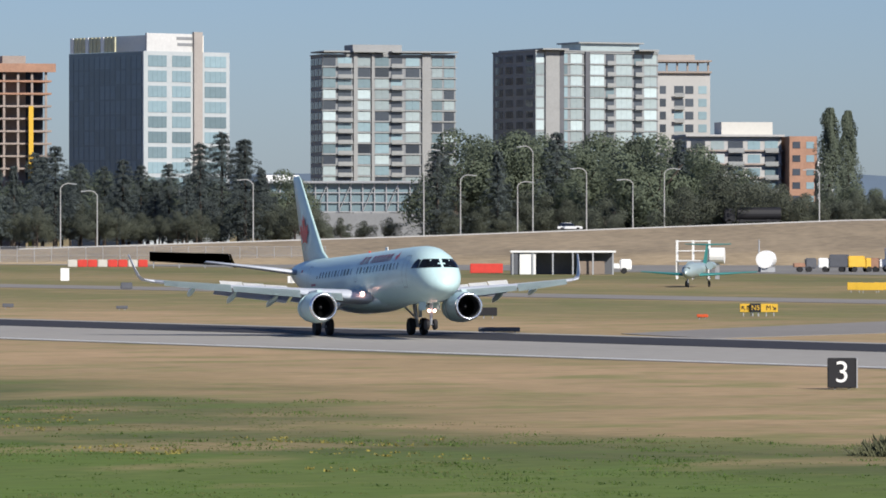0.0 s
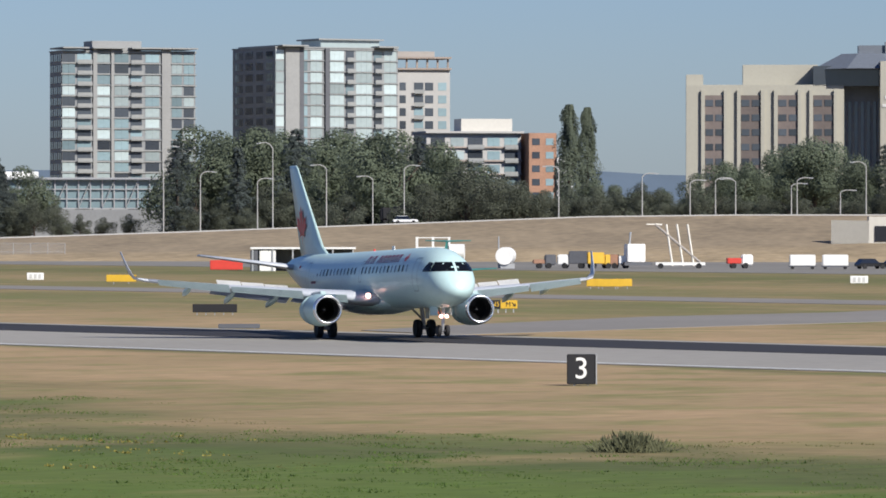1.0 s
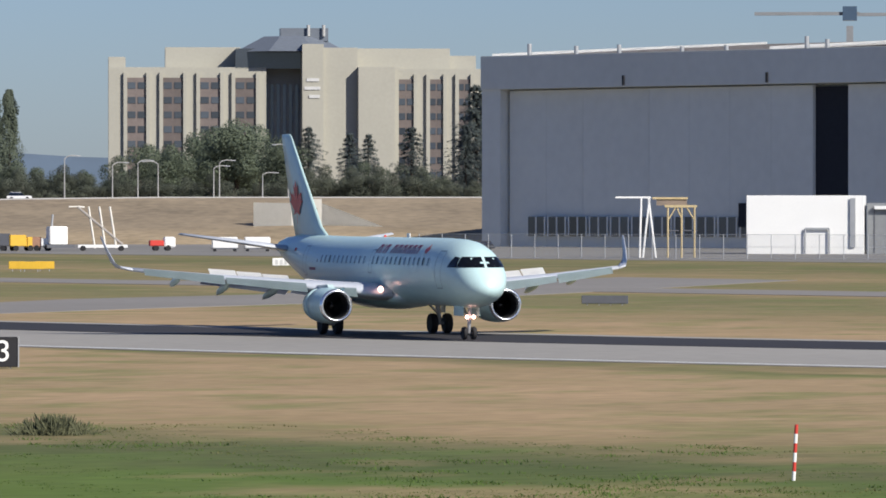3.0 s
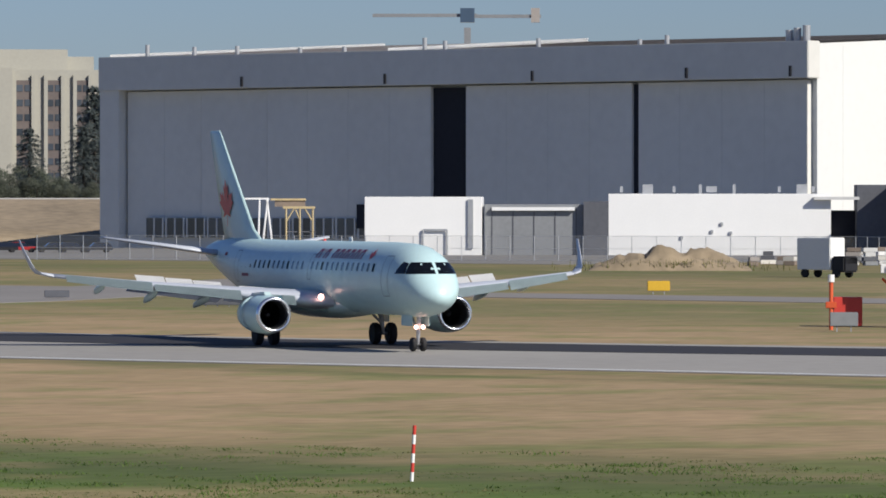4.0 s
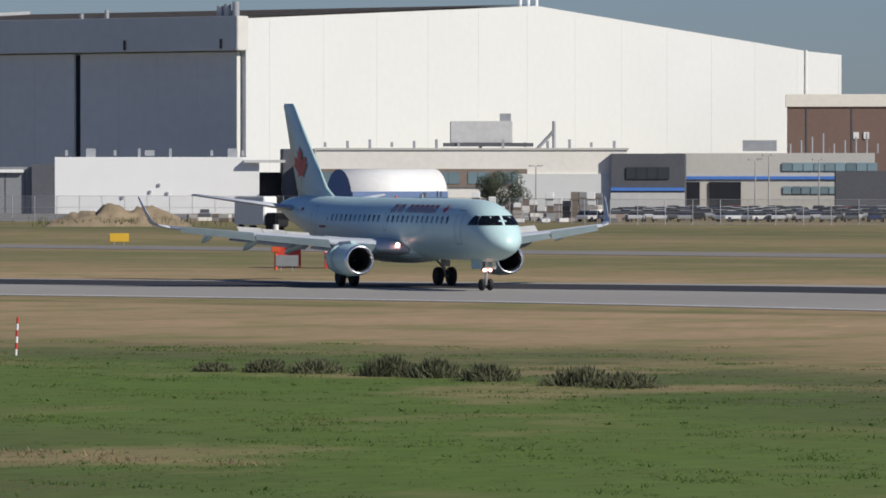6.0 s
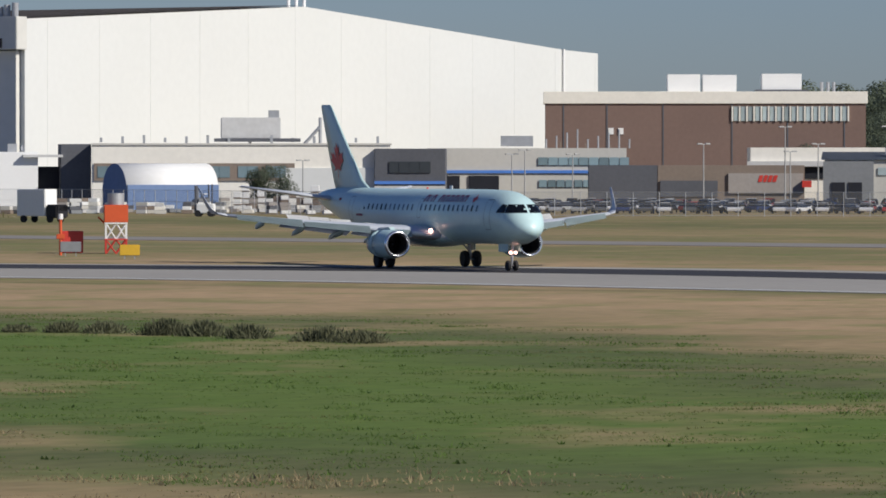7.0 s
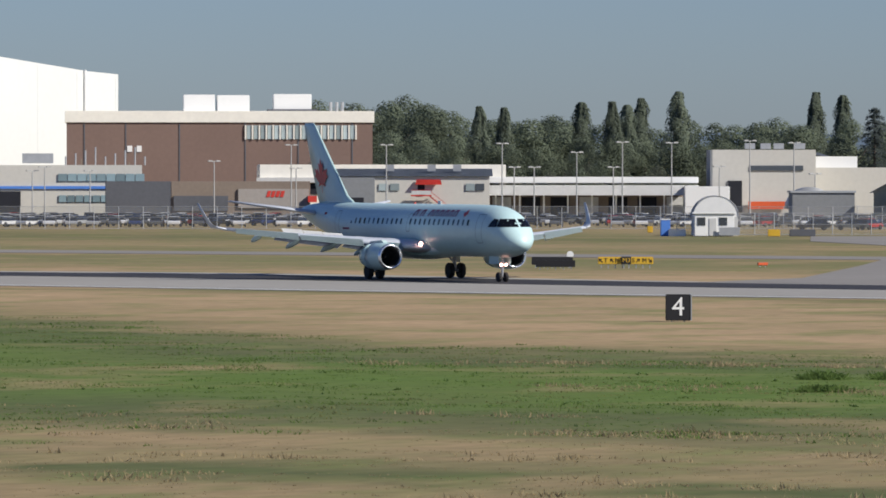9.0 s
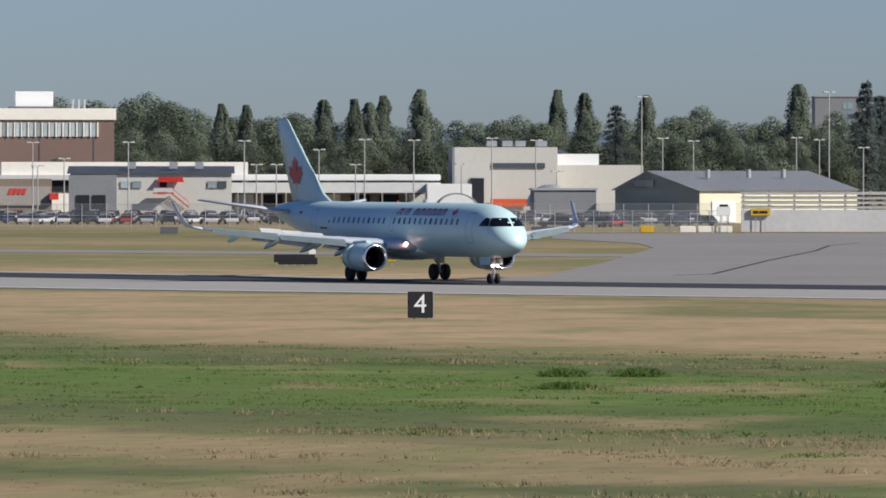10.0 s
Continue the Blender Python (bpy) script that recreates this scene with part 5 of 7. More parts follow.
def poplar_tree(rnd, h, label):
    seed = rnd.random() * 50
    t = thing("poplar", label, "tree")
    part("trunk", bm_cyl(bmesh.new(), (0, 0, -0.5), (0, 0, h * 0.8), h * 0.02, h * 0.006, 8), M["trunk"], t)

    def place(r):
        z = r.random() ** 0.8
        a = r.random() * 6.283
        w = 0.165 * h * min(1.0, (z + 0.15) * 2.6) * (1 - 0.97 * z) ** 0.5 * (0.85 + 0.8 * noise.noise((math.cos(a) * 1.3 + seed, math.sin(a) * 1.3, z * 6)))
        d = Vector((math.cos(a), math.sin(a), 0.5)).normalized()
        return Vector((math.cos(a) * w * (0.6 + 0.5 * r.random()), math.sin(a) * w * (0.6 + 0.5 * r.random()), h * (0.10 + 0.9 * z))), d
    part("crown", leaf_cloud("crown", rnd, 9000, place, h * 0.0085, M["poplar"]), None, t)
    return t


def fir_tree(rnd, h, label, wide=0.24):
    wild = rnd.random() * 40
    t = thing("fir_tree", label, "tree")
    part("trunk", bm_cyl(bmesh.new(), (0, 0, -0.5), (0, 0, h * 0.97), h * 0.02, h * 0.003, 8), M["trunk"], t)
    tiers = 17
    arms = []
    for i in range(tiers):
        z = 0.12 + 0.86 * i / tiers
        for k in range(7):
            a = k * 0.9 + i * 0.55 + rnd.random() * 0.6
            arms.append((z, a, wide * h * (1 - z) ** 0.75 * rnd.uniform(0.5, 1.25) * (0.95 + 0.35 * noise.noise((math.cos(a) + wild, math.sin(a), z * 5))) + 0.012 * h))

    def place(r):
        z, a, l = r.choice(arms)
        f = r.random() ** 0.6
        d = Vector((math.cos(a), math.sin(a), -0.25))
        side = Vector((-math.sin(a), math.cos(a), 0)) * r.gauss(0, 0.10) * l
        return Vector((math.cos(a) * l * f, math.sin(a) * l * f, h * z + h * 0.02 - l * f * 0.30 + r.gauss(0, 0.011) * h)) + side, Vector((d.x * 0.3, d.y * 0.3, 0.8))
    part("crown", leaf_cloud("crown", rnd, 11000, place, h * 0.0085, M["fir"]), None, t)
    return t


CONIFERS_WEST = [(-82, 1028, 18.8), (-80, 1054, 18.1), (-78, 1079, 21.0), (-71, 1035, 21.7), (-68, 1060, 18.7), (-65, 1085, 18.4), (-59, 1041, 19.2), (-57, 1066, 18.4), (-53, 1092, 19.0), (-45, 1047, 22.4), (-42, 1073, 24.9), (-36, 1028, 22.9), (-34, 1054, 17.0), (-32, 1079, 12.4), (-47, 1035, 15.8), (-54, 1060, 15.5)]
CONIFERS_MID = [(-1, 1028, 21.9), (2, 1054, 24.6), (7, 1079, 24.0), (10, 1035, 20.8), (14, 1060, 24.3), (19, 1085, 23.8), (21, 1041, 24.4), (25, 1066, 21.9), (30, 1092, 24.5), (32, 1047, 20.9), (37, 1073, 23.6), (39, 1028, 23.4), (44, 1054, 23.3), (48, 1079, 21.0), (50, 1035, 17.9), (38, 1060, 20.3), (13, 1085, 18.4), (24, 1041, 16.9)]
BROAD_MID = [(29, 1009, 11.5), (34, 1034, 12.2), (39, 1059, 12.0), (51, 1015, 17.7), (56, 1040, 16.9), (60, 1065, 15.0), (61, 1021, 14.2), (-19, 1046, 8.1), (-15, 1071, 7.5), (-22, 1028, 7.3), (-10, 1052, 8.1), (43, 1009, 13.6), (-79, 1034, 8.6), (-73, 1059, 8.1), (-63, 1025, 9.5), (-56, 1040, 8.6), (-49, 1065, 8.1), (-29, 1025, 7.5), (75, 1046, 13.8), (82, 1071, 13.4)]
POPLARS = [(83, 1212, 31.7), (89, 1242, 31.7)]
BROAD_HOTEL = [(76, 1045, 14.0), (82, 1071, 13.7), (89, 1096, 12.7), (89, 1050, 13.0), (98, 1076, 15.9), (106, 1101, 18.3), (106, 1055, 16.8), (113, 1081, 19.7), (120, 1106, 21.7), (119, 1061, 22.7), (126, 1086, 22.0), (125, 1040, 17.7), (151, 1064, 14.2), (158, 1089, 13.3), (141, 1045, 14.6), (74, 1078, 12.6), (163, 1095, 12.2)]
CONIFERS_HOTEL = [(130, 1040, 21.4), (141, 1065, 20.6), (148, 1090, 20.7), (150, 1045, 21.5), (166, 1069, 30.1), (171, 1095, 28.8), (161, 1050, 22.1)]
BROAD_EAST = [(406, 873, 21.9), (420, 897, 20.8), (435, 920, 22.2), (418, 875, 20.2), (433, 898, 22.4), (448, 922, 23.8), (431, 876, 21.4), (447, 899, 20.4), (462, 923, 19.0), (446, 877, 18.5), (462, 900, 18.2), (444, 855, 18.2), (460, 878, 19.3), (475, 901, 18.2), (459, 855, 17.2), (478, 877, 16.9), (495, 900, 16.9)]
BROAD_EAST_FAR = [(479, 854, 18.1), (496, 876, 17.9), (513, 899, 17.8), (494, 854, 17.9), (511, 877, 19.0), (492, 833, 17.1), (514, 852, 18.5), (534, 873, 18.2), (514, 829, 17.2), (533, 851, 18.6), (552, 873, 21.2), (531, 829, 17.8), (549, 851, 17.5), (569, 872, 19.0), (549, 828, 17.3), (570, 849, 19.9), (549, 805, 18.2), (570, 826, 19.1)]
BROAD_EAST_FRONT = [(383, 809, 14.9), (401, 829, 15.7), (417, 850, 15.6), (404, 806, 14.5), (422, 826, 13.0), (440, 846, 12.6), (427, 802, 11.6), (445, 822, 14.1), (463, 843, 13.2), (448, 800, 13.5), (467, 819, 14.2), (452, 776, 14.4), (478, 792, 15.1), (499, 811, 13.1), (484, 768, 14.5), (503, 788, 14.1), (522, 808, 13.7), (505, 765, 14.0), (526, 784, 15.2), (546, 804, 14.3)]
POPLARS_EAST = [(422, 833, 20.4), (438, 855, 20.5), (464, 873, 21.9), (448, 828, 21.4), (463, 851, 21.1), (478, 874, 22.8), (463, 829, 23.4), (500, 841, 23.7), (518, 862, 23.5), (506, 816, 22.4), (547, 826, 25.0)]
CONIFERS_EAST = [(481, 784, 20.6), (538, 786, 25.7), (555, 808, 23.3)]


def plant(kinds, rows, base, rnd, group):
    """Copies of a few grown trees, scaled to each height."""
    for x, y, top in rows:
        src, h = kinds[rnd.randrange(len(kinds))]
        s = (top - base) / h
        ob = copy_thing(src, pose(x, y, base, 0, 0, rnd.uniform(0, 360)))
        ob.scale = (s * rnd.uniform(0.92, 1.25), s * rnd.uniform(0.92, 1.25), s)
        ob["group"] = group


def trees():
    rnd = random.Random(21)
    firs = [(fir_tree(rnd, 20, "dark green fir with ragged drooping branches", w), 20) for w in (0.27, 0.33, 0.40, 0.36)]
    broads = [(broad_tree(rnd, 16, "full green broadleaf tree with uneven crown", f), 16) for f in (1.0, 1.2, 0.85, 1.1)]
    pops = [(poplar_tree(rnd, 22, "tall narrow green poplar"), 22) for _ in range(2)]
    bushes = [(broad_tree(rnd, 9, "low dull green thicket tree", 1.5, "shrub", 9000), 9) for _ in range(2)]
    plant(firs, CONIFERS_WEST + CONIFERS_MID[::3], 3.0, rnd, "firs behind the road")
    plant(broads, CONIFERS_MID[1::3] + CONIFERS_MID[2::3], 3.0, rnd, "trees behind the road")
    plant(firs, [(x + rnd.uniform(-5, 5), y + 30 + rnd.uniform(-8, 8), z - rnd.uniform(1, 6)) for x, y, z in CONIFERS_WEST + CONIFERS_MID[1:]], 3.0, rnd, "firs behind the road")
    plant(bushes, BROAD_MID, 3.0, rnd, "thicket behind the road")
    plant(bushes, [(-88 + i * 3.6, 1024 + (i * 13) % 17, rnd.uniform(7.5, 11)) for i in range(19)] + [(0 + i * 3.8, 1026 + (i * 11) % 15, rnd.uniform(9, 13.5)) for i in range(24)], 3.0, rnd, "thicket behind the road")
    plant(broads, [(-84 + i * 4.4, 1100 + (i * 7) % 20, rnd.uniform(14, 18)) for i in range(13)] + [(2 + i * 4.2, 1105 + (i * 7) % 20, rnd.uniform(15, 21)) for i in range(13)], 3.0, rnd, "trees behind the firs")
    plant(pops, POPLARS, 6, rnd, "poplars")
    plant(broads, BROAD_HOTEL, 5, rnd, "trees round the hotel")
    plant(bushes, [(62 + i * 4.4, 1024 + (i * 11) % 15, rnd.uniform(10.5, 14)) for i in range(26)], 5.0, rnd, "thicket behind the road")
    plant(firs, CONIFERS_HOTEL, 5, rnd, "firs round the hotel")
    plant(broads, BROAD_EAST + BROAD_EAST_FAR + BROAD_EAST_FRONT, 0.0, rnd, "east wood")
    plant(bushes, [(x - 14, y - 18, z * 0.66) for x, y, z in BROAD_EAST_FRONT], 0.0, rnd, "east wood")
    plant(pops, POPLARS_EAST, 0.0, rnd, "east poplars")
    plant(firs, CONIFERS_EAST, 0.0, rnd, "east firs")
    for src, _ in firs + broads + pops + bushes:
        for o in list(src.children_recursive) + [src]:
            bpy.data.objects.remove(o)
    b = broad_tree(random.Random(5), 7.6, "round green tree by the low wing", 1.3, "leaf", 12000)
    b.matrix_basis = pose(223.1, 650, -1.3)


bank()
hills()
trees()


# ---- vehicles and small things ----
def car(colour, label, van=False):
    t = thing("car", label, "car")
    hb, hc = (0.95, 1.9) if van else (0.85, 1.45)
    bm = bmesh.new()
    prof = [(-2.2, 0.35), (2.2, 0.35), (2.25, 0.7), (1.9, hb), (-2.15, hb), (-2.25, 0.6)]
    bm_loft(bm, [[(x, y, z) for x, z in prof] for y in (-0.88, 0.88)])
    bmesh.ops.bevel(bm, geom=list(bm.edges), offset=0.06, segments=2, affect="EDGES")
    part("body", bm, colour, t)
    prof = [(-2.1, hb - 0.03), (1.0, hb - 0.03), (0.35, hc - 0.06), (-1.6, hc - 0.06)]
    part("cabin_glass", bm_loft(bmesh.new(), [[(x, y * (1 if z < hb else 0.86), z) for x, z in prof] for y in (-0.84, 0.84)]), M["cockpit"], t, "dark car windows")
    part("roof", box(-0.62, 0, hc - 0.03, 1.9, 1.42, 0.08, 0.03), colour, t)
    for x in (-1.4, 1.4):
        for y in (-0.85, 0.85):
            part("wheel", bm_cyl(bmesh.new(), (x, y - 0.1, 0.33), (x, y + 0.1, 0.33), 0.33, seg=12), M["tyre"], t)
    return t


PAINTS = [("white", (0.75, 0.75, 0.75)), ("silver", (0.42, 0.43, 0.44)), ("black", (0.02, 0.02, 0.022)), ("grey", (0.12, 0.125, 0.13)), ("red", (0.4, 0.03, 0.03)), ("dark blue", (0.03, 0.05, 0.14)), ("charcoal", (0.05, 0.05, 0.055))]


def car_park():
    rnd = random.Random(8)
    kinds = [car(mat("car_" + n.replace(" ", "_"), c, 0.25, 0.2, 0.05, coat=0.5), n + " car parked behind the fence") for n, c in PAINTS]
    spots = []
    f0, r0 = Vector((0.427, 0.904, 0)), Vector((0.904, -0.427, 0))
    c0 = Vector((-46.5, -143.0, 0))
    for depth in (780, 797, 814, 831, 848, 866):
        for i in range(58):
            if rnd.random() < 0.12 or i < 6:
                continue
            p = c0 + f0 * (depth + rnd.uniform(-1, 1)) + r0 * (-95 + i * 2.9 + rnd.uniform(-0.3, 0.3))
            if (p - Vector((209, 658, 0))).length > 14:
                spots.append((p.x, p.y))
    rnd.shuffle(spots)
    for x, y in spots[:290]:
        src = kinds[rnd.choice((0, 0, 0, 0, 0, 1, 1, 1, 1, 2, 3, 3, 4, 5, 6))]
        copy_thing(src, pose(x, y, 0, 0, 0, -25.3 + rnd.choice((90, -90, 90, 60)) + rnd.uniform(-4, 4)))["group"] = "parked cars"
    for x, y, q, z in ((308, 496, 155, 0), (312.6, 494, 150, 0), (323.7, 505, 165, 0), (330, 502, 20, 0), (337, 508, 150, 0), (318, 499, 30, 0)):
        copy_thing(kinds[rnd.choice((2, 3, 6, 4))], pose(x, y, z, 0, 0, q))["group"] = "parked cars"
    for i in range(9):
        copy_thing(kinds[rnd.choice((2, 3, 4, 6, 5, 2))], pose(97.5 + i * 3.1 + rnd.uniform(-0.8, 0.8), 792 + rnd.uniform(-4, 4), 0, 0, 0, rnd.choice((0, 180, 90, 20))))["group"] = "apron cars"
    for k in kinds:
        for o in list(k.children_recursive) + [k]:
            bpy.data.objects.remove(o)


def bank_traffic():
    c = car(mat("moving_white", (0.8, 0.8, 0.8), 0.25, 0.1, 0.04, coat=0.5), "white saloon driving along the bank road")
    t = thing("lorry", "dark tank lorry driving along the bank road", "truck")
    part("trailer", bm_cyl(bmesh.new(), (-5.5, 0, 1.95), (2.4, 0, 1.95), 1.15, seg=20), M["black"], t, "dark cylindrical tank")
    part("chassis", box(-1.5, 0, 0.75, 8.0, 1.6, 0.3), M["black"], t)
    part("cab", box(3.7, 0, 1.7, 2.0, 2.3, 2.4, 0.2), M["black"], t)
    for x in (-4.5, -3.2, 1.5, 3.8):
        for y in (-1.0, 1.0):
            part("wheel", bm_cyl(bmesh.new(), (x, y - 0.15, 0.5), (x, y + 0.15, 0.5), 0.5), M["tyre"], t)
    return c, t


def lamp_posts():
    west = [(-67.7, 1000.0, 2.2, 14.0), (-61.2, 1000.0, 2.2, 12.7), (-33.6, 1000.0, 3.0, 14.7), (-3.4, 1000.0, 4.4, 20.0), (3.1, 1000.0, 4.5, 15.5), (16.0, 1006.0, 5, 20.7), (13.2, 1000.0, 4.9, 14.3), (25.4, 1000.0, 5.2, 16.7), (33.6, 1000.0, 5.4, 14.7), (39.4, 1006.0, 5.5, 16.7), (66.6, 1000.0, 6.2, 16.5)]
    mid = [(81.2, 997, 6.4, 15.2), (89.6, 996.0, 6.4, 14.0), (94.1, 996, 6.4, 14.4), (97.6, 995.2, 6.4, 14.2), (107.4, 994.3, 6.4, 13.4), (108.4, 994.2, 6.4, 14.4), (120.5, 993.0, 6.2, 17.2), (116.0, 993.5, 6.3, 12.2)]
    east = [(303.0, 616.9, 0, 11.6), (318.5, 609.6, 0, 11.8), (328.5, 604.9, 0, 10.5), (334.6, 602.0, 0, 12.0), (341.2, 598.9, 0, 11.9), (351.7, 594.0, 0, 12.2), (357.6, 591.2, 0, 11.9), (320.1, 608.8, 0, 8.3), (333.4, 602.6, 0, 8.3), (347.6, 595.9, 0, 8.4), (360.4, 589.8, 0, 7.3), (322.8, 607.6, 0, 8.3)]
    east2 = [(380.7, 599.9, 0, 18.6), (383.5, 598.4, 0, 12.3), (387.6, 596.2, 0, 11.9), (401.4, 588.9, 0, 12.4), (404.5, 587.3, 0, 12.1), (410.4, 584.2, 0, 10.9), (405.8, 586.6, 0, 19.3), (395.3, 592.1, 0, 7.2)]
    office = [(240.3, 684.7, 0, 6.9), (268.8, 673.4, 0, 7.8), (270.6, 672.8, 0, 8.4), (277.1, 670.2, 0, 7.8), (306.0, 658.7, 0, 11.8), (306.7, 658.4, 0, 8.2), (310.5, 656.9, 0, 9.3), (294.9, 663.1, 0, 9.3)]
    rnd = random.Random(3)
    for rows, curved in ((west + mid, True), (east + east2 + office, False)):
        for x, y, z0, z1 in rows:
            t = thing("street_lamp", "curved-arm pale steel street lamp" if curved else "double-headed car park lamp post", "street lamp", "street lamps", at=pose(x, y, z0))
            h = z1 - z0
            part("pole", bm_cyl(bmesh.new(), (0, 0, 0), (0, 0, h * (0.93 if curved else 1)), 0.13, 0.08, 8), M["pole"], t)
            if curved:
                s = rnd.choice((1, 1, -1))
                pts = [(0, h * 0.93), (s * 0.5, h * 0.98), (s * 1.2, h), (s * 2.3, h * 0.995)]
                bm = bmesh.new()
                for p, q in zip(pts, pts[1:]):
                    bm_cyl(bm, (p[0], 0, p[1]), (q[0], 0, q[1]), 0.09, seg=6)
                arm = part("arm", bm, M["pole"], t)
                part("head", box(s * 2.5, 0, h * 0.99, 0.8, 0.3, 0.18, 0.04), M["galv"], arm)
            else:
                part("arm", box(0, 0, h, 1.6, 0.12, 0.1), M["pole"], t)
                for s in (-1, 1):
                    part("head", box(s * 0.65, 0, h + 0.05, 0.75, 0.4, 0.2, 0.04), M["pole"], t)


def board(name, label, x, y, yaw, w, h, z0, material, text="", tcol=None, size=0.6, legs=2):
    t = thing(name, label, "sign", at=pose(x, y, 0, 0, 0, yaw))
    p = part("panel", box(0, 0, z0 + h / 2, w, 0.25, h, 0.03), material, t)
    for i in range(legs):
        part("leg", box((-0.5 + (i + 0.5) / legs) * w, 0, z0 / 2, 0.07, 0.07, z0), M["galv"], t)
    if text:
        me = letters(text, size)
        me.materials.append(tcol)
        part("lettering", me, None, p, at=Matrix.Translation((0, -0.14, z0 + h / 2)) @ Matrix.Rotation(radians(90), 4, "X"))
    return t


def sign_letter(sign, x, z, text, size):
    me = letters(text, size)
    me.materials.append(M["black"])
    part("letter", me, None, sign, at=Matrix.Translation((x, -0.14, z)) @ Matrix.Rotation(radians(90), 4, "X"))


def sign_arrow(sign, x, z, turn):
    """A black arrow on a sign's face, pointing up and turned by that many degrees."""
    bm = bmesh.new()
    bm_box(bm, 0, 0, -0.02, 0.06, 0.01, 0.34)
    for side in (-1, 1):
        bmesh.ops.create_cube(bm, size=1.0, matrix=pose(side * 0.06, 0, 0.09, 0, side * -40, 0) @ Matrix.Diagonal((0.055, 0.01, 0.2, 1)))
    part("arrow", bm, M["black"], sign, at=pose(x, -0.14, z, 0, turn, 0))


def signs():
    for x, y, yaw, n in ((16.4, 232.3, -2, "3"), (77.2, 93.0, -25, "4")):
        t = board("distance_sign", "black distance board with white numeral " + n, x, y, yaw, 1.18, 1.24, 0.06, M["black"], n, M["white"], 1.25)
        part("edge", box(0.62, 0, 0.68, 0.05, 0.3, 1.24), M["galv"], t)
    t = board("taxi_sign", "yellow taxiway sign with black letters and arrows", 23.3, 417, 0, 2.8, 0.62, 0.3, M["yellow"], legs=5)
    for x in (-0.72, 0.72):
        sign_letter(t, x, 0.61, "M", 0.5)
    sign_arrow(t, -1.14, 0.61, -45)
    sign_arrow(t, 1.14, 0.61, 135)
    t = board("taxi_sign", "black taxiway location sign with yellow letters", 23.05, 416.8, 0, 0.8, 0.64, 0.3, M["black"], "N5", M["yellow"], 0.5)
    t = board("taxi_sign", "yellow taxiway sign with black letters and arrows", 146.9, 234.5, -25, 4.15, 0.55, 0.3, M["yellow"], legs=8)
    for x, c in ((-1.48, "T"), (-0.62, "M"), (0.58, "S"), (1.42, "M")):
        sign_letter(t, x, 0.575, c, 0.44)
    for x, turn in ((-1.86, -45), (-1.02, -45), (0.92, 45), (1.84, 135)):
        sign_arrow(t, x, 0.575, turn)
    board("taxi_sign", "black taxiway location sign with yellow letters", 146.85, 234.3, -25, 0.72, 0.57, 0.3, M["black"], "M3", M["yellow"], 0.48)
    board("sign_back", "dark back of an airfield sign", 142.0, 237, -25, 3.1, 0.6, 0.25, M["black"], legs=5)
    board("sign_back", "dark back of an airfield sign", 139.0, 230.4, -28, 2.9, 0.5, 0.2, M["black"], legs=5)
    board("sign_back", "dark back of an airfield sign", 2.3, 407, -3, 3.2, 0.6, 0.2, M["black"], legs=5)
    board("sign_back", "dark back of an airfield sign", 66.1, 370, -14, 3.1, 0.55, 0.1, M["dkgrey"], legs=4)
    board("sign_back", "dark low airfield sign", 3.5, 352, 0, 2.6, 0.28, 0.1, M["dkgrey"], legs=4)
    board("sign_back", "dark low airfield sign", -35.1, 456, 0, 0.9, 0.3, 0.1, M["dkgrey"])
    board("sign_back", "dark low airfield sign", -25.4, 447, 0, 0.9, 0.25, 0.1, M["dkgrey"])
    board("sign_back", "dark low airfield sign", 60.0, 404, -5, 1.8, 0.5, 0.1, M["dkgrey"])
    board("sign_back", "dark low marker board", 227.7, 442, -23, 2.0, 0.75, 0.1, M["dkgrey"])
    board("sign_back", "grey back of an airfield sign", 85.3, 289.5, -16, 1.5, 0.75, 0.3, M["greyw"])
    for x, y, w, yaw in ((41.0, 562, 1.6, 0), (43.8, 562, 1.9, 0), (85.8, 277, 1.4, -16), (107.4, 414, 1.7, -10), (-6.6, 607, 3.2, -3), (42.3, 560, 2.6, -3)):
        board("guidance_sign", "plain yellow airfield guidance sign", x, y, yaw, w, 0.75, 0.25, M["yellow"])
    for x, y in ((18.6, 405), (158.8, 234.9), (54.0, 401)):
        board("marker_light", "small orange runway guard marker", x, y, -10, 0.8, 0.22, 0.12, M["orangered"])
    for x, y in ((-16.7, 642), (72.3, 602)):
        t = board("number_board", "small white board with dark bars", x, y, -3, 1.9, 0.8, 0.1, M["white"])
        for i in range(3):
            part("bar", box(-0.5 + i * 0.5, -0.15, 0.5, 0.3, 0.04, 0.5), M["lowgrey"], t)
    # round mirror disc beside the dark sign
    t = thing("disc_marker", "white disc marker on a thin post", "marker", at=pose(143.6, 237.2, 0, 0, 0, -25))
    part("post", bm_cyl(bmesh.new(), (0, 0, 0), (0, 0, 0.8), 0.04), M["galv"], t)
    part("disc", bm_cyl(bmesh.new(), (0, -0.03, 1.0), (0, 0.03, 1.0), 0.27, seg=20), M["white"], t)
    # striped pole in the near grass
    t = thing("striped_pole", "red and white striped marker pole in grass", "marker pole", at=pose(28.9, 135.5, 0, 0, 3, 0))
    for i in range(6):
        part("band", bm_cyl(bmesh.new(), (0, 0, i * 0.23), (0, 0, (i + 1) * 0.23), 0.045, seg=10), M["redp"] if i in (1, 3, 5) else M["white"], t)


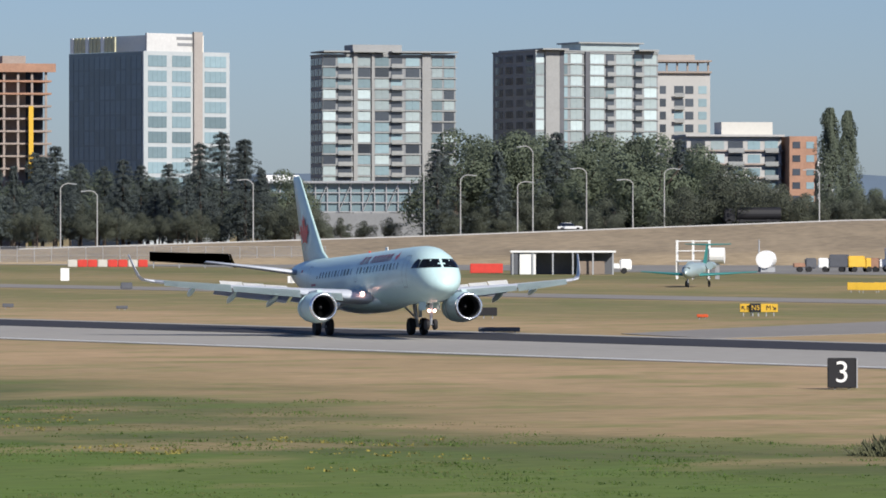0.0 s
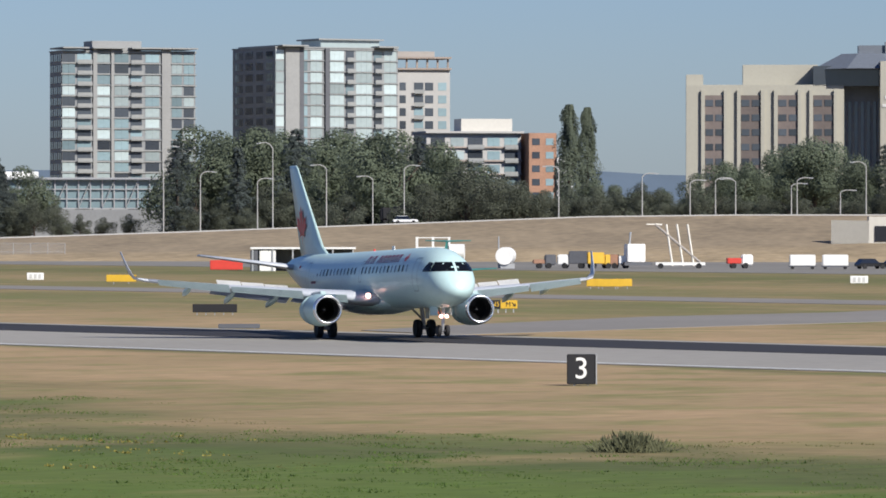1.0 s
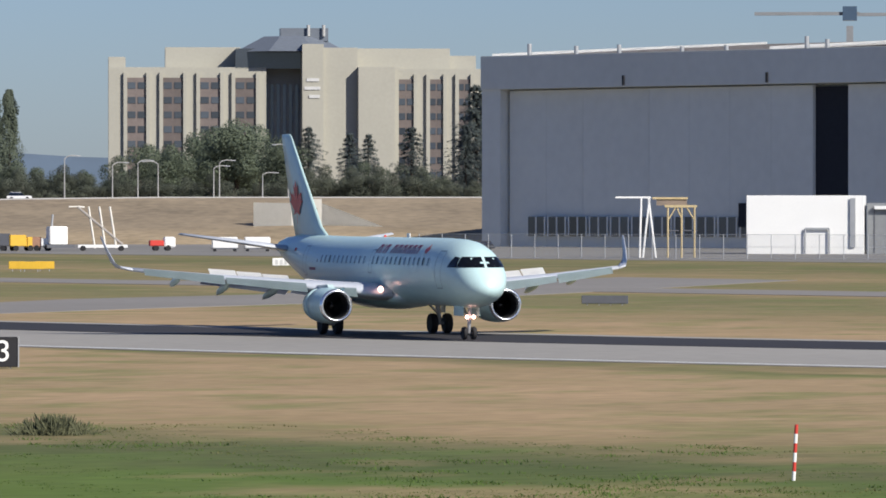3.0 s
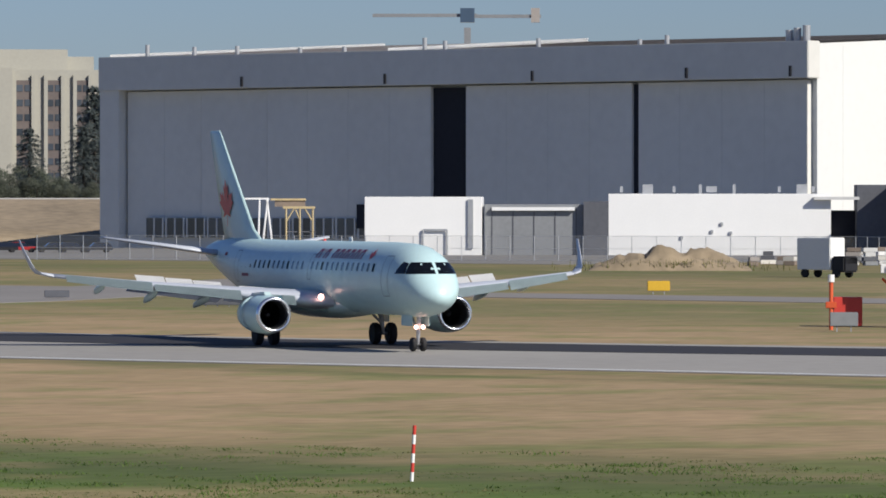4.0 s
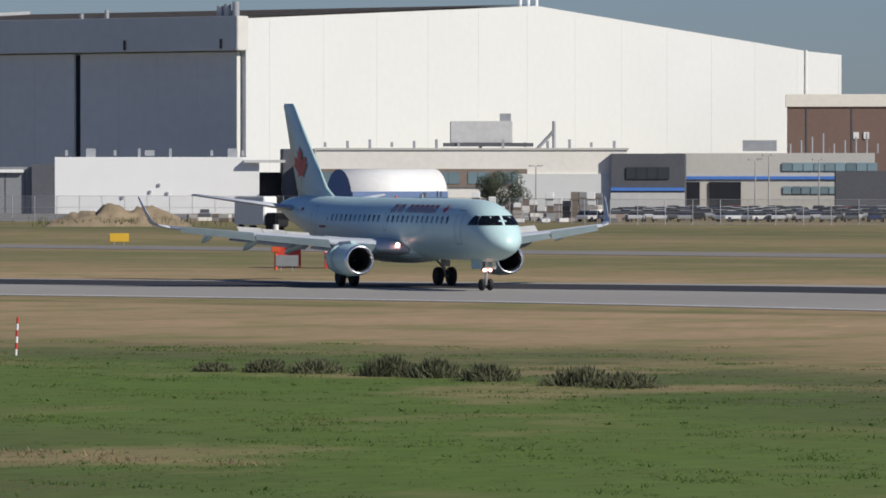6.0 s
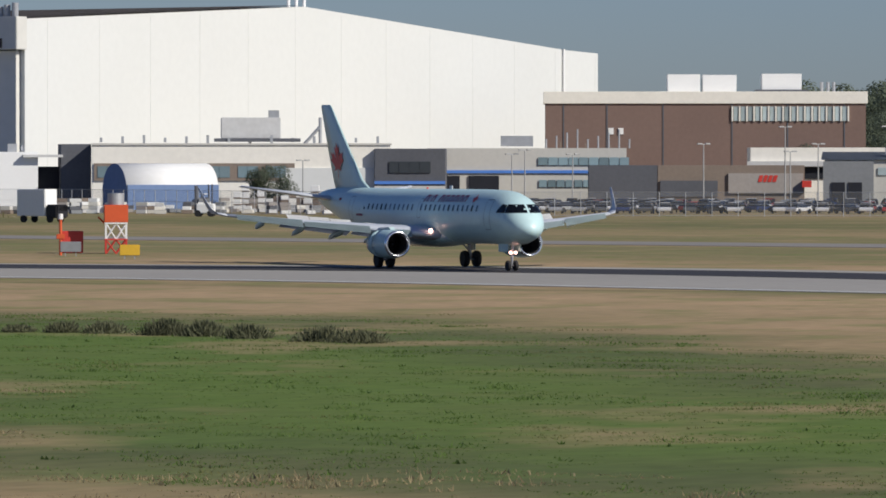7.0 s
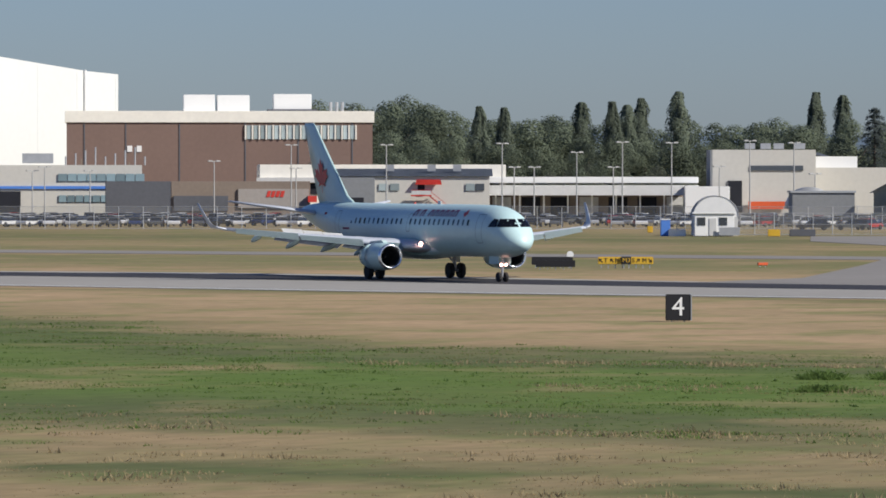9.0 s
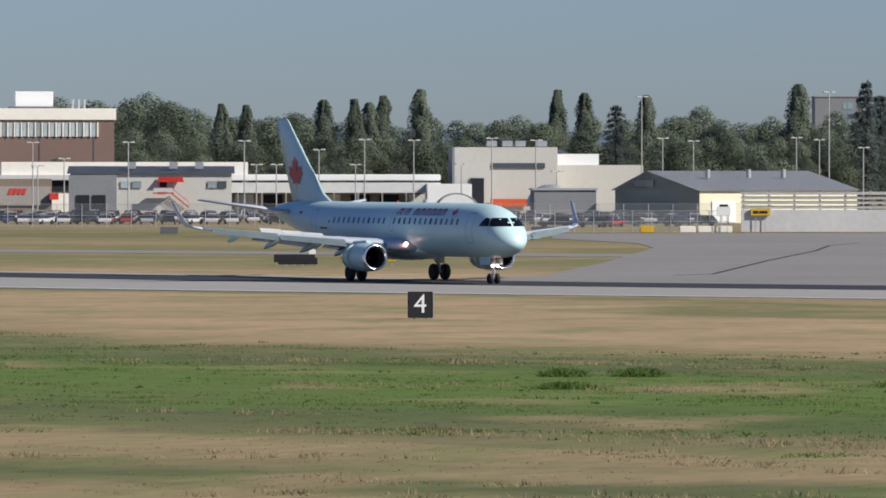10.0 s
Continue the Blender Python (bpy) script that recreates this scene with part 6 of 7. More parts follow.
def radio_tower():
    t = thing("localiser_tower", "red and white lattice tower carrying a grey drum", "tower", at=pose(91.8, 299.5, 0, 0, 0, -16))
    for i, (z0, z1, mm) in enumerate(((0, 1.05, "redp"), (1.05, 2.25, "white"))):
        for x in (-0.75, 0.75):
            for y in (-0.75, 0.75):
                part("leg", box(x, y, (z0 + z1) / 2, 0.13, 0.13, z1 - z0), M[mm], t)
        for y in (-0.75, 0.75):
            for x0, x1 in ((-0.75, 0.0), (0.0, 0.75), (0.0, -0.75), (0.75, 0.0)):
                part("brace", bm_cyl(bmesh.new(), (x0, y, z0), (x1, y, z1), 0.05, seg=6), M[mm], t)
        part("ring_beam", box(0, 0, z1, 1.7, 1.7, 0.1), M[mm], t)
    part("housing", box(0, 0, 2.95, 1.75, 1.75, 1.3, 0.03), M["orangered"], t, "orange-red equipment housing")
    part("drum", bm_cyl(bmesh.new(), (0, 0, 3.6), (0, 0, 4.45), 0.62, seg=24), M["galv"], t, "grey metal drum")
    part("bracket", bm_cyl(bmesh.new(), (-0.8, 0, 2.2), (-1.3, -0.2, 2.7), 0.07), M["orangered"], t)
    part("camera_box", box(-1.15, -0.4, 3.25, 0.5, 0.4, 0.5, 0.03), M["white"], t)
    t = thing("equipment_box", "red equipment cabinet on the grass", "cabinet", at=pose(89.2, 302, 0, 0, 0, -16))
    part("body", box(0, 0, 0.85, 1.6, 1.4, 1.6, 0.03), M["redp"], t)
    part("door", box(0.45, -0.72, 0.85, 0.6, 0.04, 1.4), M["redp"], t)
    t = thing("obstruction_light", "red pole with white lamp head", "light", at=pose(85.9, 294, 0, 0, 0, -16))
    part("post", bm_cyl(bmesh.new(), (0, 0, 0), (0, 0, 2.6), 0.11), M["orangered"], t)
    part("collar", box(0, 0, 1.35, 0.6, 0.3, 0.35, 0.03), M["orangered"], t)
    part("lamp", bm_cyl(bmesh.new(), (0, 0, 2.6), (0, 0, 3.0), 0.18), M["white"], t)


def small_jet():
    t = thing("business_jet", "parked silver and teal business jet", "airplane", at=pose(27.4, 611, 0.02, 0, 0, -104))
    t.scale = (0.74, 0.74, 0.82)
    fz = 2.2
    st = [(-8, 2.6, 0.15), (-6, 2.5, 0.55), (-3, 2.3, 0.95), (3, 2.2, 1.05), (6, 2.1, 0.95), (7.6, 1.95, 0.55), (8.4, 1.85, 0.1)]
    part("fuselage", bm_loft(bmesh.new(), [[(x, r * math.cos(i * math.pi / 10), z + r * math.sin(i * math.pi / 10)) for i in range(20)] for x, z, r in st]), M["silver"], t, smooth=True)
    for s in (-1, 1):
        part("wing", bm_loft(bmesh.new(), [wing_ring(s * 0.8, 1.8, 3.4, 1.5, 0.3), wing_ring(s * 8.6, -1.6, 1.2, 1.95, 0.1)]), M["teal"], t)
        part("engine", bm_cyl(bmesh.new(), (-5.2, s * 1.5, 2.8), (-2.4, s * 1.5, 2.8), 0.45, 0.55, 16), M["silver"], t)
        part("tailplane", bm_loft(bmesh.new(), [wing_ring(s * 0.05, -7.6, 1.6, 5.5, 0.16), wing_ring(s * 3.4, -8.5, 0.9, 5.6, 0.08)]), M["teal"], t)
        part("main_wheel", bm_cyl(bmesh.new(), (-1, s * 1.7 - 0.12, 0.4), (-1, s * 1.7 + 0.12, 0.4), 0.4), M["tyre"], t)
        part("leg", bm_cyl(bmesh.new(), (-1, s * 1.7, 0.4), (-0.9, s * 1.3, 1.5), 0.08), M["steel"], t)
    part("fin", bm_loft(bmesh.new(), [[(x, y, 2.9) for x, y in ((-4.6, 0), (-6, 0.14), (-8, 0), (-6, -0.14))], [(x, y, 5.6) for x, y in ((-7.4, 0), (-8.1, 0.08), (-9.1, 0), (-8.1, -0.08))]]), M["teal"], t)
    part("nose_wheel", bm_cyl(bmesh.new(), (6, -0.12, 0.3), (6, 0.12, 0.3), 0.3), M["tyre"], t)
    part("leg", bm_cyl(bmesh.new(), (6, 0, 0.3), (6.1, 0, 1.5), 0.06), M["steel"], t)
    part("windscreen", box(7.0, 0, 2.45, 0.8, 1.0, 0.35, 0.08), M["cockpit"], t)


def apron_things():
    def truck(name, label, x, y, yaw, l, h, bodym, cabm):
        t = thing(name, label, "truck", at=pose(x, y, 0, 0, 0, yaw))
        part("body", box(-0.8, 0, 0.7 + (h - 0.7) / 2, l - 1.6, 2.2, h - 0.7, 0.08), bodym, t)
        part("cab", box(l / 2 - 0.75, 0, 1.25, 1.6, 2.1, 1.5, 0.15), cabm, t)
        part("windscreen", box(l / 2 - 0.05, 0, 1.6, 0.2, 1.7, 0.6), M["cockpit"], t)
        for wx in (-l / 2 + 0.9, l / 2 - 1.0):
            for wy in (-0.95, 0.95):
                part("wheel", bm_cyl(bmesh.new(), (wx, wy - 0.12, 0.42), (wx, wy + 0.12, 0.42), 0.42), M["tyre"], t)
        return t
    truck("service_truck", "white box truck by the taxiway", 147.2, 505, -55, 5.6, 3.7, M["white"], M["black"])
    truck("service_truck", "yellow service truck on the apron", 59.1, 800, 10, 4.0, 2.3, M["yellow"], M["yellow"])
    truck("service_truck", "white and dark ramp truck", 55.3, 800, 170, 4.2, 2.5, M["dkgrey"], M["white"])
    truck("pickup", "white pickup beside the shed", 23.5, 775, 0, 4.6, 1.4, M["white"], M["white"])
    truck("service_truck", "white service truck on the apron", 62, 800, 170, 3.4, 1.8, M["white"], M["orange"])
    truck("tow_tractor", "red ramp vehicle on the apron", 79, 800, 0, 3.6, 1.5, M["redp"], M["white"])
    truck("tow_tractor", "low orange tug on the apron", 51.2, 800, 0, 3.2, 1.3, M["orange"], M["dkgrey"])
    t = thing("fuel_tank", "white tank on the apron edge", "tank", at=pose(46, 801, 0))
    part("vessel", bm_cyl(bmesh.new(), (-0.5, -1.5, 1.8), (0.2, 2.5, 1.8), 1.25, seg=20), M["white"], t, smooth=False)
    part("mast", bm_cyl(bmesh.new(), (-1.2, 0, 0), (-1.2, 0, 4.6), 0.1), M["galv"], t)
    part("stand", box(0, 0.5, 0.35, 2, 3.4, 0.7), M["galv"], t)
    for x in (86.5, 91.1):
        t = thing("baggage_cart", "white canopied baggage cart", "cart", "baggage carts", at=pose(x, 786.5, 0, 0, 0, -4))
        part("canopy", box(0, 0, 1.25, 3.6, 1.6, 1.6, 0.1), M["ply"], t)
        part("deck", box(0, 0, 0.42, 3.8, 1.7, 0.14), M["dkgrey"], t)
        for wx in (-1.4, 1.4):
            part("wheel", bm_cyl(bmesh.new(), (wx, -0.85, 0.22), (wx, 0.85, 0.22), 0.22), M["tyre"], t)
    # stair unit and lattice dock
    t = thing("passenger_stair", "pale lattice stair unit on the apron", "stairs", at=pose(70, 798, 0, 0, 0, -3))
    for y in (-0.8, 0.8):
        for i in range(4):
            x = -2.2 + i * 1.5
            part("strut", bm_cyl(bmesh.new(), (x, y, 0.4 if i else 6.2), (x - 0.9, y, 6.3), 0.12, seg=6), M["cream"], t)
        part("stringer", bm_cyl(bmesh.new(), (-3.2, y, 6.3), (3.2, y, 0.9), 0.16, seg=6), M["tan"], t)
    for i in range(13):
        part("tread", box(-3.0 + i * 0.5, 0, 6.1 - i * 0.41, 0.4, 1.6, 0.08), M["tan"], t)
    part("chassis", box(0.4, 0, 0.7, 7.0, 1.8, 0.4), M["white"], t)
    for x in (-2.4, 3.0):
        part("wheel", bm_cyl(bmesh.new(), (x, -1.0, 0.4), (x, 1.0, 0.4), 0.4), M["tyre"], t)
    part("platform", box(-3.6, 0, 6.3, 1.6, 1.8, 0.15), M["cream"], t)
    t = thing("catering_lift", "raised white catering lift vehicle", "truck", at=pose(64, 799, 0, 0, 0, 10))
    part("body", box(0, 0, 2.2, 2.6, 2.2, 2.6, 0.1), M["white"], t)
    part("chassis", box(0.3, 0, 0.7, 4.0, 2.0, 0.5), M["dkgrey"], t)
    part("mast", bm_cyl(bmesh.new(), (-0.8, 0, 3), (-0.6, 0, 5.2), 0.15), M["galv"], t)
    t = thing("dock_frame", "white and wooden-yellow steel docking frame", "dock", at=pose(128.9, 688, 0, 0, 0, -10))
    for x0, x1 in ((-1.4, -1.6), (-0.4, -1.2), (-0.5, 0.4), (1.9, 1.9), (3.6, 3.6), (5.2, 5.2)):
        mm = "white" if x1 < 1 else "buff"
        part("leg", bm_cyl(bmesh.new(), (x0, 0, 7.4 if x1 < 1 else 6.4), (x1, 0, 0.0), 0.13, seg=6), M[mm], t)
        part("leg", bm_cyl(bmesh.new(), (x0, 1.6, 7.4 if x1 < 1 else 6.4), (x1, 1.6, 0.0), 0.13, seg=6), M[mm], t)
    part("arm", box(-2.4, 0.4, 7.5, 4.4, 0.25, 0.22), M["white"], t)
    part("deck", box(3.5, 0.8, 6.4, 4.0, 1.9, 0.3), M["buff"], t)
    part("top_rail", box(2.2, 1.5, 7.4, 4.4, 0.2, 0.25), M["buff"], t)
    part("rail_panel", box(2.4, 1.6, 6.9, 3.8, 0.06, 0.8), M["brownw"], t)
    part("tie", box(3.6, 0.2, 3.4, 4.0, 0.12, 0.14), M["dkgrey"], t)
    for x, d in ((2.0, 0.9), (5.1, -0.9), (3.6, -0.6)):
        part("brace", bm_cyl(bmesh.new(), (x + d, 0, 6.3), (x, 0, 4.8), 0.09, seg=6), M["buff"], t)
    # shed with dark interior
    t = thing("open_shed", "low open-sided ramp shed with white roof", "shed", at=pose(16.2, 762, 0))
    part("roof", box(0, 1.5, 3.1, 14.2, 5, 0.25), M["ply"], t)
    part("back_wall", box(0, 4, 1.5, 13.6, 0.3, 3), M["dkgrey"], t)
    for i in range(6):
        part("post", box(-6.8 + i * 2.7, -0.8, 1.5, 0.2, 0.2, 3.0), M["galv"], t)
    part("cabin", box(-4.8, 0.5, 1.4, 2.2, 2.5, 2.8, 0.05), M["ply"], t)
    part("dark_box", box(-6.6, 0.4, 1.4, 1.0, 2.5, 2.8, 0.05), M["dkgrey"], t)
    part("stores", box(3.8, 1.2, 0.9, 3.6, 2.2, 1.8, 0.05), M["brownw"], t)
    solid("red_container", box(0, 0, 0.7, 4.5, 1.8, 1.3, 0.05), M["redp"], "red ribbed container on the apron", "container", at=pose(6, 780, 0))
    t = thing("barrier_row", "row of red and white jersey barriers", "barrier", at=pose(-53.3, 898, 0))
    for i in range(8):
        part("barrier", box(-5.6 + i * 1.6, 0, 0.55, 1.5, 0.6, 1.2, 0.1), M["redp"] if i % 3 else M["concrete"], t)
    t = thing("arrestor_screen", "long black blast screen ending in a yellow stripe", "screen", at=pose(-39, 878, 0))
    part("screen", plate((-6.6, 0, 2.5), (5.6, 0, 2.2), (6.4, 0, 0.3), (-6.6, 0, 1.0), 0.3), M["black"], t)
    part("end_stripe", plate((5.65, -0.2, 2.2), (6.0, -0.2, 2.2), (6.9, -0.2, 0.0), (6.5, -0.2, 0.0), 0.2), M["yellow"], t)
    for x in (-6, -2, 2, 5.8):
        part("post", box(x, 0.3, 0.9, 0.15, 0.15, 1.8), M["galv"], t)
    solid("marker_hut", bm_prism(bmesh.new(), [(-0.5, -0.4), (0.5, -0.4), (0.5, 0.4), (-0.5, 0.4)], 0, 1.5), M["white"], "small white marker hut on the grass", "hut", at=pose(-45.5, 680, 0))
    solid("equipment_case", box(0, 0, 0.35, 1.2, 0.8, 0.7, 0.08), M["dkgrey"], "dark equipment case on the grass", "case", at=pose(-33.1, 591, 0))
    # forklift and pallets near the shelter
    t = thing("forklift", "white lift truck with dark mast", "forklift", at=pose(184.7, 562, 0, 0, 0, -30))
    part("body", box(0.3, 0, 1.0, 2.2, 1.3, 1.2, 0.1), M["white"], t)
    part("mast", box(-0.9, 0, 2.0, 0.25, 1.0, 3.6), M["dkgrey"], t)
    part("cage", box(0.2, 0, 2.3, 1.2, 1.2, 0.1), M["dkgrey"], t)
    for x in (-0.6, 1.0):
        part("wheel", bm_cyl(bmesh.new(), (x, -0.75, 0.4), (x, 0.75, 0.4), 0.4), M["tyre"], t)
    rnd = random.Random(31)
    f0, r0, c0 = Vector((0.295, 0.956, 0)), Vector((0.956, -0.295, 0)), Vector((-14.9, -45.8, 0))
    for i in range(46):
        p = c0 + f0 * rnd.uniform(672, 700) + r0 * ((-15 + i * 1.35) * 0.86 + rnd.uniform(-0.4, 0.4) - 4)
        h = rnd.uniform(0.8, 2.4)
        t = thing("pallet_stack", "stacked crates and pallets by the fence", "crates", "yard clutter", at=pose(p.x, p.y, 0, 0, 0, rnd.uniform(-40, 10)))
        n = max(1, int(h / 0.5))
        for j in range(n):
            part("crate", box(rnd.uniform(-0.1, 0.1), 0, 0.25 + j * 0.5, rnd.uniform(1.0, 1.7), 1.2, 0.46, 0.03), M[rnd.choice(("tan", "cream", "greyw", "brownw", "lowgrey", "concrete", "dkgrey", "white"))], t)
    # guard booth, blue hut, blocks at the gate
    t = thing("guard_booth", "white guard booth with dark windows", "booth", at=pose(260.2, 434, 0, 0, 0, -25))
    part("wall", box(0.3, 0, 1.35, 4.6, 3.0, 2.6, 0.05), M["white"], t)
    part("roof", box(0.3, 0, 2.72, 5.0, 3.4, 0.16), M["white"], t)
    for x in (-1.2, 1.3):
        part("window", box(x, -1.53, 1.75, 0.9, 0.08, 0.9), M["darkwin"], t)
    part("door", box(0.1, -1.53, 1.1, 0.8, 0.08, 2.0), M["lowgrey"], t)
    part("railing", box(2.0, -1.9, 0.6, 2.4, 0.05, 0.9), M["galv"], t)
    t = thing("arched_tent", "white ribbed arched tent behind the booth", "shelter", at=pose(264.5, 441, 0, 0, 0, -25))
    bm = bmesh.new()
    bm_loft(bm, [[(2.6 * math.cos(math.pi * i / 14), y, 2.2 + 2.4 * math.sin(math.pi * i / 14)) for i in range(15)] for y in (0, 5)])
    part("cover", bm, M["ply"], t)
    part("base", box(0, 2.5, 1.1, 5.2, 5, 2.2), M["lowgrey"], t)
    for y in (0, 2.5, 5):
        for i in range(12):
            a0, a1 = math.pi * i / 12, math.pi * (i + 1) / 12
            part("rib", bm_cyl(bmesh.new(), (2.65 * math.cos(a0), y, 2.2 + 2.45 * math.sin(a0)), (2.65 * math.cos(a1), y, 2.2 + 2.45 * math.sin(a1)), 0.06, seg=5), M["galv"], t)
    t = thing("portable_toilet", "blue portable cabin beside the booth", "cabin", at=pose(256.3, 438, 0, 0, 0, -25))
    part("body", box(0, 0, 0.95, 1.1, 1.1, 1.9, 0.05), M["bluetrim"], t)
    part("roof", box(0, 0, 1.95, 1.2, 1.2, 0.12), M["white"], t)
    for x, y, l, mm in ((266.8, 431, 1.4, "yellow"), (270, 430, 3.0, "dkgrey"), (274.5, 477, 0.7, "yellow"), (256.8, 436, 2.0, "white"), (286.2, 434.3, 1.6, "yellow")):
        solid("barrier_block", box(0, 0, 0.4, l, 0.6, 0.8, 0.06), M[mm], "low concrete barrier block by the gate", "barrier", at=pose(x, y, 0, 0, 0, -27))
    for i in range(3):
        solid("barrier_block", box(0, 0, 0.4, 1.9, 0.6, 0.8, 0.08), M["cream"], "pale concrete barrier block on the taxiway edge", "barrier", at=pose(290.4 + i * 1.9, 432 - i * 1.0, 0, 0, 0, -27.9), group="taxiway barriers")
    # jet blast fence
    t = thing("blast_fence", "pale grey louvred blast fence", "fence", at=pose(296.0, 429.1, 0, 0, 0, -27.9))
    part("panel", box(11, 0, 1.4, 22, 0.3, 2.6), M["lowgrey"], t)
    for i in range(4):
        part("louvre", plate((0, -0.12, 2.82 + i * 0.55), (22, -0.12, 2.82 + i * 0.55), (22, 0.10, 3.18 + i * 0.55), (0, 0.10, 3.18 + i * 0.55), 0.06), M["concrete"], t)
    for i in range(8):
        part("post", box(0.3 + i * 3, 0.35, 2.5, 0.2, 0.2, 5.0), M["galv"], t)
    w = board("warning_sign", "yellow warning sign with dark bars", 297.8, 427.7, -28, 2.3, 0.85, 2.0, M["yellow"])
    for x, l in ((-0.55, 0.6), (0.35, 1.0)):
        part("bar", box(x, -0.14, 2.42, l, 0.02, 0.32), M["black"], w)
    # sealed joints in the exit taxiway
    for x0, y0, x1, y1 in ((150, 189, 186, 241), (186, 241, 218, 286), (218, 286, 240, 319), (145.5, 186.5, 150, 189), (240, 319, 252, 333)):
        p, q = Vector((x0, y0, 0.04)), Vector((x1, y1, 0.04))
        solid("sealed_joint", box(0, 0, 0, (q - p).length, 0.35, 0.012), M["rubber"], "dark sealed joint in the taxiway", "marking", "structure", at=Matrix.Translation((p + q) / 2) @ Matrix.Rotation(math.atan2(y1 - y0, x1 - x0), 4, "Z"))
    t = thing("service_stand", "white lattice service stand on the apron", "stand", at=pose(31, 700, 0, 0, 0, -8))
    for x in (-2.0, 0.0, 2.0):
        for y in (-0.8, 0.8):
            part("post", box(x, y, 2.4, 0.14, 0.14, 4.8), M["white"], t)
    for z in (2.3, 3.5, 4.7):
        part("rail", box(0, -0.8, z, 4.2, 0.12, 0.12), M["white"], t)
    part("deck", box(0, 0, 2.2, 4.2, 1.8, 0.15), M["galv"], t)
    part("tank", bm_cyl(bmesh.new(), (2.2, -1.1, 2.9), (4.0, -1.1, 2.9), 1.0, seg=18), M["white"], t, "white round tank")
    part("tank_leg", box(3.1, -1.1, 1.0, 0.5, 0.5, 2.0), M["galv"], t)
    t = board("small_sign", "white sign with dark bars", 293.8, 429.4, -28, 1.6, 1.1, 2.0, M["white"])
    part("bar", box(0, -0.14, 3.2, 1.0, 0.02, 0.25), M["black"], t)
    # distant crane
    t = thing("tower_crane", "distant tower crane with dark cab", "crane", at=pose(262.7, 1161, 0, 0, 0, -14))
    part("mast", box(-3, 0, 22, 1.4, 1.4, 44), M["greyw"], t)
    part("jib", box(-12, 0, 46.6, 22, 0.8, 0.7), M["greyw"], t)
    part("counter_jib", box(5, 0, 46.4, 15, 0.8, 0.7), M["greyw"], t)
    part("counterweight", box(11.3, 0, 46.6, 1.8, 1.4, 3.0), M["tan"], t)
    part("cab", box(-3, 0, 46.6, 3, 2, 3), M["navyglass"], t)


def fence_run(p, q, h, n, label):
    p, q = Vector(p), Vector(q)
    d = q - p
    at = Matrix.Translation((p.x, p.y, 0)) @ Matrix.Rotation(math.atan2(d.y, d.x), 4, "Z")
    t = thing("fence", label, "fence", at=at)
    L = d.length
    post = mesh_of("post", bm_cyl(bmesh.new(), (0, 0, 0), (0, 0, h), 0.05, seg=6), M["galv"])
    for i in range(n + 1):
        part("post", post, None, t, at=pose(L * i / n, 0, 0))
    for z in (h, h * 0.5, 0.1):
        part("rail", box(L / 2, 0, z, L, 0.04, 0.04), M["galv"], t)
    part("mesh", box(L / 2, 0.03, h / 2, L, 0.005, h), MESH, t, "chain-link mesh")


def mesh_material():
    m = bpy.data.materials.new("chain_link")
    m.use_nodes = True
    nt = m.node_tree
    b = nt.nodes["Principled BSDF"]
    b.inputs["Base Color"].default_value = (0.30, 0.31, 0.32, 1)
    b.inputs["Roughness"].default_value = 0.6
    tr = nt.nodes.new("ShaderNodeBsdfTransparent")
    mx = nt.nodes.new("ShaderNodeMixShader")
    mx.inputs[0].default_value = 0.09
    nt.links.new(tr.outputs[0], mx.inputs[1])
    nt.links.new(b.outputs[0], mx.inputs[2])
    nt.links.new(mx.outputs[0], nt.nodes["Material Output"].inputs[0])
    return m


MESH = mesh_material()


def dirt_mound():
    rnd = random.Random(14)
    bm = bmesh.new()
    bmesh.ops.create_grid(bm, x_segments=40, y_segments=16, size=1.0)
    for v in bm.verts:
        x, y = v.co.x * 8.5, v.co.y * 3.2
        edge = max(0.0, 1 - v.co.x ** 2) * max(0.0, 1 - v.co.y ** 2)
        v.co = Vector((x, y, 2.6 * edge ** 0.7 * (0.75 + 0.6 * noise.noise((x * 0.35, y * 0.5, 2)) + 0.25 * noise.noise((x * 1.4, y * 1.4, 5))) - 0.05))
    solid("dirt_mound", bm, M["bank"], "heap of bare brown earth by the fence", "mound", at=pose(147, 562, 0, 0, 0, -14), smooth=True)
    vs, fs = [], []
    for _ in range(1500):
        x, y = rnd.gauss(0, 3.6), rnd.uniform(-3, 0.5)
        z, w, h, a = 0.2 + rnd.random() * 0.6, 0.06, rnd.uniform(0.2, 0.7), rnd.random() * 6.28
        k = len(vs)
        vs += [(x - w * math.cos(a), y - w * math.sin(a), z - 0.4), (x + w * math.cos(a), y + w * math.sin(a), z - 0.4), (x + rnd.gauss(0, 0.15), y, z + h)]
        fs.append((k, k + 1, k + 2))
    ob = tagged(new("mound_weeds", from_arrays("mound_weeds", vs, fs, M["faded"])), "dry weeds growing on the earth heap", "weeds", kind="stuff")
    ob.matrix_basis = pose(147, 562, 0, 0, 0, -14)


def fences():
    fence_run((100, 690), (190, 640), 3.0, 34, "chain-link fence before the hangar")
    fence_run((190, 640), (206, 560), 3.0, 28, "chain-link fence along the yard")
    fence_run((206, 560), (340, 495), 3.0, 46, "chain-link fence along the car park")
    fence_run((262, 446), (296, 432), 2.6, 16, "chain-link fence behind the booth")
    fence_run((-90, 962), (-20, 962), 3.0, 24, "chain-link fence at the foot of the bank")


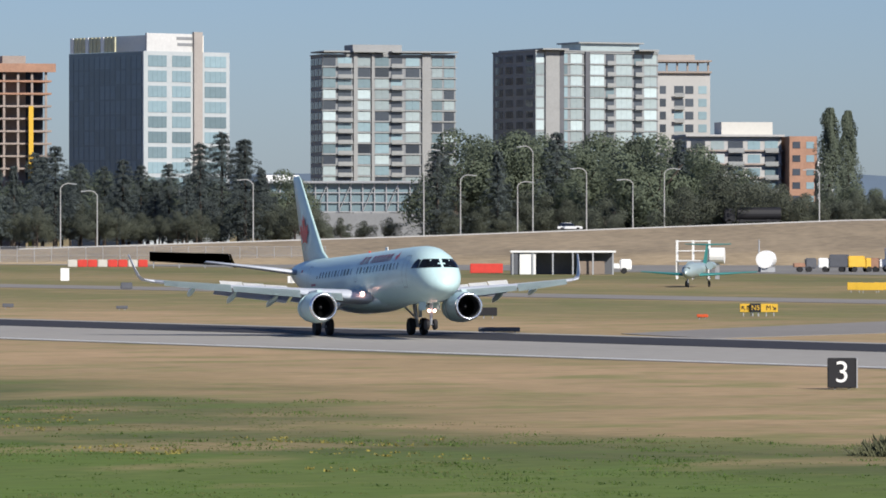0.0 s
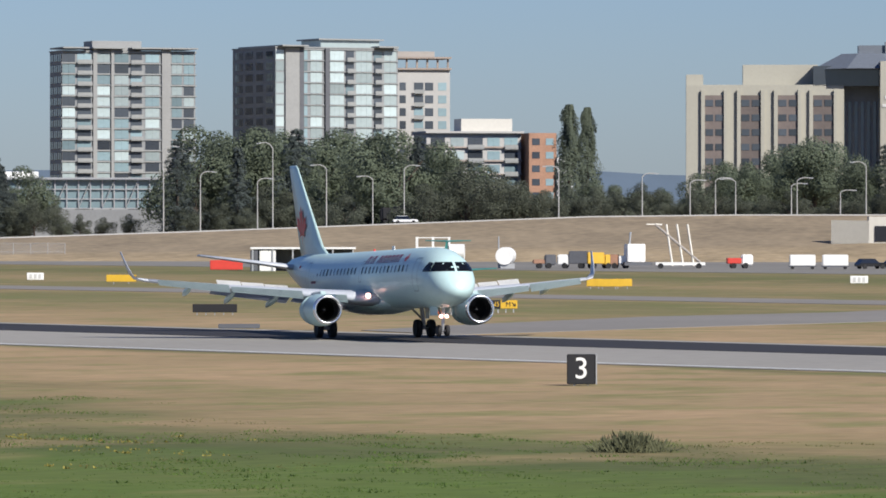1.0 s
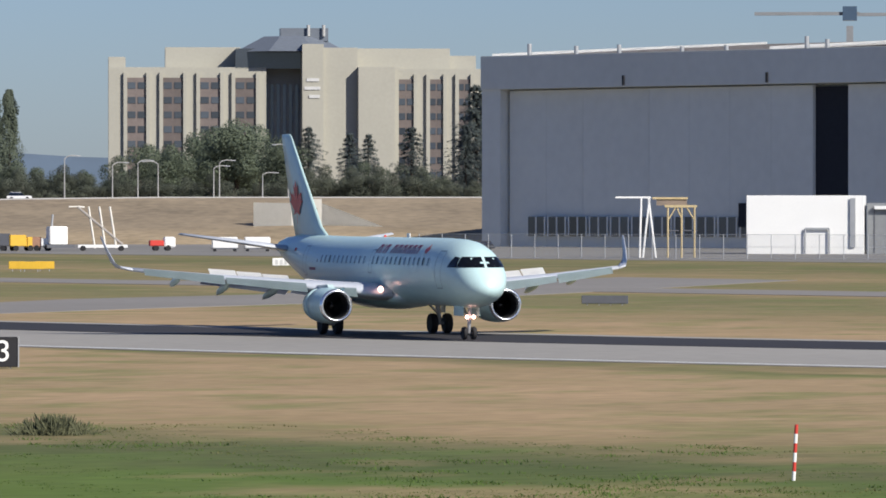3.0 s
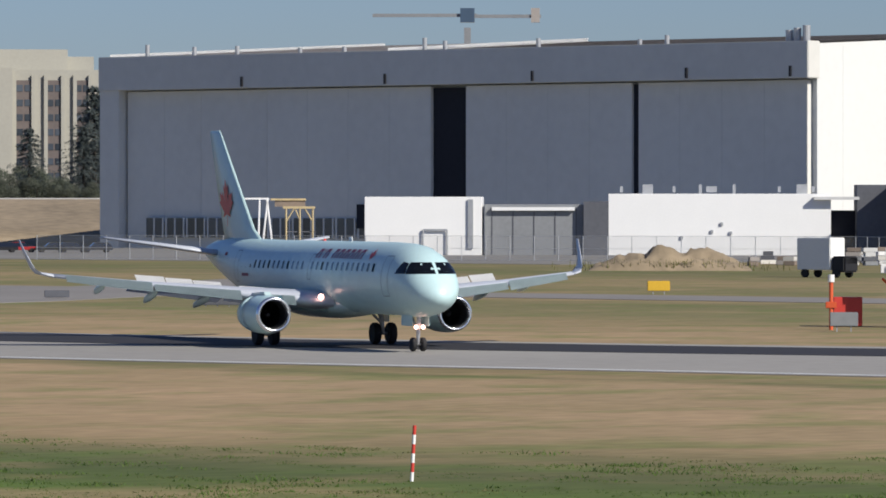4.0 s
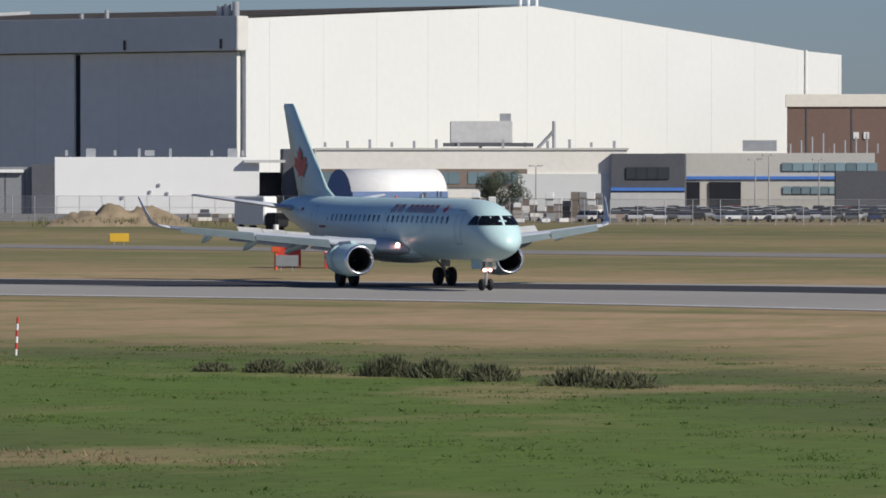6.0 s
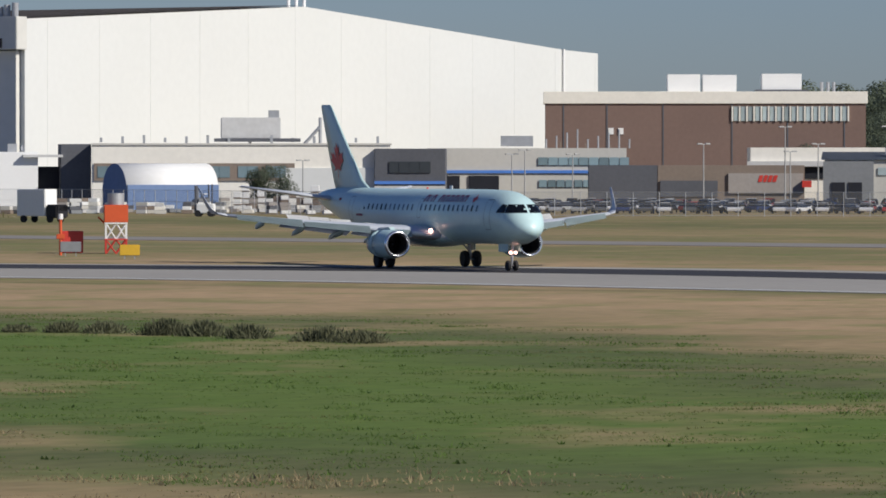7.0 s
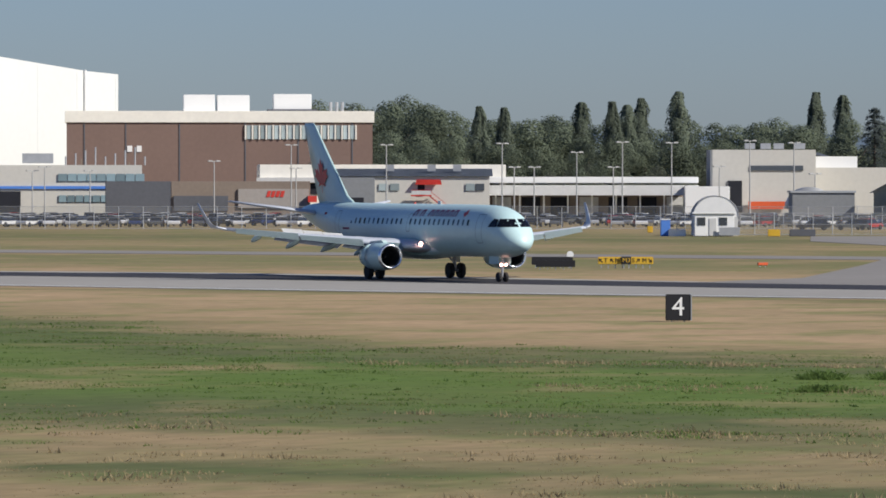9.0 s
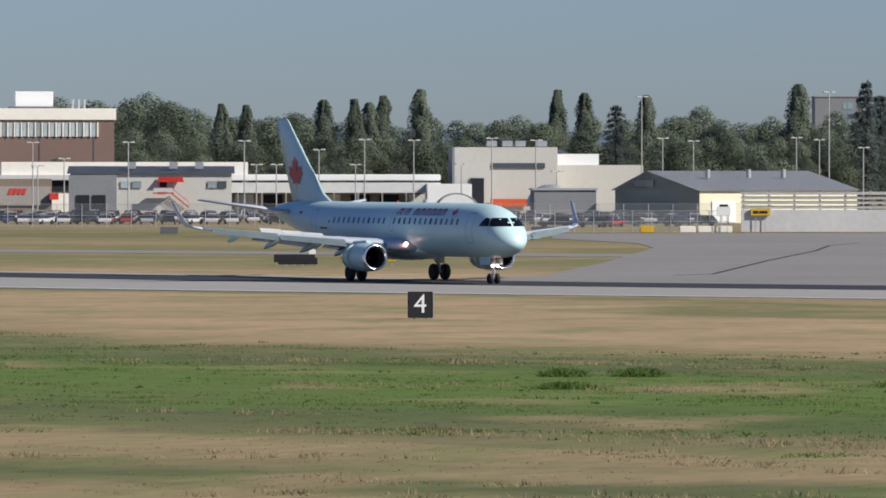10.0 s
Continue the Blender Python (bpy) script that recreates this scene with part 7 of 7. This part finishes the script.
def yard_goods():
    """Stacked pallets and a forklift in the yard behind the fence."""
    rnd = random.Random(21)
    looks = ((M["tan"], "shrink-wrapped tan crates stacked on pallets"), (M["white"], "white boxes stacked on pallets"), (M["greyw"], "grey crates stacked on pallets"), (M["brownw"], "brown cartons stacked on pallets"))
    for i in range(17):
        s = -4.0 + i * 1.05
        look_m, label = looks[rnd.randrange(4)]
        back = rnd.uniform(-3, 6)
        t = thing("pallet_stack", label, "pallets", "pallet stacks in the yard", at=pose(213.3 + 0.946 * s + 0.326 * back, 621.6 - 0.326 * s + 0.946 * back, 0, 0, 0, -20 + rnd.uniform(-8, 8)))
        z = 0.0
        for k in range(rnd.choice((2, 3, 3, 4))):
            part("pallet", box(0, 0, z + 0.07, 1.1, 1.2, 0.14), M["brownw"], t)
            h = rnd.uniform(0.55, 0.95)
            part("crate", box(rnd.uniform(-0.05, 0.05), 0, z + 0.14 + h / 2, rnd.uniform(0.9, 1.1), 1.1, h, 0.03), look_m if rnd.random() < 0.75 else looks[rnd.randrange(4)][0], t)
            z += 0.14 + h
    t = thing("forklift", "white forklift parked in the yard", "forklift", at=pose(205.1, 624.4, 0, 0, 0, -60))
    part("chassis", box(0, 0, 0.9, 2.4, 1.3, 1.0, 0.1), M["white"], t)
    part("counterweight", box(-1.2, 0, 1.1, 0.7, 1.3, 1.2, 0.15), M["greyw"], t)
    part("roof", box(-0.1, 0, 2.4, 1.5, 1.2, 0.1), M["white"], t)
    for x in (-0.8, 0.6):
        for y in (-0.55, 0.55):
            part("post", box(x, y, 1.9, 0.08, 0.08, 1.1), M["dkgrey"], t)
    for y in (-0.35, 0.35):
        part("mast", box(1.35, y, 1.9, 0.15, 0.12, 3.6), M["dkgrey"], t)
        part("fork", box(2.0, y, 0.25, 1.2, 0.12, 0.08), M["dkgrey"], t)
    for x in (-0.9, 0.9):
        for y in (-0.6, 0.6):
            part("wheel", bm_cyl(bmesh.new(), (x, y - 0.12, 0.4), (x, y + 0.12, 0.4), 0.4), M["tyre"], t)



def tuft_field():
    """Grass tufts, shrubs and reeds in the near grass."""
    rnd = random.Random(77)

    def tufts(name, count, box_, size, material, label, keep=None):
        vs, fs = [], []
        k = 0
        while k < count:
            x, y = rnd.uniform(box_[0], box_[1]), rnd.uniform(box_[2], box_[3])
            if keep and not keep(x, y):
                continue
            k += 1
            s = size * rnd.uniform(0.5, 1.5)
            for _ in range(5):
                a = rnd.random() * 6.28
                ox, oy = rnd.gauss(0, s * 0.5), rnd.gauss(0, s * 0.5)
                dx, dy = math.cos(a) * s * 0.35, math.sin(a) * s * 0.35
                lx, ly = rnd.gauss(0, s * 0.4), rnd.gauss(0, s * 0.4)
                i = len(vs)
                vs += [(x + ox - dx, y + oy - dy, -0.02), (x + ox + dx, y + oy + dy, -0.02), (x + ox + lx, y + oy + ly, s * rnd.uniform(0.25, 0.55))]
                fs.append((i, i + 1, i + 2))
        ob = tagged(new(name, from_arrays(name, vs, fs, material)), label, "grass", kind="stuff")
        ob.matrix_basis = RUN
        return ob

    edge = ((-220, 124), (-180, 117), (-160, 105), (-104, 113), (-80, 119), (-52, 98), (-26, 78), (60, 75))

    def green_edge(x):
        for (x0, y0), (x1, y1) in zip(edge, edge[1:]):
            if x0 <= x <= x1:
                return y0 + (y1 - y0) * (x - x0) / (x1 - x0)
        return 75

    def lush(x, y):
        d = green_edge(x) - y
        return noise.noise((x * 0.12, y * 0.5, 9)) + 0.6 * noise.noise((x * 0.5, y * 1.5, 4)) > 0.05 and d > 6 * noise.noise((x * 0.3, y * 0.3, 5)) and (d < 66 or noise.noise((x * 0.06, y * 0.16, 0)) > 0.1)

    def dry(x, y):
        d = green_edge(x) - y
        return noise.noise((x * 0.12, y * 0.5, 2)) + 0.6 * noise.noise((x * 0.5, y * 1.5, 8)) > 0.05 and d > 62 + 12 * noise.noise((x * 0.1, y * 0.3, 7)) or (d > 0 and noise.noise((x * 0.05, y * 0.2, 7)) > 0.3)
    tufts("grass_tufts", 46000, (-180, 40, 10, 122), 0.05, M["turf"], "green grass tufts in the near field", lush)
    tufts("straw_tufts", 26000, (-60, 60, -40, 60), 0.05, M["straw"], "dry straw tufts in the near field", dry)
    def clumps(name, count, box_, material, label, keep, tall):
        vs, fs = [], []
        k = 0
        while k < count:
            x, y = rnd.uniform(box_[0], box_[1]), rnd.uniform(box_[2], box_[3])
            if not keep(x, y):
                continue
            k += 1
            rx, ry, h = rnd.uniform(0.25, 1.1), rnd.uniform(0.25, 1.1), tall * rnd.uniform(0.35, 1.0)
            for _ in range(int(10 + 22 * rx * ry)):
                q, a = math.sqrt(rnd.random()), rnd.random() * 6.283
                px, py = x + rx * q * math.cos(a), y + ry * q * math.sin(a)
                b, w, hh = rnd.random() * 6.283, rnd.uniform(0.015, 0.04), h * (1 - 0.6 * q * q) * rnd.uniform(0.6, 1.2)
                i = len(vs)
                vs += [(px - w * math.cos(b), py - w * math.sin(b), -0.02), (px + w * math.cos(b), py + w * math.sin(b), -0.02), (px + rnd.gauss(0, 0.08), py + rnd.gauss(0, 0.08), hh)]
                fs.append((i, i + 1, i + 2))
        ob = tagged(new(name, from_arrays(name, vs, fs, material)), label, "grass", kind="stuff")
        ob.matrix_basis = RUN

    def thick(x, y):
        return lush(x, y) and noise.noise((x * 0.09, y * 0.12, 31)) > -0.05

    def wan(x, y):
        return -4 < green_edge(x) - y < 62 and noise.noise((x * 0.08, y * 0.10, 53)) > 0.12

    def brittle(x, y):
        return dry(x, y) and noise.noise((x * 0.10, y * 0.12, 17)) > 0.0
    clumps("grass_clumps", 3600, (-190, 40, 0, 124), M["turf"], "uneven clumps of long green grass", thick, 0.13)
    clumps("olive_clumps", 1300, (-190, 40, 0, 124), M["faded"], "uneven clumps of fading olive grass", wan, 0.09)
    clumps("straw_clumps", 1700, (-70, 60, -40, 64), M["straw"], "uneven clumps of tall straw grass", brittle, 0.22)
    tufts("weed_clumps", 700, (-180, 40, 0, 100), 0.14, M["turf"], "low green weeds in the grass", lush)
    tufts("flower_patches", 300, (-190, -130, 84, 100), 0.13, M["gorse"], "yellow flowering weeds in the grass", lambda x, y: noise.noise((x * 0.12, y * 0.3, 3)) > 0.2)
    # dark reed clumps
    for x, y, w, h in ((13.2, 165.8, 1.6, 0.75), (31.3, 118.1, 1.0, 0.4), (32.8, 116.9, 1.0, 0.55), (34.1, 115.4, 1.3, 0.6), (35.6, 112.4, 1.5, 0.8), (36.6, 110.6, 1.3, 0.8), (37.3, 107.3, 1.3, 0.7), (38.9, 102.9, 1.7, 0.75), (39.6, 100.9, 1.6, 0.6), (46.3, 23.6, 1.3, 0.35), (48.6, 22.4, 1.4, 0.4), (41.0, 14, 1.6, 0.3), (52, 10, 2.4, 0.4), (58, 4, 2.4, 0.4)):
        vs, fs = [], []
        for _ in range(900):
            px, py = rnd.gauss(0, w * 0.30), rnd.gauss(0, w * 0.30)
            hh = 0.85 * h * rnd.uniform(0.4, 1.1) * math.exp(-(px * px + py * py) / (w * w * 0.6))
            a = rnd.random() * 6.28
            d = 0.02
            i = len(vs)
            lx, ly = rnd.gauss(0, 0.14), rnd.gauss(0, 0.14)
            vs += [(px - d * math.cos(a), py - d * math.sin(a), -0.03), (px + d * math.cos(a), py + d * math.sin(a), -0.03), (px + lx + d * math.cos(a), py + ly, hh * 0.8), (px + lx, py + ly, hh)]
            fs.append((i, i + 1, i + 2, i + 3))
        ob = tagged(new("reed_clump", from_arrays("reed_clump", vs, fs, M["reed"] if h > 0.5 or y > 30 else M["turf"])), "dark reedy shrub clump in the grass" if h > 0.5 or y > 30 else "low green weed clump in the grass", "shrub", kind="stuff")
        ob.matrix_basis = pose(x, y, 0)


car_park()
CAR_ON_BANK, TRUCK_ON_BANK = bank_traffic()
lamp_posts()
signs()
radio_tower()
small_jet()
apron_things()
dirt_mound()
fences()
yard_goods()
tuft_field()


# ---- what moves ----
def motions():
    walk(PLANE, [
        (0, pose(-4.41, 344.08, 0.05, 0, -2.30, -74.42)),
        (0.5, pose(3.48, 335.55, 0.05, 0, -2.16, -75.29)),
        (1, pose(11.11, 326.48, 0.05, 0, -1.37, -76.19)),
        (1.5, pose(18.66, 317.77, 0.05, 0, -0.98, -77.09)),
        (2, pose(26.11, 309.06, 0.05, 0, -0.20, -78.05)),
        (3.5, pose(46.72, 278.43, 0.05, 0, -0.04, -81.85)),
        (4, pose(52.67, 267.04, 0.05, 0, -0.03, -83.13)),
        (4.5, pose(57.40, 255.52, 0.05, 0, 0.23, -84.26)),
        (5, pose(63.14, 247.69, 0.05, 0, 0.02, -85.27)),
        (5.5, pose(69.83, 244.40, 0.05, 0, 0.01, -86.21)),
        (7, pose(93.91, 239.44, 0.05, 0, -0.04, -88.45)),
        (7.5, pose(99.39, 232.15, 0.05, 0, -0.12, -89.15)),
        (8, pose(104.71, 221.53, 0.05, 0, 0.11, -89.81)),
        (8.5, pose(109.38, 210.39, 0.05, 0, 0.01, -90.38)),
        (9, pose(113.26, 199.72, 0.05, 0, 0.05, -90.94)),
        (9.5, pose(117.01, 189.31, 0.05, 0, 0.02, -91.49)),
        (10, pose(120.75, 179.20, 0.05, 0, -0.01, -92.03)),
    ])
    walk(CAR_ON_BANK, [(0, pose(22.6, 1006, 5.6)), (5, pose(107.6, 1000, 7.7)), (10, pose(192.6, 990, 7.7))])
    walk(TRUCK_ON_BANK, [(0, pose(55, 1012, 6.7, 0, 0, 180)), (10, pose(-95, 1012, 2.2, 0, 0, 180))])


motions()
